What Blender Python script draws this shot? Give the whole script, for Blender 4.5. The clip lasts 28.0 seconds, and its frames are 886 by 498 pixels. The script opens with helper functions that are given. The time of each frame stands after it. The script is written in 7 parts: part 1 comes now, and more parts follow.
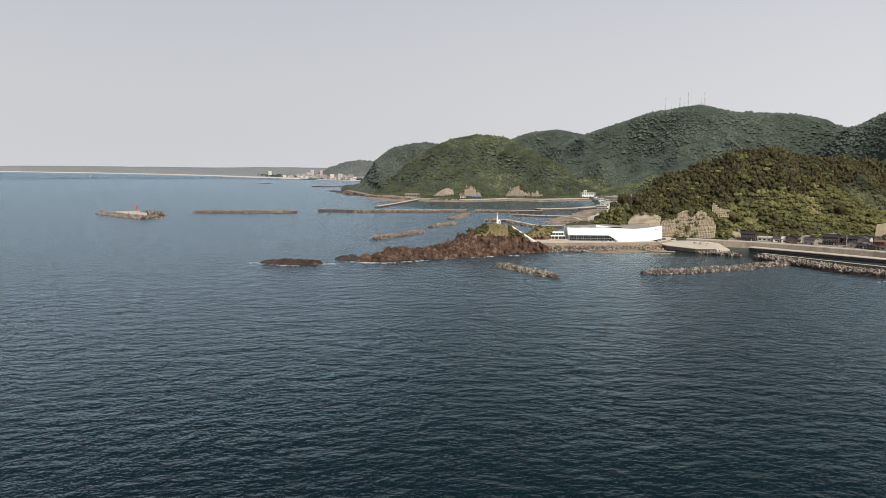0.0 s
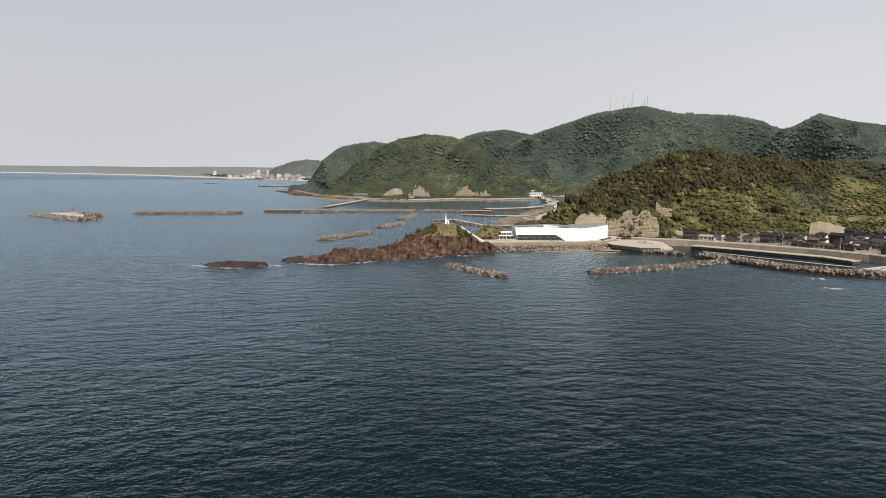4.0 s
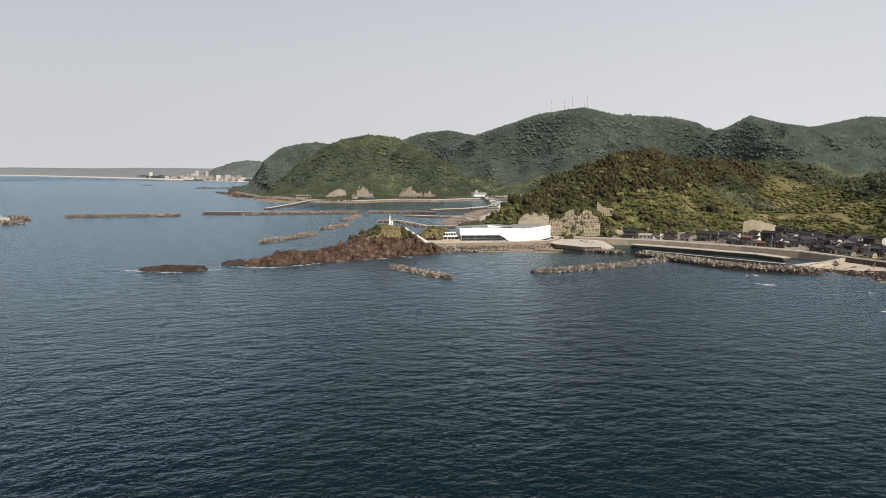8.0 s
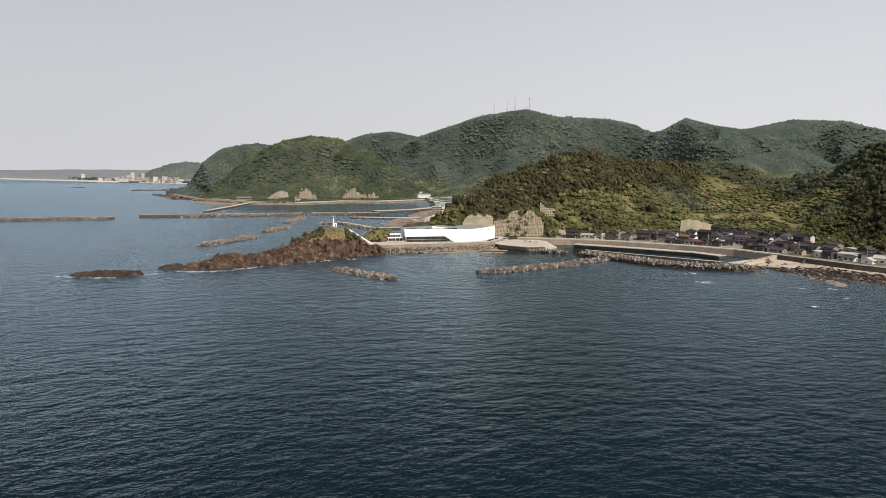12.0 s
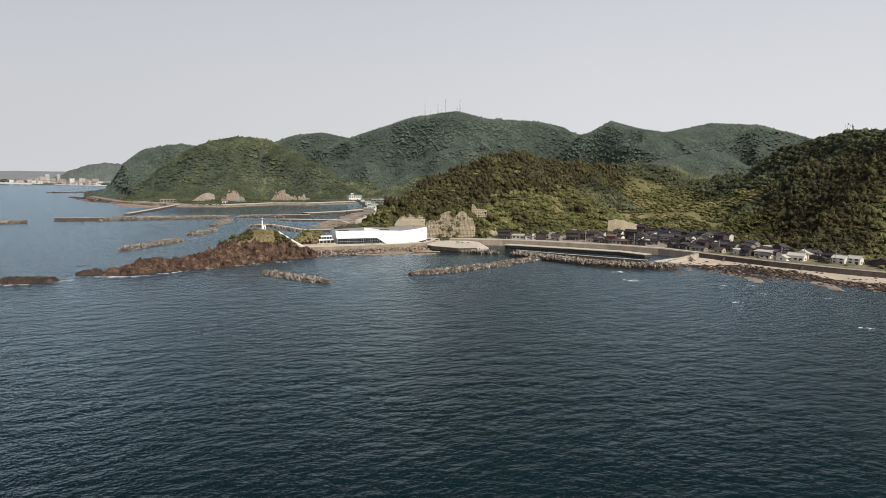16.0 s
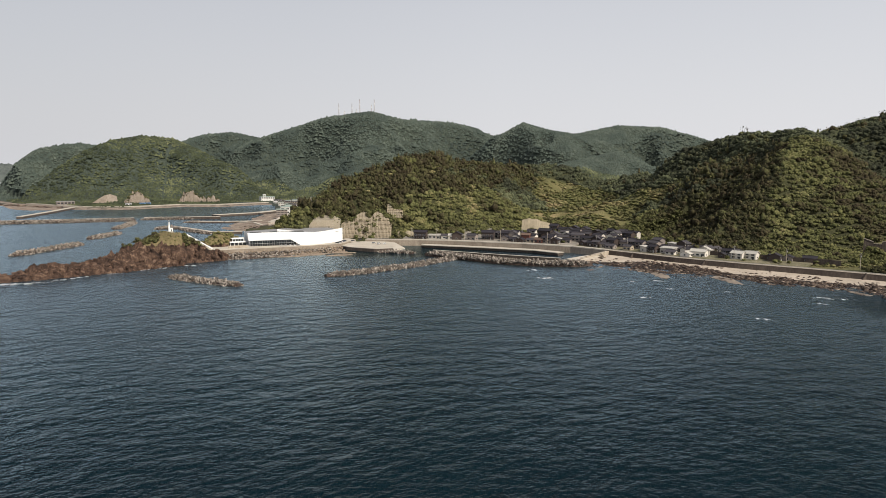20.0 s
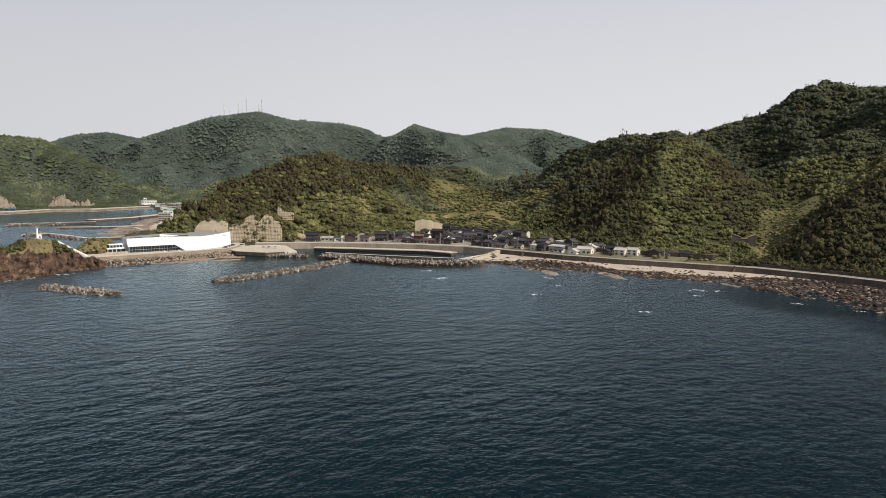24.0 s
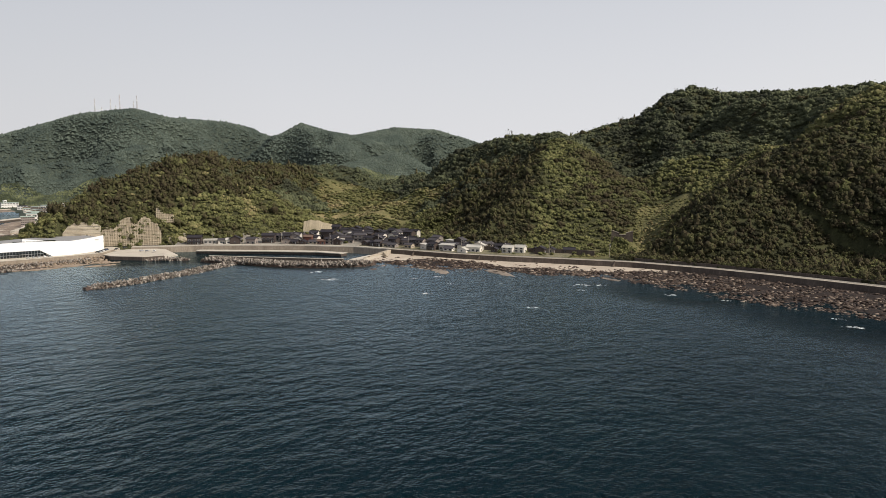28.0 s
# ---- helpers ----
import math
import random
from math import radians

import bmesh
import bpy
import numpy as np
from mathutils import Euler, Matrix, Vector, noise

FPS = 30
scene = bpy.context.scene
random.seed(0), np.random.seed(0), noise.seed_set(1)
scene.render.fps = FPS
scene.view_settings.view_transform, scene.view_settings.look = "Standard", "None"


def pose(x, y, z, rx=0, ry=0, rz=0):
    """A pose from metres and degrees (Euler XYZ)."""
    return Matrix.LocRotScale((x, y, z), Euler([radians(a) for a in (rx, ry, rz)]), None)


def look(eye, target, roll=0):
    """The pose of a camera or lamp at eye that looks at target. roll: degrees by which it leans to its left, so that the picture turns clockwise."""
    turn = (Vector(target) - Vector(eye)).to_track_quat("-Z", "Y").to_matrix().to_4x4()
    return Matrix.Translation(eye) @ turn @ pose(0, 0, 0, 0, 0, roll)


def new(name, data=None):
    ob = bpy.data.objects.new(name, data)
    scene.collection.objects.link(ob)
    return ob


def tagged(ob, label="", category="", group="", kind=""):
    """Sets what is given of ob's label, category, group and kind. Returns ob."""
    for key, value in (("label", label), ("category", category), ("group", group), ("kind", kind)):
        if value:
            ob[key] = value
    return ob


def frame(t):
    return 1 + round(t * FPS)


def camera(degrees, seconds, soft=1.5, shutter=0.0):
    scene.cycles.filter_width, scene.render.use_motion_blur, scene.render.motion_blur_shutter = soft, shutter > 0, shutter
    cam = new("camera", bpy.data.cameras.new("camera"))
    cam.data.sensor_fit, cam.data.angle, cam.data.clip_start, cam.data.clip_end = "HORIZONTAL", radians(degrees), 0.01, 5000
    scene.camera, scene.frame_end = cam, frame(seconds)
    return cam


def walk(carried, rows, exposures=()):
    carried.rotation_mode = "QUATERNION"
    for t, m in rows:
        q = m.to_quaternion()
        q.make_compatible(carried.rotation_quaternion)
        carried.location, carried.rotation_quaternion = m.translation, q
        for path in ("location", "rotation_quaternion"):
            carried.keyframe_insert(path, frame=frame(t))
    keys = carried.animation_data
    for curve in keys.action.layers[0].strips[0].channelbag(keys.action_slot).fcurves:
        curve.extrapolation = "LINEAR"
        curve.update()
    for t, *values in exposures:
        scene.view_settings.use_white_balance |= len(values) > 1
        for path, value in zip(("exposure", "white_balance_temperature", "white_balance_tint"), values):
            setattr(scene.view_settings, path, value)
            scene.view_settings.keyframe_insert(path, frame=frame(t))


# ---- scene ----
cam = camera(64.1, 28.0, 0.6)
PATH = [
    (0, 0.088, 0.143, 74.971, 0.004, -6.567, 0.379),
    (1, 0.323, 0.776, 75.126, -0.841, -6.566, 0.367),
    (2, 0.534, 1.411, 75.250, -1.889, -6.565, 0.384),
    (3, 0.723, 2.045, 75.344, -3.003, -6.565, 0.407),
    (3.5, 0.810, 2.362, 75.382, -3.557, -6.564, 0.416),
    (5.5, 1.114, 3.623, 75.467, -5.769, -6.551, 0.380),
    (6, 1.180, 3.937, 75.474, -6.330, -6.541, 0.365),
    (7, 1.303, 4.560, 75.472, -7.468, -6.515, 0.339),
    (8, 1.415, 5.177, 75.451, -8.609, -6.482, 0.319),
    (9, 1.518, 5.788, 75.412, -9.749, -6.448, 0.302),
    (10, 1.614, 6.391, 75.357, -10.874, -6.417, 0.286),
    (11, 1.706, 6.985, 75.288, -11.963, -6.387, 0.271),
    (12, 1.795, 7.568, 75.207, -13.103, -6.351, 0.256),
    (12.5, 1.840, 7.856, 75.162, -13.717, -6.332, 0.248),
    (14.5, 2.022, 8.976, 74.963, -16.429, -6.245, 0.249),
    (15, 2.071, 9.247, 74.910, -17.148, -6.227, 0.257),
    (16, 2.172, 9.779, 74.799, -18.621, -6.198, 0.272),
    (17, 2.282, 10.295, 74.685, -20.107, -6.174, 0.282),
    (18, 2.403, 10.793, 74.571, -21.680, -6.152, 0.281),
    (19, 2.536, 11.274, 74.457, -23.487, -6.134, 0.266),
    (20, 2.685, 11.736, 74.347, -25.442, -6.120, 0.235),
    (21, 2.851, 12.177, 74.241, -27.540, -6.101, 0.195),
    (21.5, 2.941, 12.389, 74.190, -28.641, -6.086, 0.172),
    (23.5, 3.355, 13.183, 74.008, -33.012, -5.992, 0.050),
    (24, 3.473, 13.367, 73.969, -34.079, -5.974, 0.018),
    (25, 3.729, 13.715, 73.901, -36.220, -5.949, -0.037),
    (26, 4.014, 14.037, 73.846, -38.410, -5.942, -0.078),
    (27, 4.328, 14.333, 73.807, -40.660, -5.960, -0.095),
    (28, 4.675, 14.599, 73.786, -42.961, -6.000, -0.092),
]
walk(cam, [(t, pose(x, y, z, 90 + pitch, 0, yaw) @ pose(0, 0, 0, 0, 0, roll)) for t, x, y, z, yaw, pitch, roll in PATH])

# ---- sky and sun ----
SUN_AZ, SUN_EL = 157.0, 45.0          # degrees clockwise from +y, degrees up
world = bpy.data.worlds.new("world")
scene.world = world
world.use_nodes = True
wn, wl = world.node_tree.nodes, world.node_tree.links
wn.clear()
w_out, w_bg, w_sky = wn.new("ShaderNodeOutputWorld"), wn.new("ShaderNodeBackground"), wn.new("ShaderNodeTexSky")
w_sky.sky_type, w_sky.sun_disc = "NISHITA", False
w_sky.sun_elevation, w_sky.sun_rotation = radians(SUN_EL), radians(SUN_AZ)
w_sky.air_density, w_sky.dust_density, w_sky.ozone_density = 1.0, 4.0, 1.0
w_tc, w_sep, w_ramp, w_mix, w_scale = (wn.new("ShaderNodeTexCoord"), wn.new("ShaderNodeSeparateXYZ"), wn.new("ShaderNodeValToRGB"),
                                       wn.new("ShaderNodeMix"), wn.new("ShaderNodeVectorMath"))
w_mix.data_type = "RGBA"
w_scale.operation, w_scale.inputs[3].default_value = "SCALE", 0.085
wl.new(w_sky.outputs[0], w_scale.inputs[0])
wl.new(w_tc.outputs["Generated"], w_sep.inputs[0])
wl.new(w_sep.outputs[2], w_ramp.inputs[0])
e = w_ramp.color_ramp.elements               # thick summer haze low over the horizon
e[0].position, e[0].color = 0.0, (0.92, 0.92, 0.92, 1)
e[1].position, e[1].color = 0.62, (0.1, 0.1, 0.1, 1)
k = e.new(0.22)
k.color = (0.72, 0.72, 0.72, 1)
wl.new(w_ramp.outputs[0], w_mix.inputs[0])
wl.new(w_scale.outputs[0], w_mix.inputs[6])
w_mix.inputs[7].default_value = (0.8, 0.8, 0.83, 1)
w_dot, w_side, w_mul = wn.new("ShaderNodeVectorMath"), wn.new("ShaderNodeValToRGB"), wn.new("ShaderNodeVectorMath")
w_dot.operation, w_dot.inputs[1].default_value = "DOT_PRODUCT", (0.5 * math.sin(radians(SUN_AZ)), 0.5 * math.cos(radians(SUN_AZ)), 0)
w_half = wn.new("ShaderNodeMath")
w_half.operation, w_half.inputs[1].default_value = "ADD", 0.5
wl.new(w_tc.outputs["Generated"], w_dot.inputs[0])
wl.new(w_dot.outputs["Value"], w_half.inputs[0])
wl.new(w_half.outputs[0], w_side.inputs[0])
e = w_side.color_ramp.elements               # the haze is brighter towards the sun's side
e[0].position, e[0].color = 0.0, (0.84, 0.845, 0.85, 1)
e[1].position, e[1].color = 1.0, (1.18, 1.16, 1.12, 1)
for q, c in ((0.06, 0.9), (0.2, 0.985), (0.45, 1.03)):
    k = e.new(q)
    k.color = (c, c, c, 1)
w_mul.operation = "MULTIPLY"
wl.new(w_mix.outputs[2], w_mul.inputs[0])
wl.new(w_side.outputs[0], w_mul.inputs[1])
wl.new(w_mul.outputs[0], w_bg.inputs[0])
w_bg.inputs[1].default_value = 1.0
wl.new(w_bg.outputs[0], w_out.inputs[0])

sun_data = bpy.data.lights.new("sun", "SUN")
sun_data.energy, sun_data.angle, sun_data.color = 4.2, radians(0.6), (1.0, 0.93, 0.82)
sun = new("sun", sun_data)
sd = Vector((math.sin(radians(SUN_AZ)) * math.cos(radians(SUN_EL)), math.cos(radians(SUN_AZ)) * math.cos(radians(SUN_EL)), math.sin(radians(SUN_EL))))
sun.matrix_world = look(sd * 500, (0, 0, 0))


# ---- materials ----
def mat(name, cols, scale=1.0, rough=0.85, bump=0.0, bump_scale=None, fine=8.0, metal=0.0, spread=1.0, stretch=(1, 1, 1), per="", attr="", amount=0.35, spec=0.3):
    """cols: colours of a ramp driven by two sizes of noise (in metres: 1/scale), by a per-object or per-island random value, or by an attribute."""
    m = bpy.data.materials.new(name)
    m.use_nodes = True
    n, l = m.node_tree.nodes, m.node_tree.links
    b = n["Principled BSDF"]
    b.inputs["Roughness"].default_value, b.inputs["Metallic"].default_value = rough, metal
    b.inputs["Specular IOR Level"].default_value = spec
    geo, mp = n.new("ShaderNodeNewGeometry"), n.new("ShaderNodeMapping")
    l.new(geo.outputs["Position"], mp.inputs[0])
    mp.inputs["Scale"].default_value = stretch
    n1, n2 = n.new("ShaderNodeTexNoise"), n.new("ShaderNodeTexNoise")
    for k, s in ((n1, scale), (n2, scale * fine)):
        k.inputs["Scale"].default_value, k.inputs["Detail"].default_value, k.inputs["Roughness"].default_value = s, 4.0, 0.6
        l.new(mp.outputs[0], k.inputs["Vector"])
    mix = n.new("ShaderNodeMath")
    mix.operation = "MULTIPLY_ADD"
    l.new(n2.outputs[0], mix.inputs[0])
    mix.inputs[1].default_value = 0.5
    half = n.new("ShaderNodeMath")
    half.operation, half.inputs[1].default_value = "MULTIPLY", 0.5
    l.new(n1.outputs[0], half.inputs[0])
    l.new(half.outputs[0], mix.inputs[2])
    value = mix.outputs[0]
    stretchv = n.new("ShaderNodeMapRange")
    stretchv.inputs[1].default_value, stretchv.inputs[2].default_value = 0.5 - 0.22 / spread, 0.5 + 0.22 / spread
    l.new(value, stretchv.inputs[0])
    value = stretchv.outputs[0]
    source = None
    if per == "object":
        source = n.new("ShaderNodeObjectInfo").outputs["Random"]
    elif per == "island":
        source = geo.outputs["Random Per Island"]
    elif attr:
        a = n.new("ShaderNodeAttribute")
        a.attribute_name = attr
        source = a.outputs["Fac"]
    if source is not None:
        lerp = n.new("ShaderNodeMix")
        lerp.inputs[0].default_value = amount
        l.new(source, lerp.inputs[2])
        l.new(value, lerp.inputs[3])
        value = lerp.outputs[0]
    ramp = n.new("ShaderNodeValToRGB")
    el = ramp.color_ramp.elements
    while len(el) < len(cols):
        el.new(0.5)
    for i, c in enumerate(cols):
        el[i].position, el[i].color = i / max(1, len(cols) - 1), (*c, 1)
    l.new(value, ramp.inputs[0])
    l.new(ramp.outputs[0], b.inputs["Base Color"])
    if bump:
        bn = n.new("ShaderNodeTexNoise")
        bn.inputs["Scale"].default_value, bn.inputs["Detail"].default_value = bump_scale or scale * 4, 5.0
        l.new(mp.outputs[0], bn.inputs["Vector"])
        bp = n.new("ShaderNodeBump")
        bp.inputs["Strength"].default_value, bp.inputs["Distance"].default_value = 0.8, bump
        l.new(bn.outputs[0], bp.inputs["Height"])
        l.new(bp.outputs[0], b.inputs["Normal"])
    return m


M = {}
M["ground"] = mat("shaded_forest_floor", [(0.014, 0.014, 0.008), (0.05, 0.052, 0.02), (0.12, 0.112, 0.045), (0.27, 0.205, 0.11)], 0.05, 0.95, 1.6, 0.6, 10, attr="tint")
M["leaf"] = mat("foliage", [(0.019, 0.013, 0.011), (0.058, 0.049, 0.027), (0.098, 0.105, 0.041), (0.168, 0.158, 0.068), (0.36, 0.268, 0.165)], 0.07, 0.85, 1.6, 0.9, 12, attr="tint", spec=0.1, spread=1.5, amount=0.45)
# cooler far green and lighter mountain grey-green: distance haze put into foliage colours
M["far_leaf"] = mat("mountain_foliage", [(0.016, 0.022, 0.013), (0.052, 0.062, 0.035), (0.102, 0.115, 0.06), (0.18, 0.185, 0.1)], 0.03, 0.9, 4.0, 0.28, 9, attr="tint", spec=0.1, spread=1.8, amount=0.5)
M["hazed_leaf"] = mat("hazed_mountain_foliage", [(0.036, 0.046, 0.042), (0.057, 0.074, 0.063), (0.08, 0.1, 0.082), (0.112, 0.133, 0.105)], 0.03, 0.9, 4.0, 0.28, 9, attr="tint", spec=0.1, spread=1.4, amount=0.5)
# evergreen green, darkened further for the shade of slopes turned from the sun
M["shade_leaf"] = mat("shaded_evergreen_foliage", [(0.012, 0.012, 0.008), (0.033, 0.033, 0.016), (0.058, 0.06, 0.026), (0.1, 0.098, 0.045)], 0.07, 0.85, 1.6, 0.9, 12, attr="tint", spec=0.1, spread=1.5, amount=0.45)
# ground under the far woods, matched to their hazed colour
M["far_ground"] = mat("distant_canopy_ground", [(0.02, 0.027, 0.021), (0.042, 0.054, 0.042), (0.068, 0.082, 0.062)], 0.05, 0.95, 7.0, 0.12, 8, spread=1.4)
M["hill_leaf"] = mat("upper_slope_foliage", [(0.018, 0.018, 0.015), (0.047, 0.052, 0.032), (0.09, 0.1, 0.055), (0.155, 0.155, 0.085)], 0.05, 0.9, 1.6, 0.9, 12, attr="tint", spec=0.1, spread=1.5, amount=0.45)
M["sprayed"] = mat("sprayed_slope_concrete", [(0.34, 0.3, 0.235), (0.46, 0.415, 0.335), (0.56, 0.52, 0.43)], 0.15, 0.9, 0.1, 0.8, 8)
M["pave"] = mat("concrete_paving", [(0.32, 0.29, 0.24), (0.43, 0.39, 0.33), (0.54, 0.5, 0.43)], 0.08, 0.9, 0.02, 2.0, 12)
M["concrete"] = mat("weathered_concrete", [(0.24, 0.2, 0.155), (0.37, 0.32, 0.255), (0.48, 0.43, 0.36)], 0.12, 0.9, 0.03, 1.5, 10, stretch=(1, 1, 0.35))
M["seawall"] = mat("brown_stained_concrete", [(0.15, 0.12, 0.092), (0.25, 0.208, 0.163), (0.36, 0.31, 0.25)], 0.12, 0.9, 0.03, 1.5, 10, stretch=(1, 1, 0.35))
M["darkconc"] = mat("dark_sea_wall_concrete", [(0.04, 0.03, 0.026), (0.08, 0.063, 0.052), (0.15, 0.12, 0.098)], 0.1, 0.9, 0.03, 1.5, 10, stretch=(1, 1, 0.3))
M["tetra"] = mat("tetrapod_concrete", [(0.036, 0.031, 0.028), (0.15, 0.128, 0.107), (0.52, 0.46, 0.4)], 0.15, 0.9, 0.05, 2.0, 8, per="island", amount=0.5)
M["tetra_piece"] = mat("tetrapod_concrete_single", [(0.036, 0.031, 0.028), (0.15, 0.128, 0.107), (0.52, 0.46, 0.4)], 0.15, 0.9, 0.05, 2.0, 8, per="object", amount=0.5)
M["rock"] = mat("reddish_brown_rock", [(0.018, 0.011, 0.009), (0.07, 0.042, 0.03), (0.18, 0.12, 0.088)], 0.1, 0.95, 0.3, 1.0, 7, per="island", amount=0.5, spread=1.2)
M["block_rock"] = mat("blocky_brown_rock", [(0.009, 0.006, 0.005), (0.034, 0.02, 0.014), (0.09, 0.054, 0.037), (0.25, 0.172, 0.12)], 0.22, 0.95, 0.6, 0.9, 6, attr="tint", amount=0.55, spread=2.2)
M["wet_rock"] = mat("dark_wet_rock", [(0.008, 0.006, 0.005), (0.024, 0.016, 0.012), (0.052, 0.034, 0.027), (0.12, 0.085, 0.068)], 0.22, 0.75, 0.6, 0.9, 6, attr="tint", amount=0.55, spread=1.6)
M["rubble"] = mat("tan_rubble_stone", [(0.09, 0.065, 0.048), (0.22, 0.17, 0.125), (0.4, 0.33, 0.25)], 0.2, 0.9, 0.2, 1.2, 7, per="island", amount=0.6)
M["shelf"] = mat("wet_shore_rock", [(0.018, 0.012, 0.01), (0.045, 0.029, 0.022), (0.115, 0.084, 0.064), (0.4, 0.33, 0.26)], 0.1, 0.8, 0.3, 0.8, 7, per="island", amount=0.35, spread=1.5)
M["shelf_bed"] = mat("dark_rock_bed", [(0.004, 0.003, 0.003), (0.011, 0.007, 0.006), (0.027, 0.017, 0.013), (0.1, 0.07, 0.05)], 0.2, 0.85, 0.5, 0.7, 6, spread=1.3)
M["yard"] = mat("gravel_and_asphalt_yard", [(0.12, 0.11, 0.1), (0.22, 0.2, 0.17), (0.34, 0.31, 0.26)], 0.08, 0.95, 0.02, 2.0, 8)
M["grass"] = mat("dry_grass", [(0.055, 0.045, 0.022), (0.15, 0.122, 0.06), (0.27, 0.208, 0.115)], 0.06, 0.95, 0.3, 0.8, 9)
M["scrub"] = mat("gravel_and_weeds", [(0.05, 0.045, 0.03), (0.1, 0.1, 0.05), (0.19, 0.165, 0.11), (0.3, 0.27, 0.21)], 0.12, 0.95, 0.15, 1.0, 8)
M["sand"] = mat("beach_sand", [(0.29, 0.24, 0.19), (0.4, 0.34, 0.275), (0.48, 0.42, 0.35)], 0.05, 0.95, 0.05, 1.0, 12)
M["white"] = mat("white_wall_panel", [(0.74, 0.74, 0.73), (0.8, 0.8, 0.79), (0.84, 0.84, 0.83)], 0.05, 0.6, 0.0, None, 12)
M["glass"] = mat("dark_window_glass", [(0.015, 0.018, 0.02), (0.03, 0.035, 0.04)], 0.2, 0.08, 0.0, None, 8, spec=0.6)
M["rooftop"] = mat("grey_flat_roof", [(0.2, 0.2, 0.2), (0.28, 0.28, 0.28)], 0.1, 0.8, 0.0, None, 9)
M["lattice"] = mat("slope_frame_concrete", [(0.34, 0.28, 0.2), (0.47, 0.4, 0.3), (0.58, 0.51, 0.4)], 0.1, 0.9, 0.05, 1.0, 9)
M["cliff"] = mat("bare_cliff_rock", [(0.11, 0.088, 0.07), (0.21, 0.175, 0.14), (0.33, 0.285, 0.235)], 0.05, 0.95, 1.0, 0.25, 7)
M["tidal"] = mat("drying_rock_flat", [(0.05, 0.038, 0.03), (0.15, 0.115, 0.09), (0.27, 0.22, 0.175), (0.42, 0.36, 0.29)], 0.06, 0.9, 0.3, 0.5, 7, spread=1.3)
M["foam"] = mat("sea_foam", [(0.5, 0.53, 0.54), (0.75, 0.77, 0.78)], 0.5, 0.7, 0.1, 2.0, 6)
M["iron"] = mat("painted_steel", [(0.35, 0.33, 0.33), (0.55, 0.53, 0.53)], 0.5, 0.5, metal=0.3)
M["red"] = mat("red_paint", [(0.3, 0.05, 0.04), (0.42, 0.08, 0.06)], 0.5, 0.6)


def water_material():
    """Deep blue-green water: a dull body under a sky mirror that strengthens towards grazing angles."""
    m = bpy.data.materials.new("sea_water")
    m.use_nodes = True
    n, l = m.node_tree.nodes, m.node_tree.links
    n.remove(n["Principled BSDF"])
    out = n["Material Output"]
    body, gloss, mix = n.new("ShaderNodeBsdfDiffuse"), n.new("ShaderNodeBsdfGlossy"), n.new("ShaderNodeMixShader")
    gloss.inputs["Roughness"].default_value = 0.3
    gloss.inputs["Color"].default_value = (0.76, 0.916, 1.0, 1)
    geo = n.new("ShaderNodeNewGeometry")
    big = n.new("ShaderNodeTexNoise")
    big.inputs["Scale"].default_value, big.inputs["Detail"].default_value = 0.006, 3.0
    l.new(geo.outputs["Position"], big.inputs["Vector"])
    ramp = n.new("ShaderNodeValToRGB")
    el = ramp.color_ramp.elements
    el[0].position, el[0].color = 0.3, (0.0016, 0.007, 0.011, 1)
    el[1].position, el[1].color = 0.75, (0.0022, 0.0115, 0.0165, 1)
    l.new(big.outputs[0], ramp.inputs[0])
    l.new(ramp.outputs[0], body.inputs["Color"])
    height = None
    # wavelength scale, stretch along and across the crests, turn, height, detail
    for scale, sx, sy, turn, amp, detail in ((0.11, 0.7, 1.0, -24, 1.5, 2.0), (0.32, 0.8, 1.0, -30, 0.85, 3.0), (0.95, 1.0, 1.0, -15, 0.36, 3.0), (0.03, 0.6, 1.0, -20, 0.8, 2.0)):
        mp, t = n.new("ShaderNodeMapping"), n.new("ShaderNodeTexNoise")
        mp.inputs["Rotation"].default_value[2] = radians(turn)
        mp.inputs["Scale"].default_value = (sx, sy, 1)
        l.new(geo.outputs["Position"], mp.inputs[0])
        t.inputs["Scale"].default_value, t.inputs["Detail"].default_value, t.inputs["Roughness"].default_value = scale, detail, 0.55
        l.new(mp.outputs[0], t.inputs["Vector"])
        s = n.new("ShaderNodeMath")
        s.operation, s.inputs[1].default_value = "MULTIPLY_ADD", amp
        l.new(t.outputs[0], s.inputs[0])
        if height is None:
            s.inputs[2].default_value = 0.0
        else:
            l.new(height, s.inputs[2])
        height = s.outputs[0]
    # sheltered water behind the breakwaters lies calmer
    calm = None
    for cx, cy, r in ((235, 660, 55), (285, 640, 60), (335, 590, 60), (120, 1440, 190), (215, 1250, 120), (455, 120, 95), (436, 230, 60)):
        d, k = n.new("ShaderNodeVectorMath"), n.new("ShaderNodeMapRange")
        d.operation, d.inputs[1].default_value = "DISTANCE", (cx, cy, 0)
        l.new(geo.outputs["Position"], d.inputs[0])
        k.interpolation_type = "SMOOTHSTEP"
        for i, v in ((1, r * 0.7), (2, r * 1.4), (3, 0.2), (4, 1.0)):
            k.inputs[i].default_value = v
        l.new(d.outputs["Value"], k.inputs[0])
        if calm is None:
            calm = k.outputs[0]
        else:
            low = n.new("ShaderNodeMath")
            low.operation = "MINIMUM"
            l.new(calm, low.inputs[0])
            l.new(k.outputs[0], low.inputs[1])
            calm = low.outputs[0]
    flat = n.new("ShaderNodeMath")
    flat.operation = "MULTIPLY"
    l.new(height, flat.inputs[0])
    l.new(calm, flat.inputs[1])
    height = flat.outputs[0]
    sheen = n.new("ShaderNodeMath")
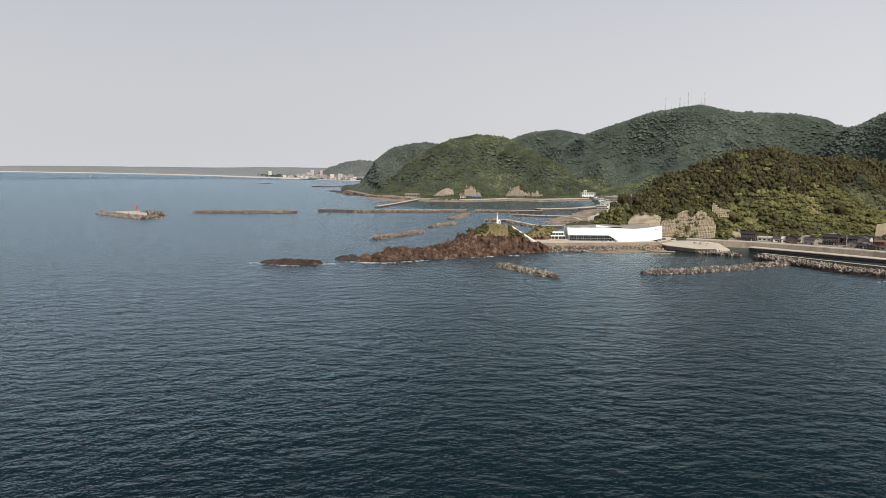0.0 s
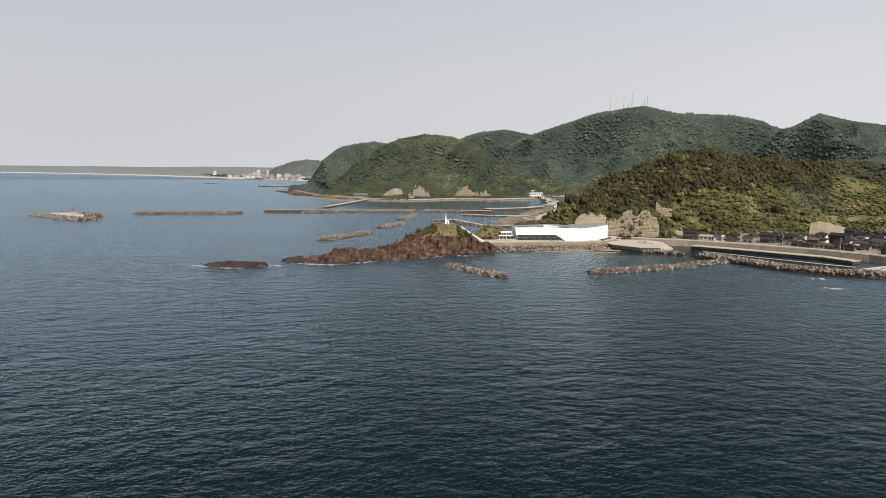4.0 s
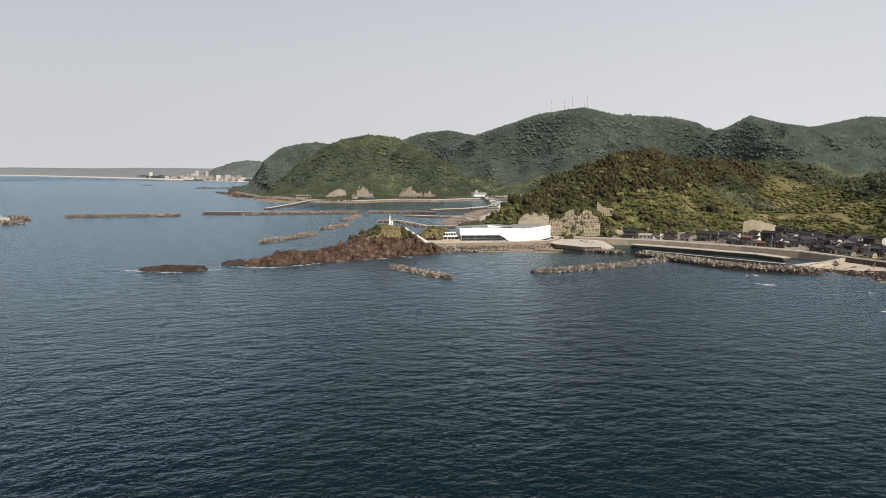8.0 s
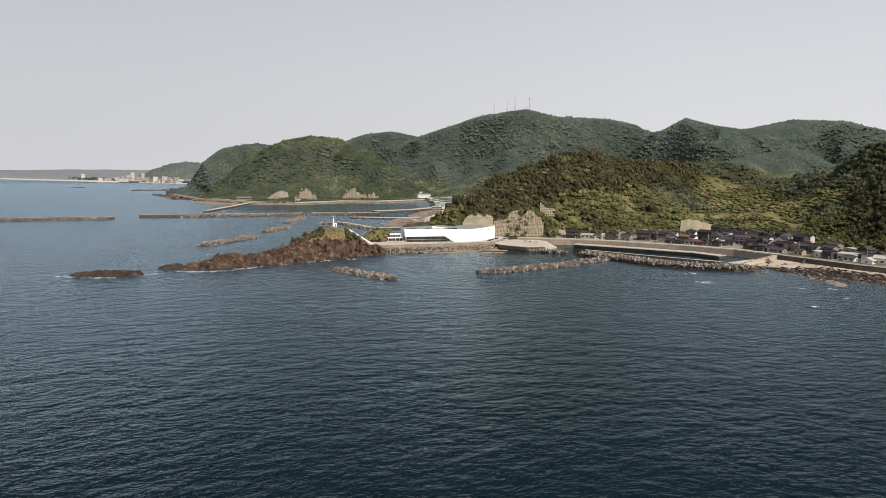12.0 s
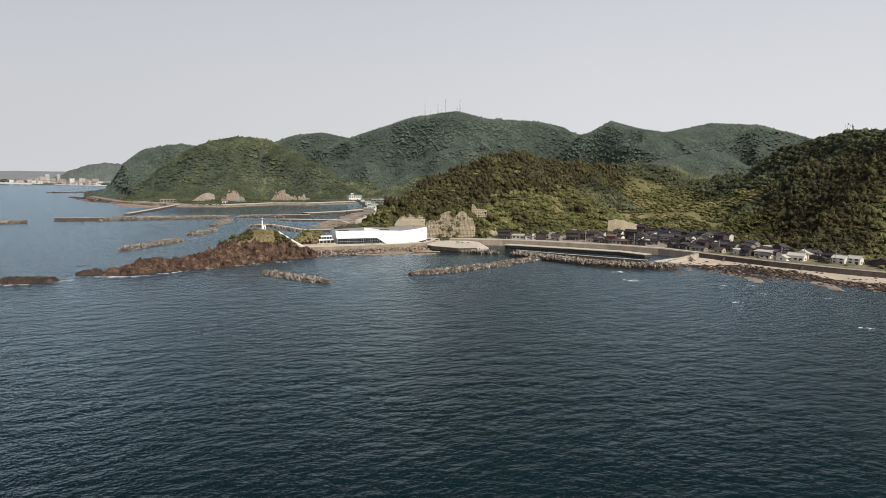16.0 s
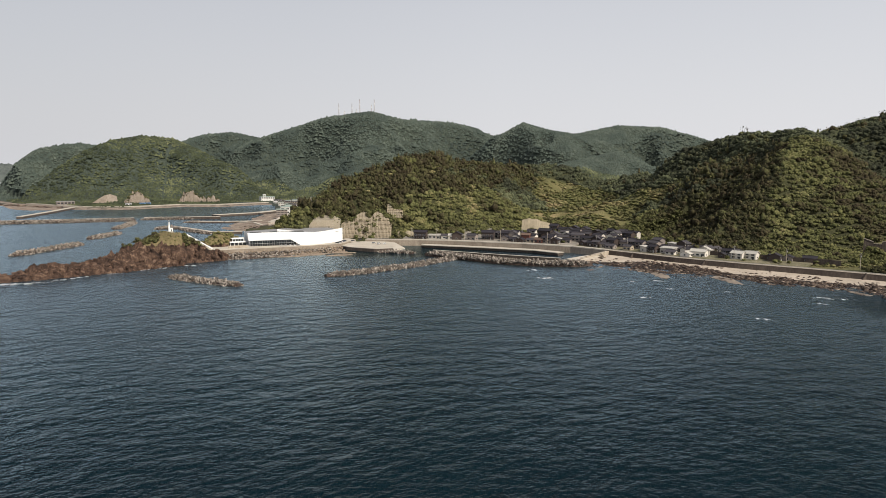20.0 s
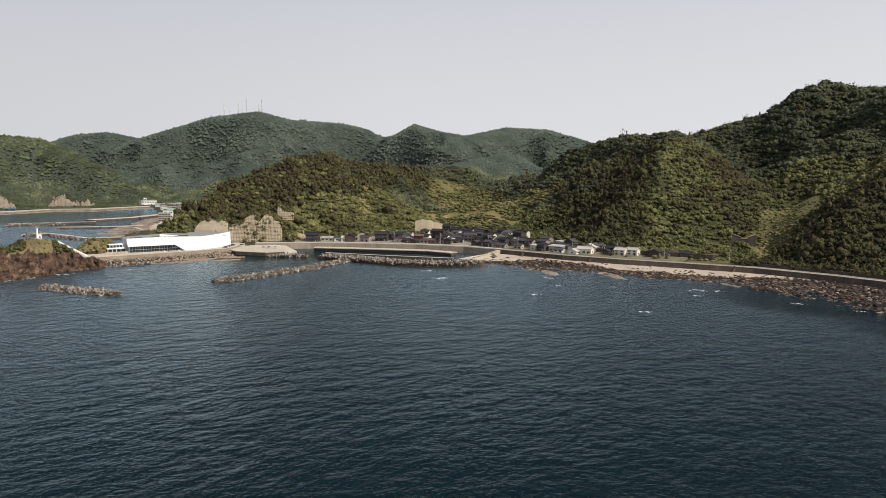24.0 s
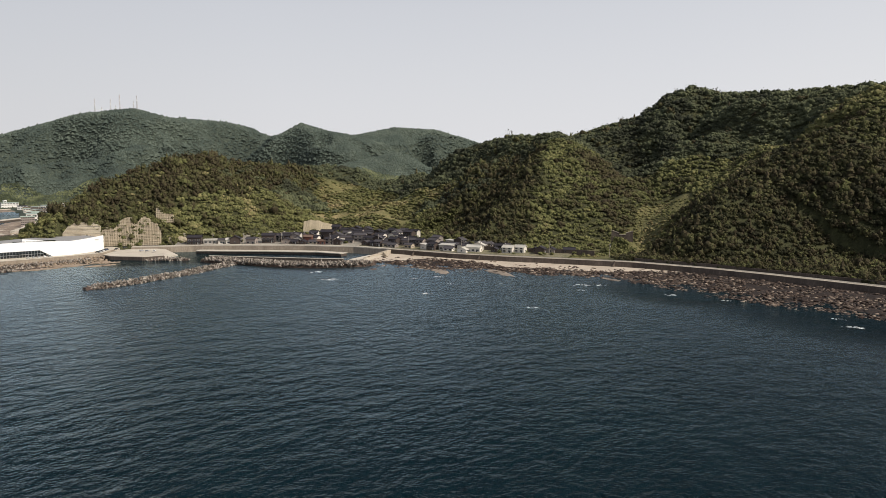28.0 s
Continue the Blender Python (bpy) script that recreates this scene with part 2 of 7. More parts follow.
    sheen.operation, sheen.inputs[1].default_value, sheen.inputs[2].default_value = "MULTIPLY_ADD", 0.22, 0.04
    l.new(calm, sheen.inputs[0])
    l.new(sheen.outputs[0], gloss.inputs["Roughness"])
    bp = n.new("ShaderNodeBump")
    bp.inputs["Strength"].default_value, bp.inputs["Distance"].default_value = 1.0, 2.6
    l.new(height, bp.inputs["Height"])
    # mirror strength: the flat sheet sets how it grows towards the horizon, the wave faces vary it
    level, grow, waves, power = n.new("ShaderNodeFresnel"), n.new("ShaderNodeMath"), n.new("ShaderNodeFresnel"), n.new("ShaderNodeMath")
    level.inputs["IOR"].default_value = waves.inputs["IOR"].default_value = 1.33
    grow.operation, grow.inputs[1].default_value = "POWER", 0.65
    power.operation, power.inputs[1].default_value = "POWER", 1.5
    l.new(level.outputs[0], grow.inputs[0])
    l.new(waves.outputs[0], power.inputs[0])
    both, faces = n.new("ShaderNodeMath"), n.new("ShaderNodeMath")
    both.operation = faces.operation = "MULTIPLY"
    faces.inputs[1].default_value, faces.use_clamp = 3.6, True
    l.new(grow.outputs[0], both.inputs[0])
    l.new(power.outputs[0], both.inputs[1])
    l.new(both.outputs[0], faces.inputs[0])
    soft = n.new("ShaderNodeBump")
    soft.inputs["Strength"].default_value, soft.inputs["Distance"].default_value = 1.0, 1.4
    l.new(height, soft.inputs["Height"])
    still, part_mirror = n.new("ShaderNodeMapRange"), n.new("ShaderNodeMath")
    still.inputs[3].default_value = 0.45
    part_mirror.operation = "MULTIPLY"
    l.new(calm, still.inputs[0])
    l.new(faces.outputs[0], part_mirror.inputs[0])
    l.new(still.outputs[0], part_mirror.inputs[1])
    l.new(part_mirror.outputs[0], mix.inputs[0])
    for node, source in ((body, bp), (gloss, bp), (waves, soft)):
        l.new(source.outputs[0], node.inputs["Normal"])
    l.new(body.outputs[0], mix.inputs[1])
    l.new(gloss.outputs[0], mix.inputs[2])
    l.new(mix.outputs[0], out.inputs["Surface"])
    return m


M["water"] = water_material()
M["pale_sand"] = mat("pale_beach_sand", [(0.36, 0.33, 0.31), (0.44, 0.41, 0.385)], 0.01, 0.95)
M["khaki"] = mat("khaki_sprayed_slope", [(0.2, 0.17, 0.115), (0.3, 0.255, 0.18), (0.36, 0.31, 0.23)], 0.1, 0.9, 0.1, 0.6, 8)


# ---- building helpers ----
def part(name, bm, material, parent=None, label="", smooth=False):
    me = bpy.data.meshes.new(name)
    bm.to_mesh(me)
    bm.free()
    if material is not None:
        me.materials.append(material)
    if smooth:
        me.shade_smooth()
    ob = new(name, me)
    ob.parent = parent
    if label:
        ob["label"] = label
    return ob


def thing(name, m, label, category, group="", kind=""):
    ob = new(name)
    ob.matrix_world = m
    return tagged(ob, label, category, group, kind)


def box(bm, x0, x1, y0, y1, z0, z1, m=None):
    vs = [bm.verts.new((x, y, z)) for z in (z0, z1) for x, y in ((x0, y0), (x1, y0), (x1, y1), (x0, y1))]
    for f in ((3, 2, 1, 0), (4, 5, 6, 7), (0, 1, 5, 4), (1, 2, 6, 5), (2, 3, 7, 6), (3, 0, 4, 7)):
        bm.faces.new([vs[i] for i in f])
    if m is not None:
        bmesh.ops.transform(bm, matrix=m, verts=vs)
    return vs


def prism(bm, outline, z0, z1):
    """An upright block over a plan outline (counter-clockwise); z0, z1 may be functions of (x, y)."""
    lo = [bm.verts.new((x, y, z0(x, y) if callable(z0) else z0)) for x, y in outline]
    hi = [bm.verts.new((x, y, z1(x, y) if callable(z1) else z1)) for x, y in outline]
    bm.faces.new(list(reversed(lo)))
    bm.faces.new(hi)
    k = len(outline)
    for i in range(k):
        bm.faces.new((lo[i], lo[(i + 1) % k], hi[(i + 1) % k], hi[i]))
    return lo + hi


def np_mesh(name, verts, faces, material, tint=None, smooth=False):
    """One mesh from arrays: verts (n, 3), faces (m, 3 or 4)."""
    me = bpy.data.meshes.new(name)
    k = faces.shape[1]
    if k == 4:                          # sheets of ground and water face up
        a, b, c = (verts[faces[:, i]] for i in (0, 1, 3))
        if np.cross(b - a, c - a)[:, 2].sum() < 0:
            faces = faces[:, ::-1]
    me.vertices.add(len(verts))
    me.vertices.foreach_set("co", np.ascontiguousarray(verts, dtype=np.float32).ravel())
    me.loops.add(faces.size)
    me.loops.foreach_set("vertex_index", np.ascontiguousarray(faces, dtype=np.int32).ravel())
    me.polygons.add(len(faces))
    me.polygons.foreach_set("loop_start", np.arange(0, faces.size, k, dtype=np.int32))
    if smooth:
        me.polygons.foreach_set("use_smooth", np.ones(len(faces), dtype=bool))
    me.update(calc_edges=True)
    if tint is not None:
        a = me.attributes.new("tint", "FLOAT", "POINT")
        a.data.foreach_set("value", np.ascontiguousarray(tint, dtype=np.float32))
    me.materials.append(material)
    return new(name, me)


RNG = np.random.default_rng(7)
LATTICE = RNG.random((256, 256))


def vnoise(x, y):
    """Smooth value noise, 0 to 1."""
    xi, yi = np.floor(x).astype(int), np.floor(y).astype(int)
    fx, fy = x - xi, y - yi
    fx, fy = fx * fx * (3 - 2 * fx), fy * fy * (3 - 2 * fy)
    a, b = LATTICE[xi % 256, yi % 256], LATTICE[(xi + 1) % 256, yi % 256]
    c, d = LATTICE[xi % 256, (yi + 1) % 256], LATTICE[(xi + 1) % 256, (yi + 1) % 256]
    return (a * (1 - fx) + b * fx) * (1 - fy) + (c * (1 - fx) + d * fx) * fy


def fbm(x, y, octaves=4):
    total, amp, norm = 0.0, 1.0, 0.0
    for i in range(octaves):
        total, norm = total + amp * vnoise(x * 2 ** i + 17 * i, y * 2 ** i + 31 * i), norm + amp
        amp *= 0.5
    return total / norm


def sstep(a, b, x):
    u = np.clip((x - a) / (b - a), 0, 1)
    return u * u * (3 - 2 * u)


# ---- the plan: coast and ridges ----
COAST = [(900, -500), (455, -260), (466, 0), (484, 138), (489, 216), (489, 257), (482, 312), (461, 362), (441, 404), (423, 452), (408, 521),
         (397, 560), (369, 602), (322, 652), (291, 677), (266, 690), (243, 704), (232, 706), (206, 673), (160, 665), (86, 661), (74, 690), (88, 730), (120, 750), (140, 800),
         (150, 880), (165, 945), (205, 1000), (235, 1080), (262, 1200), (300, 1380), (352, 1680), (222, 1600), (150, 1632), (43, 1548),
         (-50, 1585), (-120, 1700), (-205, 1850), (-318, 2225), (-360, 2500), (-400, 2863), (-300, 3060), (150, 3400), (1500, 4300), (4000, 3000), (4000, -500)]
# ridge lines: (x, y, height, half width)
RIDGES = {
    "west_spur": [(-285, 2258, 14, 110), (-250, 2284, 50, 170), (-215, 2291, 92, 221), (-158, 2345, 140, 255), (-68, 2449, 158, 280), (60, 2600, 150, 340)],
    "harbour_hill": [(-176, 1894, 22, 110), (-138, 1912, 46, 150), (-100, 1930, 80, 198), (-39, 1950, 122, 215), (23, 2000, 152, 249), (96, 2048, 168, 284), (173, 2093, 164, 292), (243, 1985, 122, 241), (328, 1922, 78, 189), (372, 1865, 30, 138)],
    "back_hill": [(150, 2640, 150, 310), (244, 2689, 176, 341), (339, 2779, 210, 372), (435, 2766, 222, 372), (530, 2749, 204, 372)],
    "mast_mountain": [(460, 2500, 176, 355), (577, 2330, 222, 414), (655, 2257, 250, 459), (773, 2166, 266, 503), (881, 2179, 246, 488), (1065, 2206, 244, 503), (1158, 2216, 232, 481)],
    "east_mountain": [(1103, 1921, 190, 420), (1161, 1886, 226, 455), (1287, 1924, 208, 455), (1469, 2041, 206, 490), (1712, 2106, 248, 560), (1892, 2083, 246, 560), (2034, 2086, 216, 560)],
    "pine_knoll": [(200, 752, 34, 50), (233, 782, 58, 80), (276, 799, 73, 105), (318, 805, 88, 120), (356, 811, 93, 135), (434, 862, 86, 160), (534, 921, 80, 190), (688, 1001, 88, 260), (826, 1022, 112, 350)],
    "dam_bank": [(546, 373, 12, 13), (551, 366, 13, 13), (557, 359, 12, 13)],
    "park_mound": [(150, 770, 8, 26), (172, 772, 17, 34), (195, 762, 20, 34)],
    "cut_bank": [(195, 752, 22, 20), (212, 744, 29, 22), (240, 730, 32, 24), (265, 718, 30, 26), (284, 726, 38, 30)],
    "valley": [(430, 640, 6, 60), (480, 668, 14, 90), (573, 722, 34, 130), (590, 840, 36, 150), (720, 850, 60, 200)],
    "middle_ridge": [(790, 760, 108, 258), (765, 738, 117, 241), (723, 636, 121, 224), (714, 569, 113, 215), (692, 531, 104, 181)],
    "middle_spur": [(714, 569, 112, 189), (610, 506, 72, 131), (542, 494, 44, 86), (497, 483, 17, 49)],
    "south_mountain": [(1050, 800, 130, 405), (959, 655, 146, 378), (940, 593, 154, 342), (960, 560, 186, 324), (976, 529, 196, 324), (994, 495, 184, 342), (965, 438, 178, 342), (936, 376, 174, 324), (909, 303, 171, 306), (872, 254, 166, 306)],
    "south_hill": [(560, 288, 42, 67), (584, 286, 56, 88), (627, 287, 76, 118), (653, 278, 90, 139), (681, 261, 104, 160), (710, 238, 117, 185), (737, 216, 129, 210), (770, 90, 140, 252), (790, -120, 140, 269)],
}


def to_segments(px, py, line):
    """Distance to a polyline, and its further columns at the nearest point."""
    best, cols = np.full(px.shape, 1e9), [np.zeros(px.shape) for _ in line[0][2:]]
    for a, b in zip(line, line[1:]):
        dx, dy = b[0] - a[0], b[1] - a[1]
        u = np.clip(((px - a[0]) * dx + (py - a[1]) * dy) / (dx * dx + dy * dy), 0, 1)
        d = np.hypot(px - a[0] - u * dx, py - a[1] - u * dy)
        near = d < best
        best = np.where(near, d, best)
        for i, c in enumerate(cols):
            c[near] = (a[2 + i] + u * (b[2 + i] - a[2 + i]))[near]
    return best, cols


def inside(px, py, ring):
    hit = np.zeros(px.shape, dtype=bool)
    for (x0, y0), (x1, y1) in zip(ring, ring[1:] + ring[:1]):
        cross = (y0 > py) != (y1 > py)
        hit ^= cross & (px < (x1 - x0) * (py - y0) / ((y1 - y0) or 1e-9) + x0)
    return hit


def ground_height(px, py):
    px, py = np.asarray(px, dtype=float), np.asarray(py, dtype=float)
    land = inside(px, py, COAST)
    shore, _ = to_segments(px, py, COAST)
    land &= (shore > 4.0) | (py > 740)        # the walls and quays stand on the rim itself
    shore = np.where(land, shore, -shore)
    total, crest = np.zeros(px.shape), np.zeros(px.shape)
    wob = fbm(px / 110 + 3, py / 110 + 9, 3)
    for line in RIDGES.values():
        d, (h, w) = to_segments(px, py, line)
        u = np.clip(1 - d / (w * (0.78 + 0.44 * wob)), 0, 1)
        total += (h * (0.6 * u + 0.4 * u * u * (3 - 2 * u))) ** 8
        crest = np.maximum(crest, u)
    hill = total ** 0.125
    flank = sstep(1.0, 0.72, crest)
    gully = np.abs(fbm(px / 150 + 40, py / 150 + 11, 3) - 0.5) * 2
    far = sstep(1150, 1500, np.hypot(px, py))
    hill *= 1 + (1 - far) * flank * (0.3 * (fbm(px / 70, py / 70, 3) - 0.5) - 0.2 * sstep(0.35, 0.0, gully))
    # spurs and ravines run down the mountain sides
    ravine = 1 - np.abs(2 * fbm(px / 260 + 21, py / 260 + 4, 2) - 1)
    ravine2 = 1 - np.abs(2 * fbm(px / 120 + 8, py / 120 + 15, 2) - 1)
    hill *= 1 + far * sstep(0.97, 0.66, crest) * (np.minimum(1.5 * (ravine - 0.84), 0.07) + np.minimum(0.75 * (ravine2 - 0.84), 0.04))
    town, _ = to_segments(px, py, [(300, 1060), (325, 1200), (350, 1450), (400, 1760)])
    hill *= 1 - sstep(210, 60, town) * sstep(1000, 1060, py)
    hill *= 1 + flank * 0.12 * (fbm(px / 30 + 2, py / 30, 3) - 0.5) * sstep(1300, 1150, np.hypot(px, py))
    hill *= sstep(12, 52 + 70 * sstep(-120, -240, px), shore)
    along, behind = (px - 189) * 0.899 - (py - 743) * 0.439, (px - 189) * 0.439 + (py - 743) * 0.899
    cut = (along > 0) & (along < 93) & (behind < 40)          # the cliff behind the landing is cut back
    hill = np.where(cut, np.minimum(hill, 2.0 + 1.75 * np.maximum(behind, 0)), hill)
    low = 1.0 + np.clip(shore * 0.05, 0, 3.0)
    flat = np.where(land, np.where(py > 840, low, 5.6 + 3.0 * sstep(50, 260, shore)), -7.0)
    return np.where(land, np.maximum(flat, hill + 2.0), flat)


def open_field(x, y):
    dv, _ = to_segments(x, y, [(455, 640), (500, 690), (585, 735), (600, 830)])
    dv2, _ = to_segments(x, y, [(520, 365), (600, 372), (690, 395)])
    return (dv < 50 + 90 * (fbm(x / 45, y / 45, 3) - 0.5)) | (dv2 < 30 + 50 * (fbm(x / 30, y / 30, 2) - 0.5))


def build_terrain():
    na, nr = 560, 330
    az = np.radians(np.linspace(-14, 112, na))
    r = 430 * (3950 / 430) ** np.linspace(0, 1, nr)
    A, R = np.meshgrid(az, r)
    x, y = R * np.sin(A), R * np.cos(A)
    z = ground_height(x, y)
    idx = np.arange(na * nr).reshape(nr, na)
    f = np.stack([idx[:-1, :-1], idx[:-1, 1:], idx[1:, 1:], idx[1:, :-1]], -1).reshape(-1, 4)[:, ::-1]
    f = f[(z.ravel()[f] > -3).any(1)]
    # near-black tint under the woods: shadow between crowns put into the ground colour
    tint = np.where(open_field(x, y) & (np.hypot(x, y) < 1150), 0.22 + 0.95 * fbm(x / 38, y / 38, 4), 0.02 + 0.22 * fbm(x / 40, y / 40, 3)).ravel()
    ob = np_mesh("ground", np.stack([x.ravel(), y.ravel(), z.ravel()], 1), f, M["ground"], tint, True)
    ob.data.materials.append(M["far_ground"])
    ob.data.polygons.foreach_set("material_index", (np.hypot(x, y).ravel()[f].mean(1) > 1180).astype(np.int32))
    tagged(ob, "green coastal hills and flat shore land", "ground", kind="structure")


build_terrain()


# ---- sea ----
def far_lift(r):
    """The sheet bends up a little past 4.2 km, so that the far shore stands at its true height of view."""
    true = 4200 + np.maximum(r - 4200, 0) / 0.13
    return np.where(r > 4200, 75 * (1 - r / true), 0.0)


def build_sea():
    r = np.concatenate([[0.0], np.geomspace(20, 4200, 60), np.linspace(4240, 4890, 16)])
    az = np.radians(np.linspace(0, 360, 181)[:-1])
    A, R = np.meshgrid(az, r)
    v = np.stack([R * np.sin(A), R * np.cos(A), far_lift(R)], -1).reshape(-1, 3)
    idx = np.arange(len(r) * 180).reshape(len(r), 180)
    nxt = np.roll(idx, -1, 1)
    f = np.stack([idx[:-1], nxt[:-1], nxt[1:], idx[1:]], -1).reshape(-1, 4)[:, ::-1]
    ob = np_mesh("water", v, f, M["water"], None, True)
    tagged(ob, "dark blue-green sea with small wind ripples", "sea", kind="structure")


build_sea()


# ---- woods ----
ICO_V, ICO_F = [], []
_b = bmesh.new()
bmesh.ops.create_icosphere(_b, subdivisions=1, radius=1)
ICO_V = np.array([v.co[:] for v in _b.verts])
ICO_F = np.array([[v.index for v in f.verts] for f in _b.faces])
_b.free()


def lump(rng, centre, size, squash=0.8):
    v = ICO_V * (1 + 0.8 * (rng.random((12, 1)) - 0.5)) * size
    v[:, 2] *= squash
    return v + centre


def dome_shape(rng, leaves):
    """A broad crown about 1 wide and 1 high: a swelling canopy with billows, hollows and loose sprays at its rim."""
    vs, fs, n = [], [], 0
    for i in range(5):
        a = i * 1.6 + rng.random()
        q, size = ((0.0, 0.95), (0.26, 0.66), (0.32, 0.52), (0.28, 0.6), (0.3, 0.55))[i]
        v, f = ICO_V, ICO_F
        k = size * (0.86 + 0.6 * (rng.random(len(v)) - 0.5))
        f = f[v[f][:, :, 2].mean(1) > -0.3]
        vs.append(v * k[:, None] * (0.42, 0.42, 0.42) + (q * math.cos(a), q * math.sin(a), 0.5 + 0.16 * rng.random() * (i > 0)))
        fs.append(f + n)
        n += len(v)
    for i in range(leaves):
        a, zz = rng.random() * 6.283, 0.35 + 0.6 * rng.random()
        q = 0.5 * math.sqrt(max(0.08, 1 - (2 * (zz - 0.5)) ** 2))
        vs.append(np.array((q * math.cos(a), q * math.sin(a), zz)) + (rng.random((3, 3)) - 0.5) * 0.2)
        fs.append(np.array([[0, 1, 2]]) + n)
        n += 3
    return np.concatenate(vs), np.concatenate(fs)


def crown_shape(rng, lumps, leaves):
    """A crown about 1 wide and 1 high with its foot at 0: several uneven clumps with stray leaf sprays and gaps."""
    vs, fs, k = [], [], 0
    for i in range(lumps):
        a = rng.random() * 6.283
        q = 0.27 * math.sqrt(rng.random()) if lumps > 1 else 0
        c = (q * math.cos(a), q * math.sin(a), 0.35 + 0.4 * rng.random() - 0.4 * q)
        v = lump(rng, c, (0.2 + 0.12 * rng.random()) * (1.0 if lumps > 2 else 1.5), 0.85)
        vs.append(v), fs.append(ICO_F + k)
        k += 12
    for i in range(leaves):
        a, q, zz = rng.random() * 6.283, 0.28 + 0.17 * rng.random(), 0.2 + 0.68 * rng.random()
        q *= math.sqrt(max(0.1, 1 - (2 * (zz - 0.5)) ** 2))
        c = np.array((q * math.cos(a), q * math.sin(a), zz))
        vs.append(c + (rng.random((3, 3)) - 0.5) * 0.27)
        fs.append(np.array([[0, 1, 2]]) + k)
        k += 3
    return np.concatenate(vs), np.concatenate(fs)


def cone_shape(rng, tiers):
    """A conifer about 1 wide and 1 high: ragged tiers of drooping boughs."""
    vs, fs, k = [], [], 0
    for i in range(tiers):
        z0, w = 0.1 + 0.85 * i / tiers, 0.5 * (1 - 0.8 * i / tiers)
        top = [0, 0, z0 + 1.5 / tiers]
        ring = [[w * (0.6 + 0.6 * rng.random()) * math.cos(t), w * (0.6 + 0.6 * rng.random()) * math.sin(t), z0 - 0.1 * rng.random()] for t in np.linspace(0, 6.283, 8)[:-1] + rng.random()]
        vs.append(np.array([top] + ring))
        fs.append(np.array([[0, 1 + j, 1 + (j + 1) % 7] for j in range(7)]) + k)
        k += 8
    return np.concatenate(vs), np.concatenate(fs)


def scatter(name, label, spots, shapes, widths, heights, tints, rng, sink=0.2, material="leaf", smooth=False):
    """One joined mesh of many plants: spots (n, 3), each with a shape, width, height and tint."""
    pick = rng.integers(0, len(shapes), len(spots))
    V, F, T, k = [], [], [], 0
    for s, (v, f) in enumerate(shapes):
        ids = np.where(pick == s)[0]
        if not len(ids):
            continue
        a = rng.random(len(ids)) * 6.283
        c, sn = np.cos(a)[:, None], np.sin(a)[:, None]
        w, h = widths[ids][:, None], heights[ids][:, None]
        x = (v[:, 0] * c - v[:, 1] * sn) * w + spots[ids, 0:1]
        y = (v[:, 0] * sn + v[:, 1] * c) * w + spots[ids, 1:2]
        z = (v[:, 2][None, :] - sink) * h + spots[ids, 2:3]
        V.append(np.stack([x, y, z], -1).reshape(-1, 3))
        F.append((f[None] + (np.arange(len(ids)) * len(v))[:, None, None]).reshape(-1, 3) + k)
        T.append(np.clip(np.repeat(tints[ids], len(v)) + np.tile(0.3 * (rng.random(len(v)) - 0.5), len(ids)), 0, 1))
        k += len(ids) * len(v)
    ob = np_mesh(name, np.concatenate(V), np.concatenate(F), M[material], np.concatenate(T), smooth)
    return tagged(ob, label, "trees", kind="stuff")


def slope_at(x, y):
    d = 6.0
    return (ground_height(x + d, y) - ground_height(x - d, y)) / (2 * d), (ground_height(x, y + d) - ground_height(x, y - d)) / (2 * d)


def polar_spots(rng, r0, r1, az0, az1, step):
    """Jittered spots whose spacing step(r) grows with the distance from the bay."""
    out, r = [], r0
    while r < r1:
        s = step(r)
        n = int(r * radians(az1 - az0) / s)
        a = radians(az0) + (np.arange(n) + rng.random(n)) * s / r
        rr = r + (rng.random(n) - 0.5) * s * 1.9
        out.append(np.stack([rr * np.sin(a), rr * np.cos(a), np.full(n, s)], 1))
        r += s
    return np.concatenate(out)


def wooded(x, y, z, shore):
    """Where trees stand: behind the road and the houses, not on the shore flat or the open fields of the valley."""
    clear = np.interp(y, [-300, 330, 345, 470, 520, 640, 690, 702, 712, 780, 840], [13, 14, 32, 40, 88, 90, 44, 34, 14, 20, 40])
    along, behind = (x - 189) * 0.899 - (y - 743) * 0.439, (x - 189) * 0.439 + (y - 743) * 0.899
    cut = (along > -2) & (along < 94) & (behind < 13.5) & (behind > -12)
    return (shore > clear) & ~cut & ~open_field(x, y) & ((z > 9.5) | (y < 692))


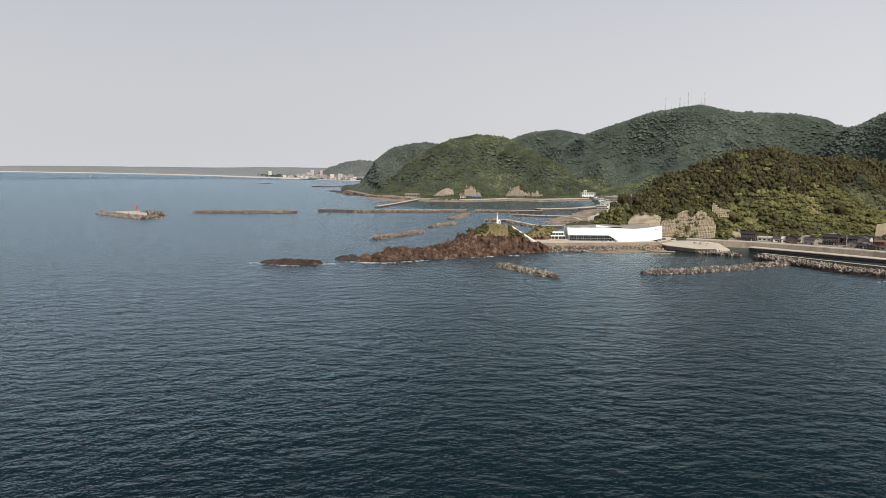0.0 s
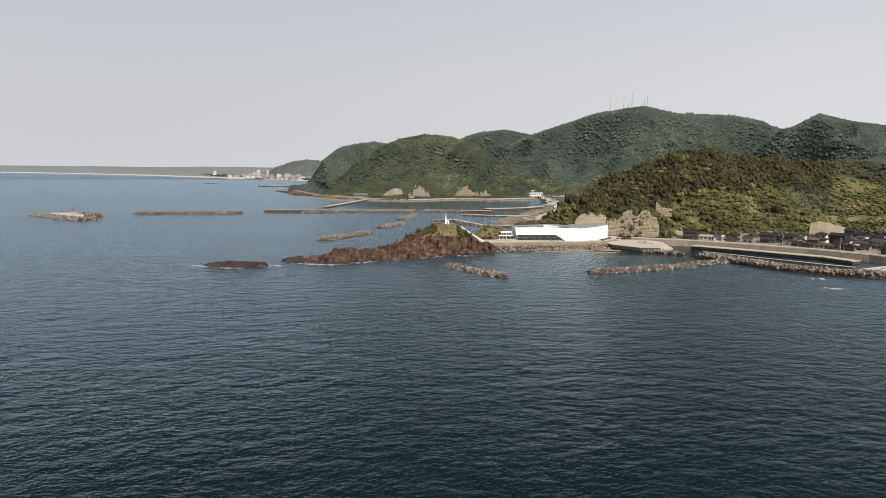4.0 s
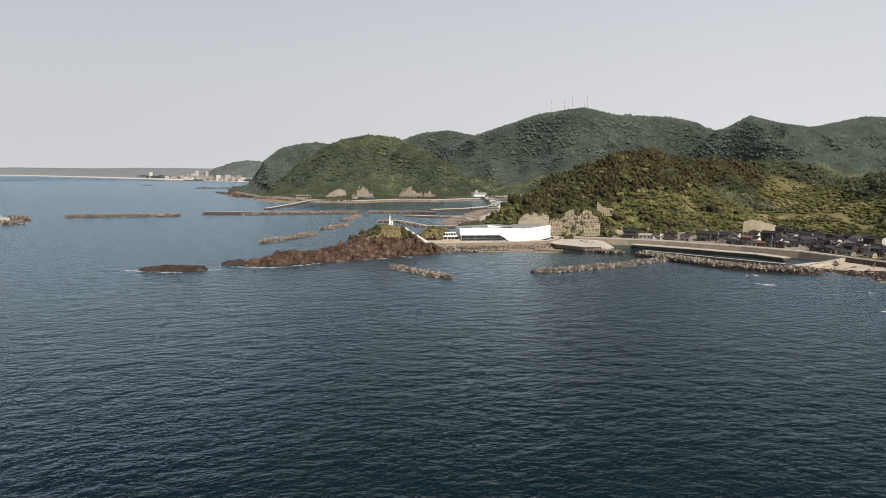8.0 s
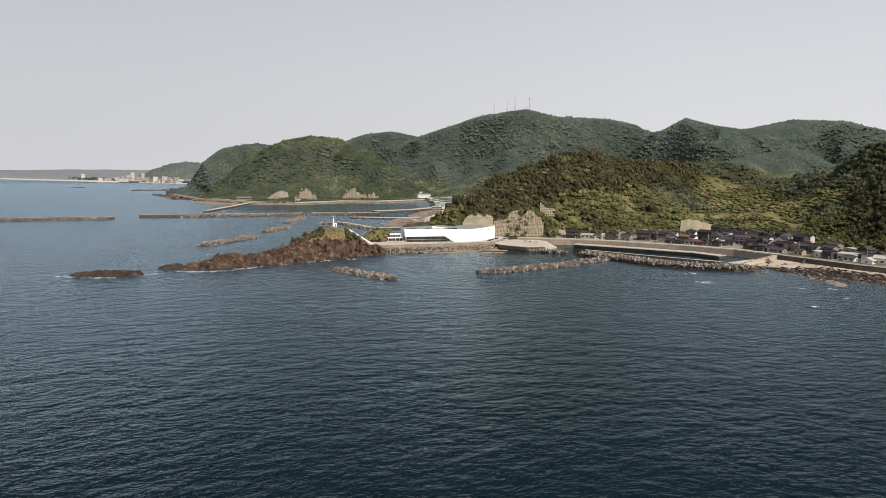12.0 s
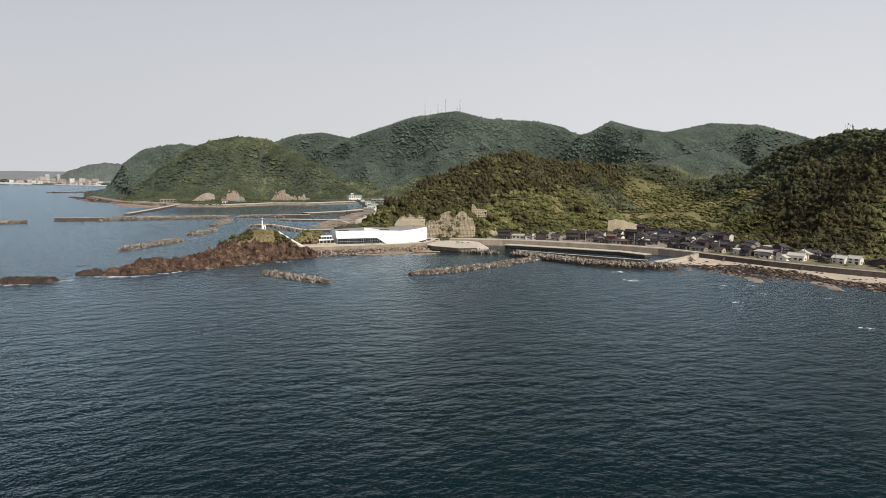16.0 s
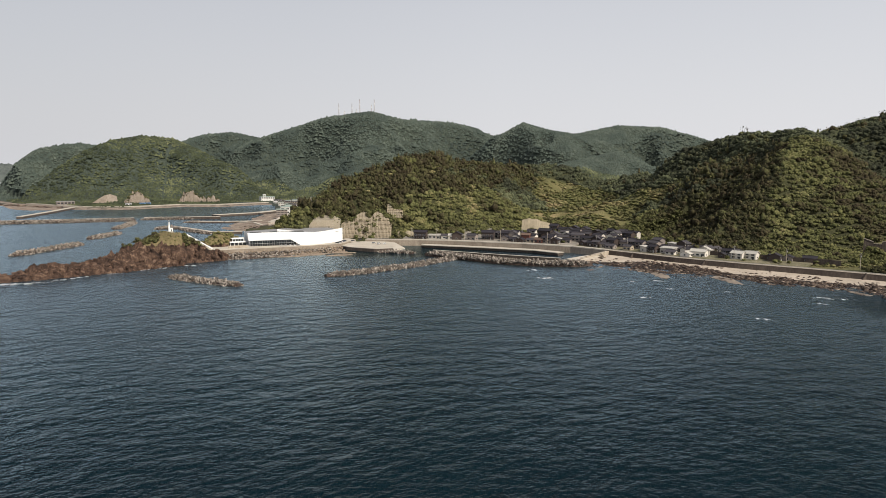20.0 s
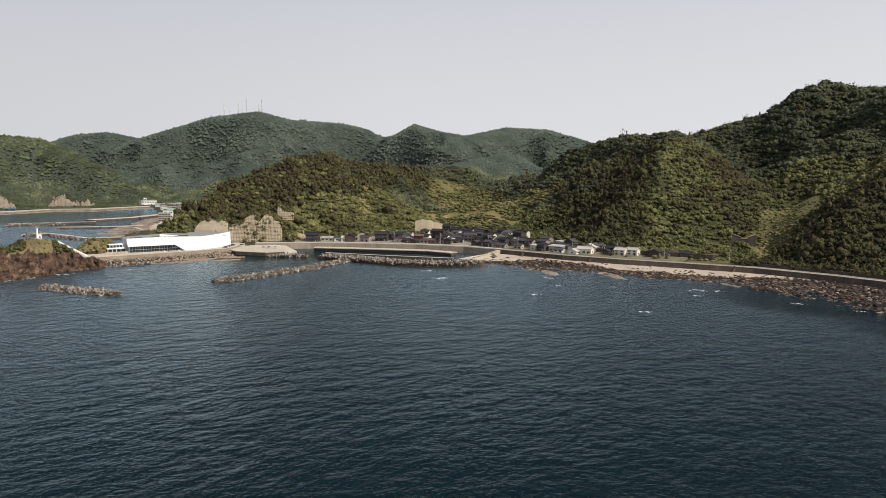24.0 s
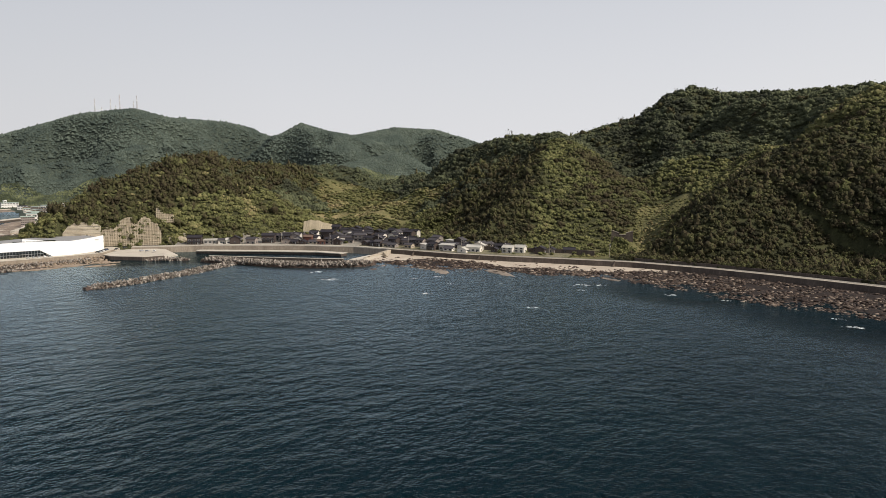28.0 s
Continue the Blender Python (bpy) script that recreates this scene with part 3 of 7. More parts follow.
def build_woods():
    rng = np.random.default_rng(11)
    near_shapes = [dome_shape(rng, 14) for _ in range(14)]
    pine_shapes = [cone_shape(rng, 6)] + [crown_shape(rng, 3, 34) for _ in range(6)]
    far_shapes = []
    for _ in range(14):
        a = np.arange(6) * 1.047 + 0.5 * rng.random(6)
        q = 0.38 + 0.24 * rng.random(6)
        v = np.concatenate([np.stack([q * np.cos(a), q * np.sin(a), 0.12 + 0.3 * rng.random(6)], 1), [[0.3 * rng.random() - 0.15, 0.3 * rng.random() - 0.15, 0.8 + 0.25 * rng.random()]]])
        far_shapes.append((v, np.array([[i, (i + 1) % 6, 6] for i in range(6)])))
    p = polar_spots(rng, 520, 1180, 10, 79, lambda r: max(3.7, r * 0.0055))
    q = polar_spots(rng, 520, 1180, 10, 79, lambda r: 4.6)
    gx, gy = slope_at(q[:, 0], q[:, 1])
    q = q[(np.hypot(gx, gy) > 0.9) & ((gx * q[:, 0] + gy * q[:, 1]) > 0)]     # steep faces carry more trees to the square metre of plan
    q[:, 2] = 5.0
    p = np.concatenate([p, q])
    x, y, s = p.T
    z = ground_height(x, y)
    shore = to_segments(x, y, COAST)[0]
    keep = wooded(x, y, z, shore) & inside(x, y, COAST)
    x, y, z, s = x[keep], y[keep], z[keep], s[keep]
    gx, gy = slope_at(x, y)
    back = (gx * x + gy * y) / np.hypot(x, y) < -0.15          # slopes that fall inland are thinned
    keep = ~back | (rng.random(len(x)) < 0.3)
    x, y, z, s = x[keep], y[keep], z[keep], s[keep]
    zone = fbm(x / 70 + 5, y / 70, 3)
    knoll, _ = to_segments(x, y, [q[:2] for q in RIDGES["pine_knoll"][1:7]])
    pine = ((knoll < 56 + 60 * (zone - 0.5)) & (rng.random(len(x)) < 0.88)) | (rng.random(len(x)) < 0.03)
    tint = np.clip(0.44 + 1.2 * (zone - 0.5) + 1.3 * (fbm(x / 16 + 3, y / 16, 3) - 0.5) + 0.42 * (rng.random(len(x)) - 0.5), 0.03, 0.86)
    # evergreens on the seaward slopes of the south hill and the flank of the middle spur, slope shade painted into
    # their tint
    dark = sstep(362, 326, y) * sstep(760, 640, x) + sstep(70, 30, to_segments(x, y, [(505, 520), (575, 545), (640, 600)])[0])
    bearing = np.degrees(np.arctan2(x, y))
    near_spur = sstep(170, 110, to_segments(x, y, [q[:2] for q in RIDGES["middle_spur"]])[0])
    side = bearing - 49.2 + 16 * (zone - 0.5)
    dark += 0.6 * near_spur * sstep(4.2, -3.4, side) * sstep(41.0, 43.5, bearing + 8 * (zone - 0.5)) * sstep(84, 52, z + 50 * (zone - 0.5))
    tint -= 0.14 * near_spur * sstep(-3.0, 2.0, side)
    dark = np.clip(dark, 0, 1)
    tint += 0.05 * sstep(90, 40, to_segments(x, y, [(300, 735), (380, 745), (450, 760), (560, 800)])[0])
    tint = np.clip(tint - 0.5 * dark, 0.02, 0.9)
    pine |= rng.random(len(x)) < 0.5 * dark
    spots = np.stack([x, y, z], 1)
    br = ~pine
    patch = sstep(0.42, 0.6, fbm(x / 38 + 31, y / 38 + 6, 3))          # tall wood and low scrub alternate
    w = s * (1.3 + 1.3 * rng.random(len(x)) ** 3) * (0.9 + 0.3 * patch)
    upper = np.hypot(x, y) > 880 + 60 * (zone - 0.5)
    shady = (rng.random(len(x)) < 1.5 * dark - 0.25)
    for ids, name, label, material in ((br & ~upper & shady, "evergreen_wood", "evergreen trees on the seaward slopes, slope shade put into their colour", "shade_leaf"), (br & ~upper & ~shady, "broadleaf_wood", "dense green broadleaf trees on the hillsides", "leaf"), (br & upper, "upper_wood", "grey-green woods on the higher slopes", "hill_leaf")):
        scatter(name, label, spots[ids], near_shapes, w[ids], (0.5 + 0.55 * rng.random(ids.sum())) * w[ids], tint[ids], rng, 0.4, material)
    scatter("pine_wood", "dark green conifers on the knoll and ridges", spots[pine], pine_shapes, w[pine] * 0.85, (0.9 + 0.45 * rng.random(pine.sum())) * w[pine], 0.02 + 0.24 * rng.random(pine.sum()) ** 2, rng, 0.25)
    # shrubs and tall grass over the open fields of the valley
    p = polar_spots(rng, 520, 1120, 25, 70, lambda r: 2.9)
    x, y, s = p.T
    z = ground_height(x, y)
    shore = to_segments(x, y, COAST)[0]
    ok = open_field(x, y) & inside(x, y, COAST) & ((z > 8.6) & (shore > 30) | (y < 420) & (shore > 22)) & (fbm(x / 20 + 7, y / 20, 3) > 0.37)
    x, y, z = x[ok], y[ok], z[ok]
    w = (2.2 + 5.5 * rng.random(len(x)) ** 3.5) * np.where(y < 450, 0.62, 1.0)
    tint = np.clip(0.72 + 0.02 * (y < 450) + 3.4 * (fbm(x / 48 + 12, y / 48, 3) - 0.5) + 0.25 * (rng.random(len(x)) - 0.5), 0.25, 1)
    ob = scatter("field_shrubs", "overgrown shrubs and tall grass on old terraced fields", np.stack([x, y, z], 1), [crown_shape(rng, 2, 8) for _ in range(8)], w * 1.15, w * 0.6, tint, rng)
    ob["category"] = "shrubs"
    p = polar_spots(rng, 1180, 3650, -13, 84, lambda r: r * 0.0025 * (1.4 if r > 2900 else 1.0))
    x, y, s = p.T
    z = ground_height(x, y)
    keep = ((z > 5.2) | (z > 3.0) & (y > 1500) & ((x < 265) | (y > 1745))) & inside(x, y, COAST)
    x, y, z, s = x[keep], y[keep], z[keep], s[keep]
    gx, gy = slope_at(x, y)
    keep = ((gx * x + gy * y) / np.hypot(x, y) > -0.08) | (rng.random(len(x)) < 0.15)
    x, y, z, s = x[keep], y[keep], z[keep], s[keep]
    zone = fbm(x / 160, y / 160, 3)
    # the nearer hill is tinted darker, so those behind read as hazier
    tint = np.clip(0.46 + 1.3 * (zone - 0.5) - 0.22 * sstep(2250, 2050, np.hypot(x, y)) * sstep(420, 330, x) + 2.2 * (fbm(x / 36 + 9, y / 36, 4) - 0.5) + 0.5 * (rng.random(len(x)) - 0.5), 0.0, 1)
    w = s * (1.3 + 1.7 * rng.random(len(x)) ** 4)
    h = w * (0.6 + 0.4 * rng.random(len(x)))
    spots = np.stack([x, y, z], 1)
    # slopes further off take the paler foliage with haze in its colour
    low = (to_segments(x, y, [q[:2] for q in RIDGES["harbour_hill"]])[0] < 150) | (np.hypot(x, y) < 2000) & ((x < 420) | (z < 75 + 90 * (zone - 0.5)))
    for ids, name, label, material in ((low, "far_woods", "distant green woods on the lower slopes", "far_leaf"), (~low, "mountain_woods", "distant woods on the mountain, haze put into their grey-green", "hazed_leaf")):
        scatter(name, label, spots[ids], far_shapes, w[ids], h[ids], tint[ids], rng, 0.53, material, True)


build_woods()


# ---- walls, quays and piers ----
def strip_mesh(line, profile):
    """Sweeps a profile of (offset to the right, height) along a plan line."""
    bm = bmesh.new()
    pts = [Vector(p[:2]) for p in line]
    rows = []
    for i, p in enumerate(pts):
        a, b = pts[max(i - 1, 0)], pts[min(i + 1, len(pts) - 1)]
        d = (b - a).normalized()
        n = Vector((d.y, -d.x))
        rows.append([bm.verts.new((p.x + n.x * o, p.y + n.y * o, z)) for o, z in profile])
    k = len(profile)
    for a, b in zip(rows, rows[1:]):
        for j in range(k):
            bm.faces.new((a[j], a[(j + 1) % k], b[(j + 1) % k], b[j]))
    bm.faces.new(rows[0]), bm.faces.new(list(reversed(rows[-1])))
    bmesh.ops.recalc_face_normals(bm, faces=bm.faces)
    return bm


def resample(line, step):
    out = [Vector(line[0])]
    for a, b in zip(line, line[1:]):
        a, b = Vector(a), Vector(b)
        n = max(1, round((b - a).length / step))
        out += [a + (b - a) * (i + 1) / n for i in range(n)]
    return out


def wall_of_panels(name, line, profile, step, material, label, cap=None, cap_profile=None):
    """A sea wall cast in bays: each bay is a piece of its own, with a narrow open joint, and a cap runs on top."""
    top = tagged(new(name), label, "sea wall", kind="structure")
    pts = resample(line, step)
    for a, b in zip(pts, pts[1:]):
        g = (b - a).normalized() * 0.05
        part("wall_bay", strip_mesh([a + g, b - g], [(o, z + random.uniform(-0.03, 0.03)) for o, z in profile]), material, top)
    if cap_profile:
        part("cap", strip_mesh(pts, cap_profile), cap, top, "pale concrete coping")
    return top


SOUTH = [(455, -260), (466, 0), (484, 138), (489, 216), (489, 257), (482, 312), (461, 362), (441, 404), (423, 452), (408, 521)]
VILLAGE = [(408, 521), (397, 560), (369, 602), (322, 652), (291, 677), (266, 690), (243, 704)]
wall_of_panels("sea_wall_south", SOUTH, [(0, 5.9), (1.2, 5.9), (1.2, -1), (-1.6, -1)], 12, M["darkconc"], "long dark concrete sea wall above the beach",
               M["concrete"], [(-0.1, 5.94), (-0.1, 6.2), (1.9, 6.2), (1.9, 5.94)])
wall_of_panels("sea_wall_village", VILLAGE, [(0, 5.5), (1.0, 5.5), (1.0, -1), (-1.0, -1)], 10, M["seawall"], "weathered brown-beige concrete sea wall before the village",
               M["pave"], [(-0.1, 5.54), (-0.1, 5.85), (1.1, 5.85), (1.1, 5.54)])
wall_of_panels("quay_wall", [(232, 706), (206, 673), (160, 665), (86, 661)], [(0, 5.4), (1.0, 5.4), (1.0, -2), (-0.6, -2)], 9, M["seawall"], "beige concrete quay wall below the white building",
               M["pave"], [(-0.15, 5.44), (-0.15, 5.75), (1.1, 5.75), (1.1, 5.44)])
for name, line, m, label in (("road_south", SOUTH, "yard", "grey coast road behind the long sea wall"), ("road_village", VILLAGE, "pave", "pale concrete coast road before the village")):
    tagged(part(name, strip_mesh(line, [(2.2, 5.2), (2.2, 6.15), (8.5, 6.15), (8.5, 5.2)]), M[m]), label, "road", kind="structure")
for line, profile in (([(461, 362), (441, 404), (423, 452)], [(8.6, 5.0), (8.6, 6.3), (34, 7.2), (34, 5.0)]),
                      ([(423, 452), (408, 521), (397, 560)], [(8.6, 5.0), (8.6, 6.3), (34, 7.7), (46, 8.6), (46, 5.0)]),
                      ([(397, 560), (369, 602), (322, 652), (291, 677), (276, 685)], [(8.6, 5.0), (8.6, 6.3), (34, 8.1), (60, 10.2), (90, 12.6), (90, 5.0)])):
    tagged(part("village_yards", strip_mesh(line, profile), M["yard" if line[0][1] > 500 else "scrub"]), "worn gravel and concrete yards between the houses" if line[0][1] > 500 else "dry grass and gravel yards behind the road", "ground", kind="structure")
wall_of_panels("house_wall", [(497, 358), (491, 374), (471, 418), (453, 462), (443, 505)], [(0, 10.4), (0.6, 10.4), (0.6, 5), (-0.5, 5)], 9, M["darkconc"], "dark retaining wall behind the row of houses")
# retaining wall behind the road, under the wooded slope
wall_of_panels("retaining_wall", [(478, -60), (496, 138), (501, 216), (501, 262), (494, 318)], [(0, 8.0), (0.8, 8.0), (0.8, 4), (-0.6, 4)], 10, M["darkconc"], "low dark retaining wall at the foot of the wooded slope")

# sea wall steps: leaning buttresses down to the sand
for bx, by in ((477, 325), (432, 428), (414, 492)):
    bm = bmesh.new()
    prism(bm, [(-2.6, -1.0), (0.6, -1.0), (0.6, 1.0), (-2.6, 1.0)], 0, lambda x, y: 6.2 if x > 0 else 0.8)
    ob = part("buttress", bm, M["darkconc"])
    ob.matrix_world = pose(bx - 1.0, by, 0.3, 0, 0, -28)
    tagged(ob, "dark sloping concrete buttress against the sea wall", "buttress", "buttresses of the sea wall")

# the end wall with its steps, between the harbour and the beach
groyne = tagged(new("groyne_wall"), "sloping concrete groyne wall with steps beside the beach", "sea wall", kind="structure")
pts = resample([(408, 519), (380, 508), (346, 492)], 8)
for i, (a, b) in enumerate(zip(pts, pts[1:])):
    h = 5.6 - 0.5 * i
    g = (b - a).normalized() * 0.05
    part("wall_bay", strip_mesh([a + g, b - g], [(-1.2, h), (1.2, h), (2.6, -1), (-1.2, -1)]), M["concrete"], groyne)
tagged(part("landing_flat", strip_mesh([(398, 524), (372, 514), (350, 504)], [(-11, -1), (-11, 2.4), (-1.4, 2.8), (-1.4, -1)]), M["pave"]), "pale concrete flat between the pier and the groyne", "pavement", kind="structure")
bm = bmesh.new()
for i in range(11):
    box(bm, -1.6, 1.6, -0.45 * i - 0.5, -0.45 * i, -0.6, 4.6 - 0.42 * i)
steps = part("steps", bm, M["concrete"])
steps.matrix_world = pose(394, 510, 0.6, 0, 0, 22)
tagged(steps, "flight of concrete steps down to the sand", "steps")

# landing with a slipway
bm = bmesh.new()
prism(bm, [(206, 688), (213, 666), (231, 640), (248, 640), (266, 652), (268, 684), (262, 690), (240, 703), (228, 704)], -3, lambda x, y: 4.2 - 1.2 * max(0.0, min(1.0, (690 - y) / 22)) - 2.0 * max(0.0, min(1.0, (x - 236) / 30)) * max(0.0, min(1.0, (690 - y) / 40)))
tagged(part("slipway", bm, M["pave"]), "pale concrete landing that slopes down as a boat slipway", "slipway", kind="structure")
wall_of_panels("landing_wall", [(204.5, 689), (211.6, 665.6), (230, 639), (248, 639)], [(0, 2.9), (0.9, 2.9), (0.9, -2), (-0.4, -2)], 8, M["darkconc"], "dark concrete wall of the landing")

# inner pier on the village side
PIER = [(290, 663), (330, 620), (367, 575), (376, 546)]
pier = tagged(new("pier"), "long narrow concrete pier inside the small harbour", "pier", kind="structure")
for a, b in zip(resample(PIER, 12), resample(PIER, 12)[1:]):
    g = (b - a).normalized() * 0.04
    part("deck_slab", strip_mesh([a + g, b - g], [(-5.4, 2.2), (-5.4, 2.8), (5.4, 2.8), (5.4, 2.2)]), M["pave"], pier)
part("face", strip_mesh(PIER, [(-4.0, -2), (-4.0, 2.16), (4.0, 2.16), (4.0, -2)]), M["darkconc"], pier, "dark concrete pier face")
for p in resample(PIER, 16):
    bm = bmesh.new()
    bmesh.ops.create_cone(bm, cap_ends=True, segments=8, radius1=0.22, radius2=0.3, depth=0.7)
    part("bollard", bm, M["iron"], pier).location = (p.x, p.y, 3.15)

# ---- tetrapods ----
def tetra_template():
    dirs = np.array([(0, 0, 1), (0.943, 0, -0.333), (-0.471, 0.816, -0.333), (-0.471, -0.816, -0.333)])
    V, F, k = [], [], 0
    for d in dirs:
        a = np.cross(d, (0.3, 0.7, 0.2))
        a /= np.linalg.norm(a)
        b = np.cross(d, a)
        t = np.arange(6) * math.pi / 3
        c = np.cos(t)[:, None] * a + np.sin(t)[:, None] * b
        V += [c * 0.42 + d * 0.05, c * 0.27 + d * 1.0]
        F += [[k + i, k + (i + 1) % 6, k + 6 + (i + 1) % 6] for i in range(6)] + [[k + i, k + 6 + (i + 1) % 6, k + 6 + i] for i in range(6)]
        F += [[k + 6, k + 6 + i, k + 7 + i] for i in range(1, 5)]
        k += 12
    return np.concatenate(V), np.array(F)


TET_V, TET_F = tetra_template()
TET_MESH = bpy.data.meshes.new("tetrapod")
TET_MESH.from_pydata(TET_V.tolist(), [], TET_F.tolist())
TET_MESH.materials.append(M["tetra_piece"])


def turned(rng):
    q = rng.normal(size=4)
    w, x, y, z = q / np.linalg.norm(q)
    return np.array([[1 - 2 * (y * y + z * z), 2 * (x * y - z * w), 2 * (x * z + y * w)], [2 * (x * y + z * w), 1 - 2 * (x * x + z * z), 2 * (y * z - x * w)],
                     [2 * (x * z - y * w), 2 * (y * z + x * w), 1 - 2 * (x * x + y * y)]])


def tetra_pile(name, label, line, width, crest, spacing, size, pieces=False, seed=1, lean=0.0):
    """A heap of tetrapods along a line. width: half of its foot; crest: its height; lean: how far the crest sits to the line's right."""
    rng = np.random.default_rng(seed)
    top = tagged(new(name), label, "breakwater", kind="" if pieces else "stuff") if pieces else None
    V, F, k = [], [], 0
    pts = resample(line, spacing)
    for i, p in enumerate(pts):
        d = (pts[min(i + 1, len(pts) - 1)] - pts[max(i - 1, 0)]).normalized()
        n = Vector((d.y, -d.x))
        end = min(1.0, 0.35 + 0.65 * min(i, len(pts) - 1 - i) * spacing / 8)
        across = max(2, int(2 * width * end / spacing))
        for j in range(across):
            u = (j + 0.5 + rng.uniform(-0.45, 0.45)) / across * 2 - 1
            u = max(-1, min(1, u))
            h = crest * end * (1 - abs(u - lean) ** 1.6 / (1 + abs(lean)) ** 1.6) * (0.8 + 0.3 * rng.random()) - 0.5 + 0.9 * (rng.random() - 0.5)
            c = np.array((p.x + n.x * u * width * end + d.x * rng.uniform(-1, 1) * spacing * 0.5, p.y + n.y * u * width * end + d.y * rng.uniform(-1, 1) * spacing * 0.5, h))
            R = turned(rng) * size * (0.88 + 0.24 * rng.random())
            if pieces:
                ob = new("tetrapod", TET_MESH)
                ob.parent = top
                m = Matrix([[*R[r], c[r]] for r in range(3)] + [[0, 0, 0, 1]])
                ob.matrix_basis = m
            else:
                V.append(TET_V @ R.T + c), F.append(TET_F + k)
                k += len(TET_V)
    core = strip_mesh(pts, [(-width * 0.8, -2), (width * (lean - 0.25), crest * 0.55), (width * (lean + 0.25), crest * 0.55), (width * 0.8, -2)])
    if pieces:
        part("core", core, M["shelf"], top, "dark rubble core")
    else:
        top = tagged(np_mesh(name, np.concatenate(V), np.concatenate(F), M["tetra"]), label, "breakwater", kind="stuff")
        part("core", core, M["shelf"], top, "dark rubble core")
    return top


tetra_pile("tetrapod_breakwater", "low detached breakwater of heaped brown concrete tetrapods", [(143, 503), (170, 508), (217, 527), (276, 561)], 6.0, 3.0, 2.35, 1.5, True, 1)
tetra_pile("tetrapod_breakwater", "short detached breakwater of heaped tan tetrapods", [(42, 545), (60, 513), (80, 484)], 6.5, 2.6, 2.35, 1.5, True, 2)
tetra_pile("harbour_breakwater", "harbour breakwater of tetrapods against a concrete crest", [(268, 596), (284, 560), (297, 522), (316, 497), (344, 480), (357, 484)], 11.0, 4.5, 2.2, 1.5, False, 3, 0.35)
tetra_pile("slipway_armour", "tetrapods piled at the end of the slipway", [(232, 632), (246, 624), (260, 614)], 5.0, 2.6, 2.6, 1.6, False, 4)
tetra_pile("quay_armour", "line of tetrapods along the foot of the quay wall", [(200, 664), (160, 655), (125, 652), (92, 650)], 6.0, 3.2, 2.6, 1.5, False, 5, 0.2)
tetra_pile("quay_armour", "low dark tetrapods at the water's edge by the cape", [(150, 641), (115, 634), (84, 636)], 5.0, 1.8, 2.8, 1.5, False, 6)
tetra_pile("outer_breakwater", "detached tetrapod breakwater in open water", [(-74, 733), (-48, 775), (-22, 822)], 7.0, 3.4, 3.0, 1.9, False, 7)
tetra_pile("outer_breakwater", "short detached tetrapod breakwater in open water", [(-16, 880), (0, 915), (16, 952)], 7.0, 3.4, 3.0, 1.9, False, 8)
tetra_pile("outer_breakwater", "tetrapods off the end of the long breakwater", [(12, 1020), (26, 1075), (38, 1138)], 7.0, 3.4, 3.2, 1.9, False, 9)
tetra_pile("pier_armour", "tetrapods around the end of a small pier", [(60, 1000), (74, 1012), (90, 1016)], 9.0, 3.6, 3.2, 1.9, False, 10)
tetra_pile("pier_armour", "tetrapods along a low causeway", [(88, 985), (100, 940), (114, 900)], 5.0, 2.8, 3.0, 1.8, False, 11)
tetra_pile("spit_armour", "tetrapods at the head of the sand spit", [(106, 1118), (118, 1108), (132, 1112)], 6.0, 3.0, 3.2, 1.8, False, 12)

# crest walls and caissons
def caisson(name, line, profile, step, label):
    top = tagged(new(name), label, "breakwater", kind="structure")
    pts = resample(line, step)
    for a, b in zip(pts, pts[1:]):
        g = (b - a).normalized() * 0.08
        part("caisson", strip_mesh([a + g, b - g], profile), M["darkconc"], top)
        part("deck", strip_mesh([a + g, b - g], [(profile[0][0] - 0.05, profile[0][1] + 0.004), (profile[0][0] - 0.05, profile[0][1] + 0.3), (profile[1][0] + 0.05, profile[0][1] + 0.3), (profile[1][0] + 0.05, profile[0][1] + 0.004)]), M["pave"], top, "pale concrete deck")
    return top


caisson("long_breakwater", [(-210, 1192), (-144, 1186), (-40, 1192), (40, 1196)], [(0.5, 4.4), (5, 4.4), (5, -2), (0.5, -2)], 22, "long straight concrete breakwater with a tetrapod front")
tetra_pile("long_breakwater_armour", "tetrapods along the front of the long breakwater", [(-146, 1178), (-50, 1181), (41, 1185)], 6.0, 4.4, 3.0, 2.0, False, 13, -0.3)
caisson("offshore_breakwater", [(-396, 1140), (-316, 1150), (-238, 1155)], [(0.5, 4.0), (5, 4.0), (5, -2), (0.5, -2)], 20, "straight offshore breakwater with tetrapods along its front")
tetra_pile("offshore_breakwater_armour", "tetrapods along the front of the offshore breakwater", [(-400, 1131), (-316, 1140), (-240, 1146)], 6.0, 4.2, 3.0, 2.0, False, 14, -0.3)
caisson("harbour_mole", [(55, 1212), (124, 1206), (168, 1196)], [(-4, 3.2), (4, 3.2), (4, -2), (-4, -2)], 18, "harbour mole with tetrapods on its seaward side")
tetra_pile("harbour_mole_armour", "tetrapods along the harbour mole", [(52, 1202), (124, 1196)], 5.0, 3.8, 3.0, 1.9, False, 15, -0.3)
caisson("harbour_crest", [(275, 606), (302, 566), (330, 527), (347, 505)], [(-1.2, 3.2), (1.2, 3.2), (1.2, -2), (-1.2, -2)], 11, "concrete crest wall of the small harbour breakwater")
caisson("stone_jetty", [(-122, 1310), (-90, 1450), (-52, 1640)], [(-5, 3.0), (5, 3.0), (5, -2), (-5, -2)], 24, "long low stone and concrete jetty off the far shore")
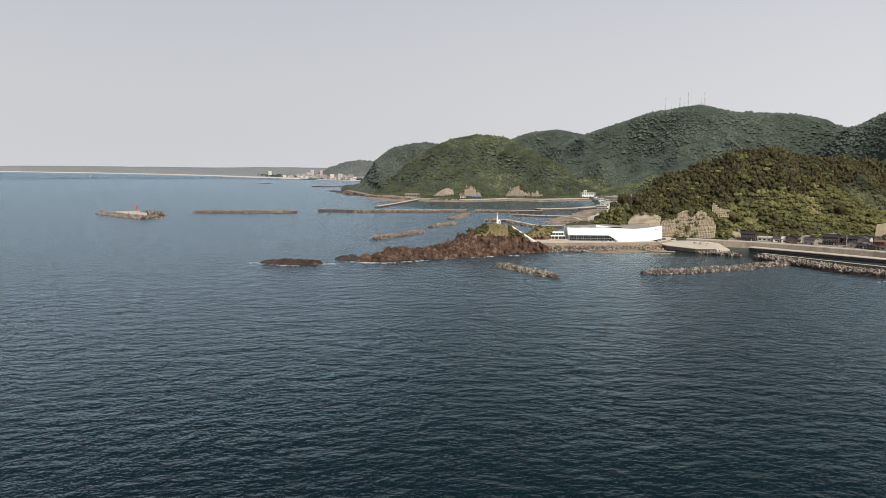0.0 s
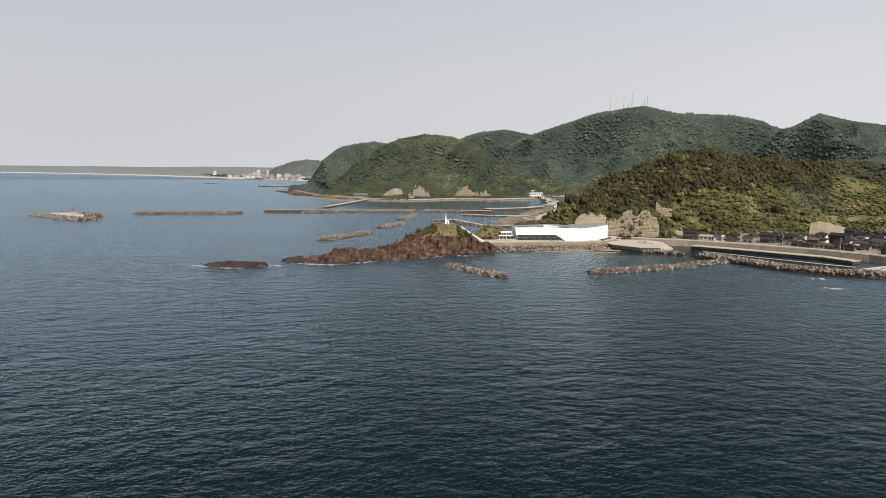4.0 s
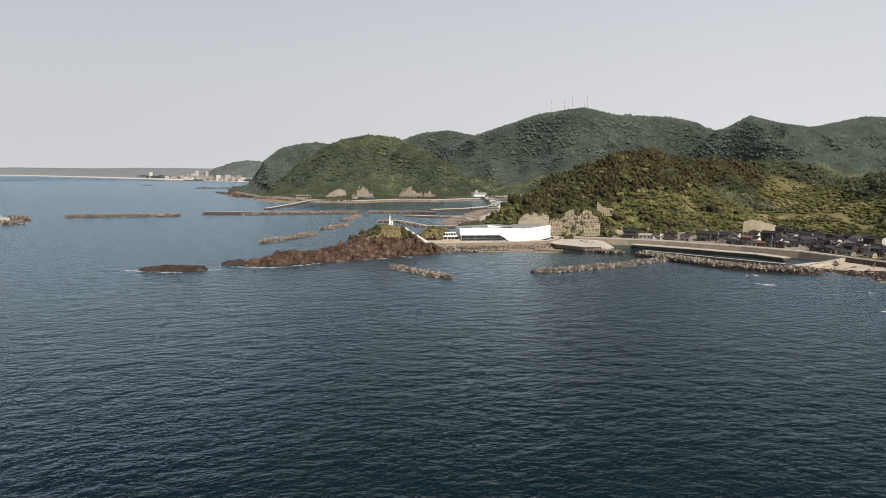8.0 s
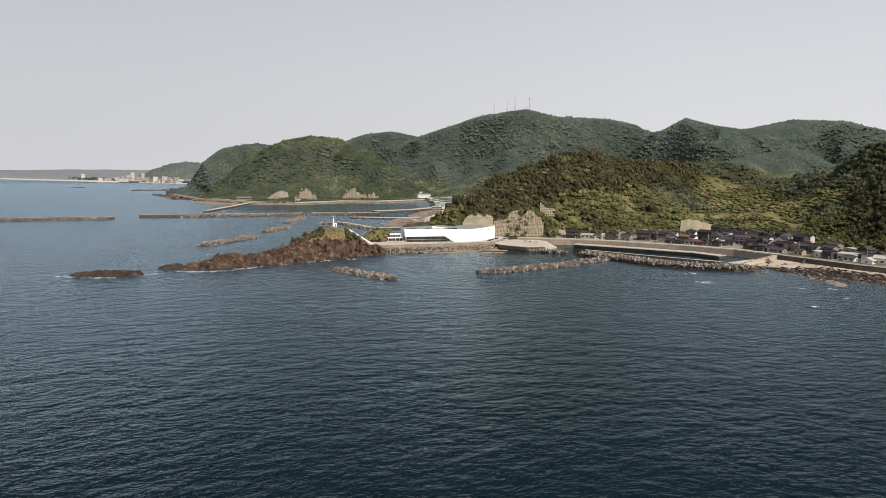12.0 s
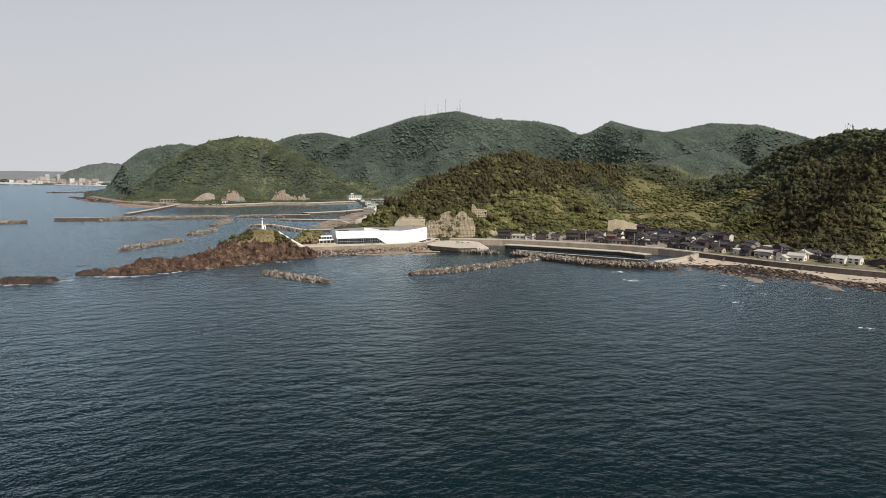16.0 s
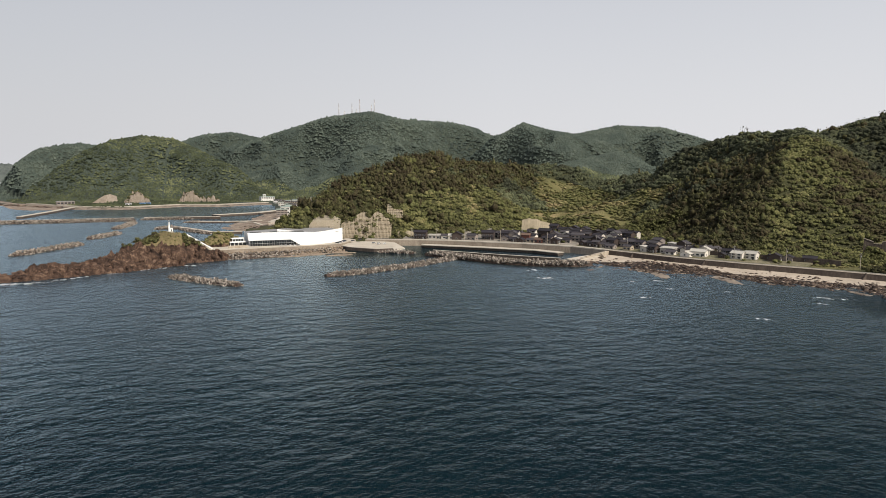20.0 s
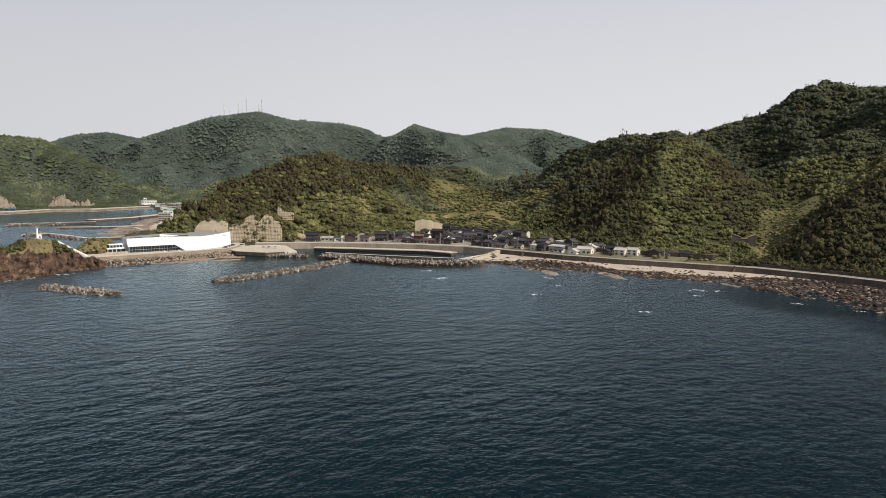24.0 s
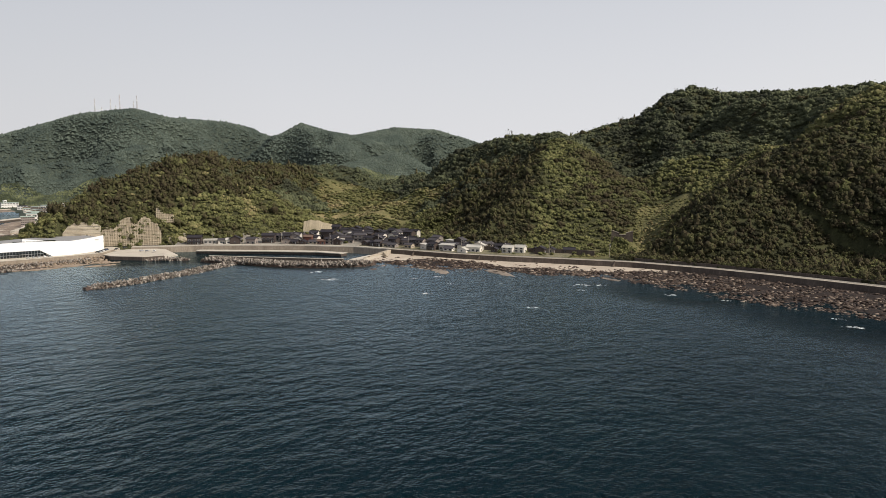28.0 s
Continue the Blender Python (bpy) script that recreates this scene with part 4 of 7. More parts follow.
caisson("fish_quay", [(165, 1262), (238, 1300), (300, 1372)], [(-3, 2.8), (16, 2.8), (16, -2), (-3, -2)], 20, "pale concrete fishing quay")
caisson("sand_spit_quay", [(112, 1120), (160, 1096), (214, 1090)], [(-3, 2.0), (9, 2.0), (9, -2), (-3, -2)], 18, "low concrete quay beside the inner basin")
caisson("causeway", [(66, 1006), (90, 1000), (104, 955), (118, 905), (152, 898)], [(-2, 2.4), (5, 2.4), (5, -2), (-2, -2)], 16, "narrow concrete causeway behind the cape")

# the armoured islet with its red beacon
tetra_pile("islet_armour", "tetrapods heaped round a small concrete islet", [(-536, 1104), (-490, 1058), (-425, 997), (-408, 1020)], 9.0, 4.2, 3.0, 2.3, False, 16)
bm = bmesh.new()
prism(bm, [(-528, 1110), (-486, 1066), (-446, 1028), (-436, 1040), (-452, 1078), (-488, 1112)], -2, 3.4)
tagged(part("islet", bm, M["pave"]), "flat concrete top of the armoured islet", "islet", kind="structure")
tetra_pile("islet_armour", "pale tetrapods on the landward side of the islet", [(-470, 1118), (-440, 1092), (-424, 1070)], 7.0, 5.0, 3.0, 2.0, False, 17)


def beacon():
    top = thing("beacon", pose(-470, 1085, 4.2), "small red harbour beacon tower on a concrete block", "beacon")
    bm = bmesh.new()
    box(bm, -3, 3, -3, 3, 0, 2.0)
    bmesh.ops.bevel(bm, geom=bm.edges[:], offset=0.2)
    part("plinth", bm, M["pave"], top, "pale concrete plinth")
    bm = bmesh.new()
    bmesh.ops.create_cone(bm, cap_ends=True, segments=12, radius1=1.3, radius2=0.7, depth=7.5, matrix=Matrix.Translation((0, 0, 5.7)))
    part("tower", bm, M["red"], top)
    bm = bmesh.new()
    bmesh.ops.create_cone(bm, cap_ends=True, segments=12, radius1=1.5, radius2=1.5, depth=0.3, matrix=Matrix.Translation((0, 0, 9.6)))
    part("gallery", bm, M["red"], top)
    bm = bmesh.new()
    bmesh.ops.create_cone(bm, cap_ends=True, segments=10, radius1=0.7, radius2=0.3, depth=1.6, matrix=Matrix.Translation((0, 0, 10.55)))
    part("lantern", bm, M["red"], top)


beacon()


# ---- beach and shore rock ----
def along(line, step):
    pts = resample(line, step)
    nor = []
    for i, p in enumerate(pts):
        d = (pts[min(i + 1, len(pts) - 1)] - pts[max(i - 1, 0)]).normalized()
        nor.append((-d.y, d.x))
    return np.array([p[:] for p in pts]), np.array(nor)


# seaward reach of the rock shelf along the south wall: (share of the way from south to village, metres)
REACH = np.array([(0.0, 55), (0.35, 62), (0.48, 72), (0.56, 82), (0.64, 66), (0.72, 56), (0.8, 52), (0.9, 58), (1.0, 66)])


def sand_edge(share):
    """How far the sand reaches down the shelf, as a share of its width."""
    return np.interp(share, [0.6, 0.68, 0.74, 0.84, 0.89, 0.93, 0.97, 1.0], [-0.4, 0.1, 0.46, 0.5, 0.14, 0.2, 0.68, 0.85])


def shelf_height(q, x, y):
    """Height of the rock shelf: q runs from the foot of the wall (0) to its outer edge (1)."""
    nz, n2 = fbm(x / 13, y / 13, 4), fbm(x / 4 + 9, y / 4, 2)
    return (np.interp(q, [-1, 0, 0.35, 0.7, 1.0, 1.25], [3.0, 2.2, 0.95, 0.2, -0.5, -1.8]) + (nz - 0.5) * np.interp(q, [0, 0.3, 0.7, 1.25], [0.4, 1.8, 3.0, 2.4])
            + (n2 - 0.5) * np.interp(q, [0.1, 0.4, 1], [0.0, 0.6, 0.6]))


def build_shore():
    p, n = along(SOUTH, 3.0)
    share = np.linspace(0, 1, len(p))
    reach = np.interp(share, REACH[:, 0], REACH[:, 1])
    q = np.linspace(-1.0, 1.25, 64)
    S, Q = np.meshgrid(np.arange(len(p)), q, indexing="ij")
    off = np.where(Q < 0, Q * 2, Q * reach[S])
    x, y = p[S, 0] + n[S, 0] * off, p[S, 1] + n[S, 1] * off
    nz = fbm(x / 13, y / 13, 4)
    z = shelf_height(Q, x, y)
    sandy = (Q < sand_edge(share[S]) + 0.6 * (nz - 0.5))
    idx = np.arange(S.size).reshape(S.shape)
    f = np.stack([idx[:-1, :-1], idx[:-1, 1:], idx[1:, 1:], idx[1:, :-1]], -1).reshape(-1, 4)
    v = np.stack([x.ravel(), y.ravel(), z.ravel()], 1)
    s = sandy.ravel()[f].mean(1) > 0.5
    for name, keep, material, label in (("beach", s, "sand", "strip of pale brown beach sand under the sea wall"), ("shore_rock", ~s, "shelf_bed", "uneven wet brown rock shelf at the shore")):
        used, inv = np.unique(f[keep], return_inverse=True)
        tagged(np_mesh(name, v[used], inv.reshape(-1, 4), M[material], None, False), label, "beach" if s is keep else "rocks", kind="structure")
    return p, n, reach, share


def slab_template(rng):
    v = ICO_V * (1 + 0.7 * (rng.random((12, 1)) - 0.5))
    return np.sign(v) * np.abs(v) ** 0.7


def scatter_rocks(name, label, spots, sizes, flat, material, rng):
    """Joined loose boulders and slabs."""
    V, F = [], []
    shapes = [slab_template(rng) for _ in range(12)]
    for i, (c, s) in enumerate(zip(spots, sizes)):
        a = rng.random() * 6.283
        R = np.array([[math.cos(a), -math.sin(a), 0], [math.sin(a), math.cos(a), 0], [0, 0, 1]])
        tilt = rng.normal(size=2) * 0.18
        v = shapes[rng.integers(12)] * np.array((1, 0.55 + 0.5 * rng.random(), flat * (0.6 + 0.8 * rng.random()))) * s
        v[:, 2] += v[:, 0] * tilt[0] + v[:, 1] * tilt[1]
        V.append(v @ R.T + c), F.append(ICO_F + 12 * i)
    return tagged(np_mesh(name, np.concatenate(V), np.concatenate(F), M[material]), label, "rocks", kind="stuff")


P_, N_, REACH_, SHARE_ = build_shore()
rng = np.random.default_rng(21)
spots, sizes = [], []
for i in range(13500):
    k = rng.integers(int(len(P_) * 0.4), len(P_))
    u = rng.random() ** 0.9 * 1.04 + 0.03
    c = P_[k] + N_[k] * u * REACH_[k] + rng.normal(size=2) * 2
    if u < sand_edge(SHARE_[k]) - 0.06 and rng.random() < 0.92:
        continue
    if fbm(np.array(c[0] / 11), np.array(c[1] / 11), 2) < 0.3:
        continue
    spots.append((c[0], c[1], float(shelf_height(np.array(u), np.array(c[0]), np.array(c[1]))) + 0.1 + rng.normal() * 0.12))
    sizes.append(0.35 + 1.6 * rng.random() ** 2.4)
scatter_rocks("shore_rocks", "scattered brown rocks and flat slabs along the shore", spots, sizes, 0.22, "shelf", rng)


# pale rock slabs at the foot of the quay, and bare reefs off the beach
def reef(x, y, w, d, h, material, label, turn=0.0):
    bm = bmesh.new()
    bmesh.ops.create_icosphere(bm, subdivisions=3, radius=1)
    for v in bm.verts:
        k = 1 + 0.7 * noise.noise(Vector((x * 0.1 + v.co.x * 2.6, y * 0.1 + v.co.y * 2.6, v.co.z))) + 0.35 * noise.noise(Vector((v.co.x * 7, v.co.y * 7 + x, 5)))
        k2 = noise.noise(Vector((x + v.co.x * 4, y + v.co.y * 4, 3)))
        v.co = Vector((v.co.x * w * k, v.co.y * d * k, max(-0.6, v.co.z * h * (0.7 + 0.8 * k2))))
    ob = part("reef", bm, M[material])
    ob.matrix_world = pose(x, y, 0, 0, 0, turn)
    return tagged(ob, label, "rock", "low reefs off the shore")


for x, y, w, d, t in ((150, 634, 13, 4, 5), (174, 641, 14, 4.5, 10), (190, 626, 11, 4, 0), (198, 648, 9, 5, 30), (165, 648, 10, 4, 0), (132, 637, 9, 3, 0), (205, 640, 7, 3, 20)):
    reef(x, y, w, d * 1.1, 0.9, "rubble", "flat pale wave-cut rock slab by the quay", t)
for x, y, w, d, t in ((376, 438, 11, 4, 60), (370, 410, 17, 5, 62), (396, 372, 19, 5, 68), (340, 455, 4, 2.4, 20), (428, 296, 10, 3, 75), (446, 212, 9, 3, 90)):
    reef(x, y, w, d, 0.5, "cliff" if w > 5 else "shelf", "flat pale wave-cut rock slab off the beach", t)

rng = np.random.default_rng(71)
spots, sizes = [], []
for i in range(900):
    t = rng.random()
    u = rng.random() ** 1.3
    x = 88 + 118 * t
    y0 = float(np.interp(x, [86, 160, 206], [661, 665, 673]))
    spots.append((x + rng.normal() * 0.8, y0 - 1.5 - u * (7 + 13 * sstep(110, 170, x)), 2.6 * (1 - u) ** 1.3 + 0.1 + 0.2 * rng.normal()))
    sizes.append(0.5 + 1.1 * rng.random() ** 2)
scatter_rocks("quay_rubble", "tan armour stones sloping from the quay wall to the water", spots, sizes, 0.6, "rubble", rng)

# white water where the swell breaks
def foam(x, y, w, d, turn):
    w, d = w * 0.6, d * 1.5
    bm = bmesh.new()
    rng2 = np.random.default_rng(int(abs(x) * 7 + y))
    for i in range(16):
        cx, cy, s = rng2.normal() * w * 0.4, rng2.normal() * d * 0.4, 0.12 + 0.35 * rng2.random() ** 2
        ring = []
        for a in np.linspace(0, 6.283, 10)[:-1]:
            k = s * (0.5 + 0.8 * rng2.random())
            ring.append(bm.verts.new((cx + k * w * 0.5 * math.cos(a), cy + k * d * 0.5 * math.sin(a), 0.10 + 0.015 * i)))
        bm.faces.new(ring)
    ob = part("foam_patch", bm, M["foam"])
    ob.matrix_world = pose(x, y, 0, 0, 0, turn)
    return tagged(ob, "small patch of white foam on the water", "foam", kind="stuff")


for x, y, w, d, t in ((299, 471, 9, 2.5, -40), (285, 431, 12, 2.5, -40), (294, 340, 7, 1.6, -40), (332, 358, 5, 1.2, -40), (357, 334, 6, 1.2, -50), (306, 264, 9, 1.6, -50),
                      (392, 294, 12, 2.5, -50), (400, 286, 9, 2, -55), (374, 282, 8, 1.5, -50), (379, 124, 10, 2, -70), (394, 138, 6, 1.5, -70), (109, 606, 10, 1.4, 10),
                      (349, 388, 9, 1.6, -50), (330, 395, 5, 1.2, -50), (398, 232, 10, 1.6, -60), (404, 200, 8, 1.4, -70)):
    foam(x, y, w, d, t)


# ---- the rocky cape ----
def cells(x, y, size, seed):
    """Worley cells: distance to the nearest and second nearest seed, a random value of the nearest, and its tilted plane."""
    rg = np.random.default_rng(seed)
    jit, val, lean = rg.random((64, 64, 2)), rg.random((64, 64)), rg.normal(size=(64, 64, 2))
    gx, gy = x / size, y / size
    ix, iy = np.floor(gx).astype(int), np.floor(gy).astype(int)
    f1, f2, v1, plane = np.full(x.shape, 9.0), np.full(x.shape, 9.0), np.zeros(x.shape), np.zeros(x.shape)
    for dx in (-1, 0, 1):
        for dy in (-1, 0, 1):
            cx, cy = ix + dx, iy + dy
            j, t = jit[cx % 64, cy % 64], lean[cx % 64, cy % 64]
            ox, oy = gx - cx - j[..., 0], gy - cy - j[..., 1]
            d = np.hypot(ox, oy)
            near = d < f1
            f2 = np.where(near, f1, np.minimum(f2, d))
            v1 = np.where(near, val[cx % 64, cy % 64], v1)
            plane = np.where(near, (ox * t[..., 0] + oy * t[..., 1]) * size, plane)
            f1 = np.where(near, d, f1)
    return f1, f2, v1, plane


def rocky_hill(name, label, line, step, grass_from, blocks, seed, steep=1.0, material="block_rock"):
    """A craggy hill along a ridge line of (x, y, height, half width): blocky rock, with a grass cap above grass_from."""
    xs, ys = [q[0] for q in line], [q[1] for q in line]
    pad = max(q[3] for q in line) + 6
    gx, gy = np.arange(min(xs) - pad, max(xs) + pad, step), np.arange(min(ys) - pad, max(ys) + pad, step)
    X, Y = np.meshgrid(gx, gy)
    d, (h, w) = to_segments(X, Y, line)
    w = w * (0.8 + 0.45 * fbm(X / 16 + seed, Y / 16, 3))
    u = np.clip(1 - d / w, -0.4, 1)
    body = h * np.where(u > 0, 1 - (1 - np.clip(u, 0, 1)) ** (1.6 * steep), u * 2)
    f1, f2, v, lean = cells(X + 3 * fbm(X / 5, Y / 5, 2), Y + 3 * fbm(X / 5 + 7, Y / 5, 2), blocks, seed)
    g1, g2, v2, lean2 = cells(X + fbm(X, Y, 2), Y + fbm(X + 5, Y, 2), blocks * 0.42, seed + 1)
    crack = np.clip(f2 - f1, 0, 0.15) / 0.15
    crack2 = np.clip(g2 - g1, 0, 0.16) / 0.16
    rough = (v - 0.5) * 2.8 + 0.5 * lean + 3.0 * crack + (v2 - 0.5) * 1.1 + 0.45 * lean2 + 1.0 * crack2 + 0.7 * (fbm(X / 1.7, Y / 1.7, 3) - 0.5)
    grassy = (body > grass_from + 3 * (fbm(X / 9, Y / 9, 3) - 0.5))
    z = body + np.where(grassy, 0.6 + 3.0 * (fbm(X / 5, Y / 5, 4) - 0.5), (rough - 2.0) * sstep(-0.2, 0.15, u) * np.clip(h / 9, 0.42, 1))
    idx = np.arange(X.size).reshape(X.shape)
    f = np.stack([idx[:-1, :-1], idx[:-1, 1:], idx[1:, 1:], idx[1:, :-1]], -1).reshape(-1, 4)
    f = f[(z.ravel()[f] > -2.2).any(1)]
    vv = np.stack([X.ravel(), Y.ravel(), z.ravel()], 1)
    g = grassy.ravel()[f].mean(1) > 0.5
    top = tagged(new(name), label, "rock")
    for nm, keep, m in (("rock", ~g, material), ("grass_cap", g, "grass")):
        if keep.any():
            used, inv = np.unique(f[keep], return_inverse=True)
            np_mesh(nm, vv[used], inv.reshape(-1, 4), M[m], (0.5 * v + 0.5 * v2).ravel()[used], nm != "rock").parent = top
    return X, Y, z, grassy, u


CAPE = [(-62, 570, 2.2, 9), (-50, 577, 3.8, 15), (-38, 588, 7.4, 19), (-20, 594, 5.5, 20), (2, 606, 6.5, 23), (18, 620, 9.5, 27), (31, 634, 15.5, 32), (46, 645, 24.5, 34), (57, 646, 23, 31), (67, 644, 16, 25), (75, 641, 8, 19)]
CX, CY, CZ, CG, _ = rocky_hill("cape", "craggy reddish-brown rock headland with a grassy top", CAPE, 0.55, 14.0, 7.0, 31)
KX, KY, KZ, _, _ = rocky_hill("shore_knoll", "small rocky knoll overgrown with shrubs beside the cape", [(86, 698, 10, 15), (97, 706, 16.5, 19), (108, 710, 14, 16)], 1.0, 6.0, 5.0, 33)
rocky_hill("islet_rock", "low dark rock islet awash off the cape", [(-134, 549, 1.6, 8), (-117, 545, 2.9, 10), (-101, 545, 2.2, 7)], 0.6, 99, 4.4, 35, 1.0, "wet_rock")
rocky_hill("islet_rock", "small dark rock beside the tip of the cape", [(-83, 576, 1.6, 5), (-75, 576, 2.2, 6)], 0.6, 99, 3.6, 37, 1.0, "wet_rock")
rng = np.random.default_rng(41)
spots, sizes = [], []
edge = np.argwhere((CZ > -1) & (CZ < 7) & (CY < 660))
for k in rng.choice(len(edge), 420):
    i, j = edge[k]
    spots.append((CX[i, j] + rng.normal(), CY[i, j] + rng.normal(), CZ[i, j] * 0.9))
    sizes.append(0.6 + 1.5 * rng.random() ** 2)
scatter_rocks("cape_boulders", "angular boulders fallen along the waterline of the cape", spots, sizes, 0.75, "rock", rng)
for x, y, w, d, t in ((-58, 553, 13, 1.8, -8), (-40, 552, 16, 1.8, 5), (-18, 566, 14, 1.6, 28), (6, 579, 12, 1.5, 26), (28, 591, 10, 1.4, 24), (-140, 545, 12, 3.0, -10), (-128, 536, 15, 1.8, -5), (-112, 532, 12, 1.5, 0), (-92, 541, 6, 1.5, 20), (-147, 547, 12, 4.0, -10), (-136, 541, 16, 3.0, -8), (-120, 533, 14, 2.4, -3), (-88, 545, 9, 2.0, 15), (-66, 555, 18, 3.0, -10), (-48, 551, 20, 2.8, 0), (-28, 560, 18, 2.4, 22), (40, 596, 12, 2.2, 20), (64, 604, 14, 2.2, 15)):
    foam(x, y, w, d, t)

# shrubs on the headland and the knoll
rng = np.random.default_rng(43)
bush = [crown_shape(rng, 4, 26) for _ in range(5)]


def shrubs(label, picks, size, tint):
    sp = np.array(picks)
    n = len(sp)
    w = size * (0.7 + 0.7 * rng.random(n))
    ob = scatter("shrubs", label, sp, bush, w, w * (0.7 + 0.4 * rng.random(n)), np.clip(tint + 0.35 * (rng.random(n) - 0.5), 0, 1), rng, 0.15)
    ob["category"] = "shrubs"


cand = np.argwhere((CZ > 12) & (CZ < 24) & ((CX < 40) | (CX > 60)))
sel = [cand[k] for k in rng.choice(len(cand), 230) if CY[tuple(cand[k])] > 628 + 0.28 * abs(CX[tuple(cand[k])] - 48) or CX[tuple(cand[k])] > 62]
shrubs("brown-green shrubs round the top of the headland", [(CX[i, j], CY[i, j], CZ[i, j]) for i, j in sel], 3.6, 0.28)
cap = np.argwhere(CG & (CZ > 14))
shrubs("low tufts and small bushes on the grassy top of the headland", [(CX[i, j], CY[i, j], CZ[i, j]) for i, j in cap[rng.choice(len(cap), 70)]], 1.6, 0.72)
shrubs("dense shrubs over the small knoll", [(KX[i, j], KY[i, j], KZ[i, j]) for i, j in np.argwhere(KZ > 7)[rng.choice((KZ > 7).sum(), 120)]], 3.0, 0.88)


def lighthouse():
    top = thing("lighthouse", pose(50, 646, 24.2) @ Matrix.Diagonal((0.8, 0.8, 0.8, 1)), "slender white lighthouse on a square base with a doorway", "lighthouse")
    bm = bmesh.new()
    box(bm, -3.2, 3.2, -3.2, 3.2, -1.0, 0.8)
    part("plinth", bm, M["pave"], top, "pale concrete plinth")
    bm = bmesh.new()
    box(bm, -1.2, 2.9, -1.8, 1.8, 0.8, 4.2)
    bmesh.ops.bevel(bm, geom=[e for e in bm.edges], offset=0.12)
    part("base_room", bm, M["white"], top)
    bm = bmesh.new()
    box(bm, 0.9, 2.0, -1.86, -1.80, 0.85, 3.2)
    part("doorway", bm, M["glass"], top, "dark doorway")
    bm = bmesh.new()
    bmesh.ops.create_cone(bm, cap_ends=True, segments=16, radius1=0.95, radius2=0.55, depth=9.2, matrix=Matrix.Translation((-0.6, 0, 5.4)))
    part("tower", bm, M["white"], top, smooth=False)
    bm = bmesh.new()
    bmesh.ops.create_cone(bm, cap_ends=True, segments=16, radius1=0.8, radius2=1.05, depth=0.5, matrix=Matrix.Translation((-0.6, 0, 10.0)))
    part("gallery", bm, M["white"], top)
    bm = bmesh.new()
    bmesh.ops.create_cone(bm, cap_ends=True, segments=10, radius1=0.62, radius2=0.62, depth=1.2, matrix=Matrix.Translation((-0.6, 0, 10.85)))
    part("lantern", bm, M["glass"], top, "glazed lantern")
    bm = bmesh.new()
    bmesh.ops.create_cone(bm, cap_ends=True, segments=10, radius1=0.8, radius2=0.1, depth=0.8, matrix=Matrix.Translation((-0.6, 0, 11.85)))
    part("lantern_roof", bm, M["white"], top)


lighthouse()

# white railed stair down the landward side of the headland
stair = thing("stairway", pose(0, 0, 0), "white stairway with side walls down the headland", "stairs")
a, b = Vector((63, 650, 21.5)), Vector((86, 668, 6.5))
d = (b - a) / 24
side = Vector((d.y, -d.x, 0)).normalized() * 0.9
for i in range(24):
    bm = bmesh.new()
    p = a + d * i
    box(bm, -0.62, 0.62, -0.9, 0.9, -2.4, 0.0, Matrix.Translation(p) @ Matrix.Rotation(math.atan2(d.y, d.x), 4, "Z"))
    part("step", bm, M["pave"], stair)
for s in (-1, 1):
    bm = bmesh.new()
    w = Vector((0, 0, 0.6))
    o = side * s * 1.08
    t = side.normalized() * 0.14
    vs = [bm.verts.new(q) for q in (a + o - t - w, a + o + t - w, a + o + t + w, a + o - t + w, b + o - t - w, b + o + t - w, b + o + t + w, b + o - t + w)]
    for f in ((0, 1, 2, 3), (7, 6, 5, 4), (0, 4, 5, 1), (1, 5, 6, 2), (2, 6, 7, 3), (3, 7, 4, 0)):
        bm.faces.new([vs[q] for q in f])
    part("side_wall", bm, M["white"], stair, "white side wall")


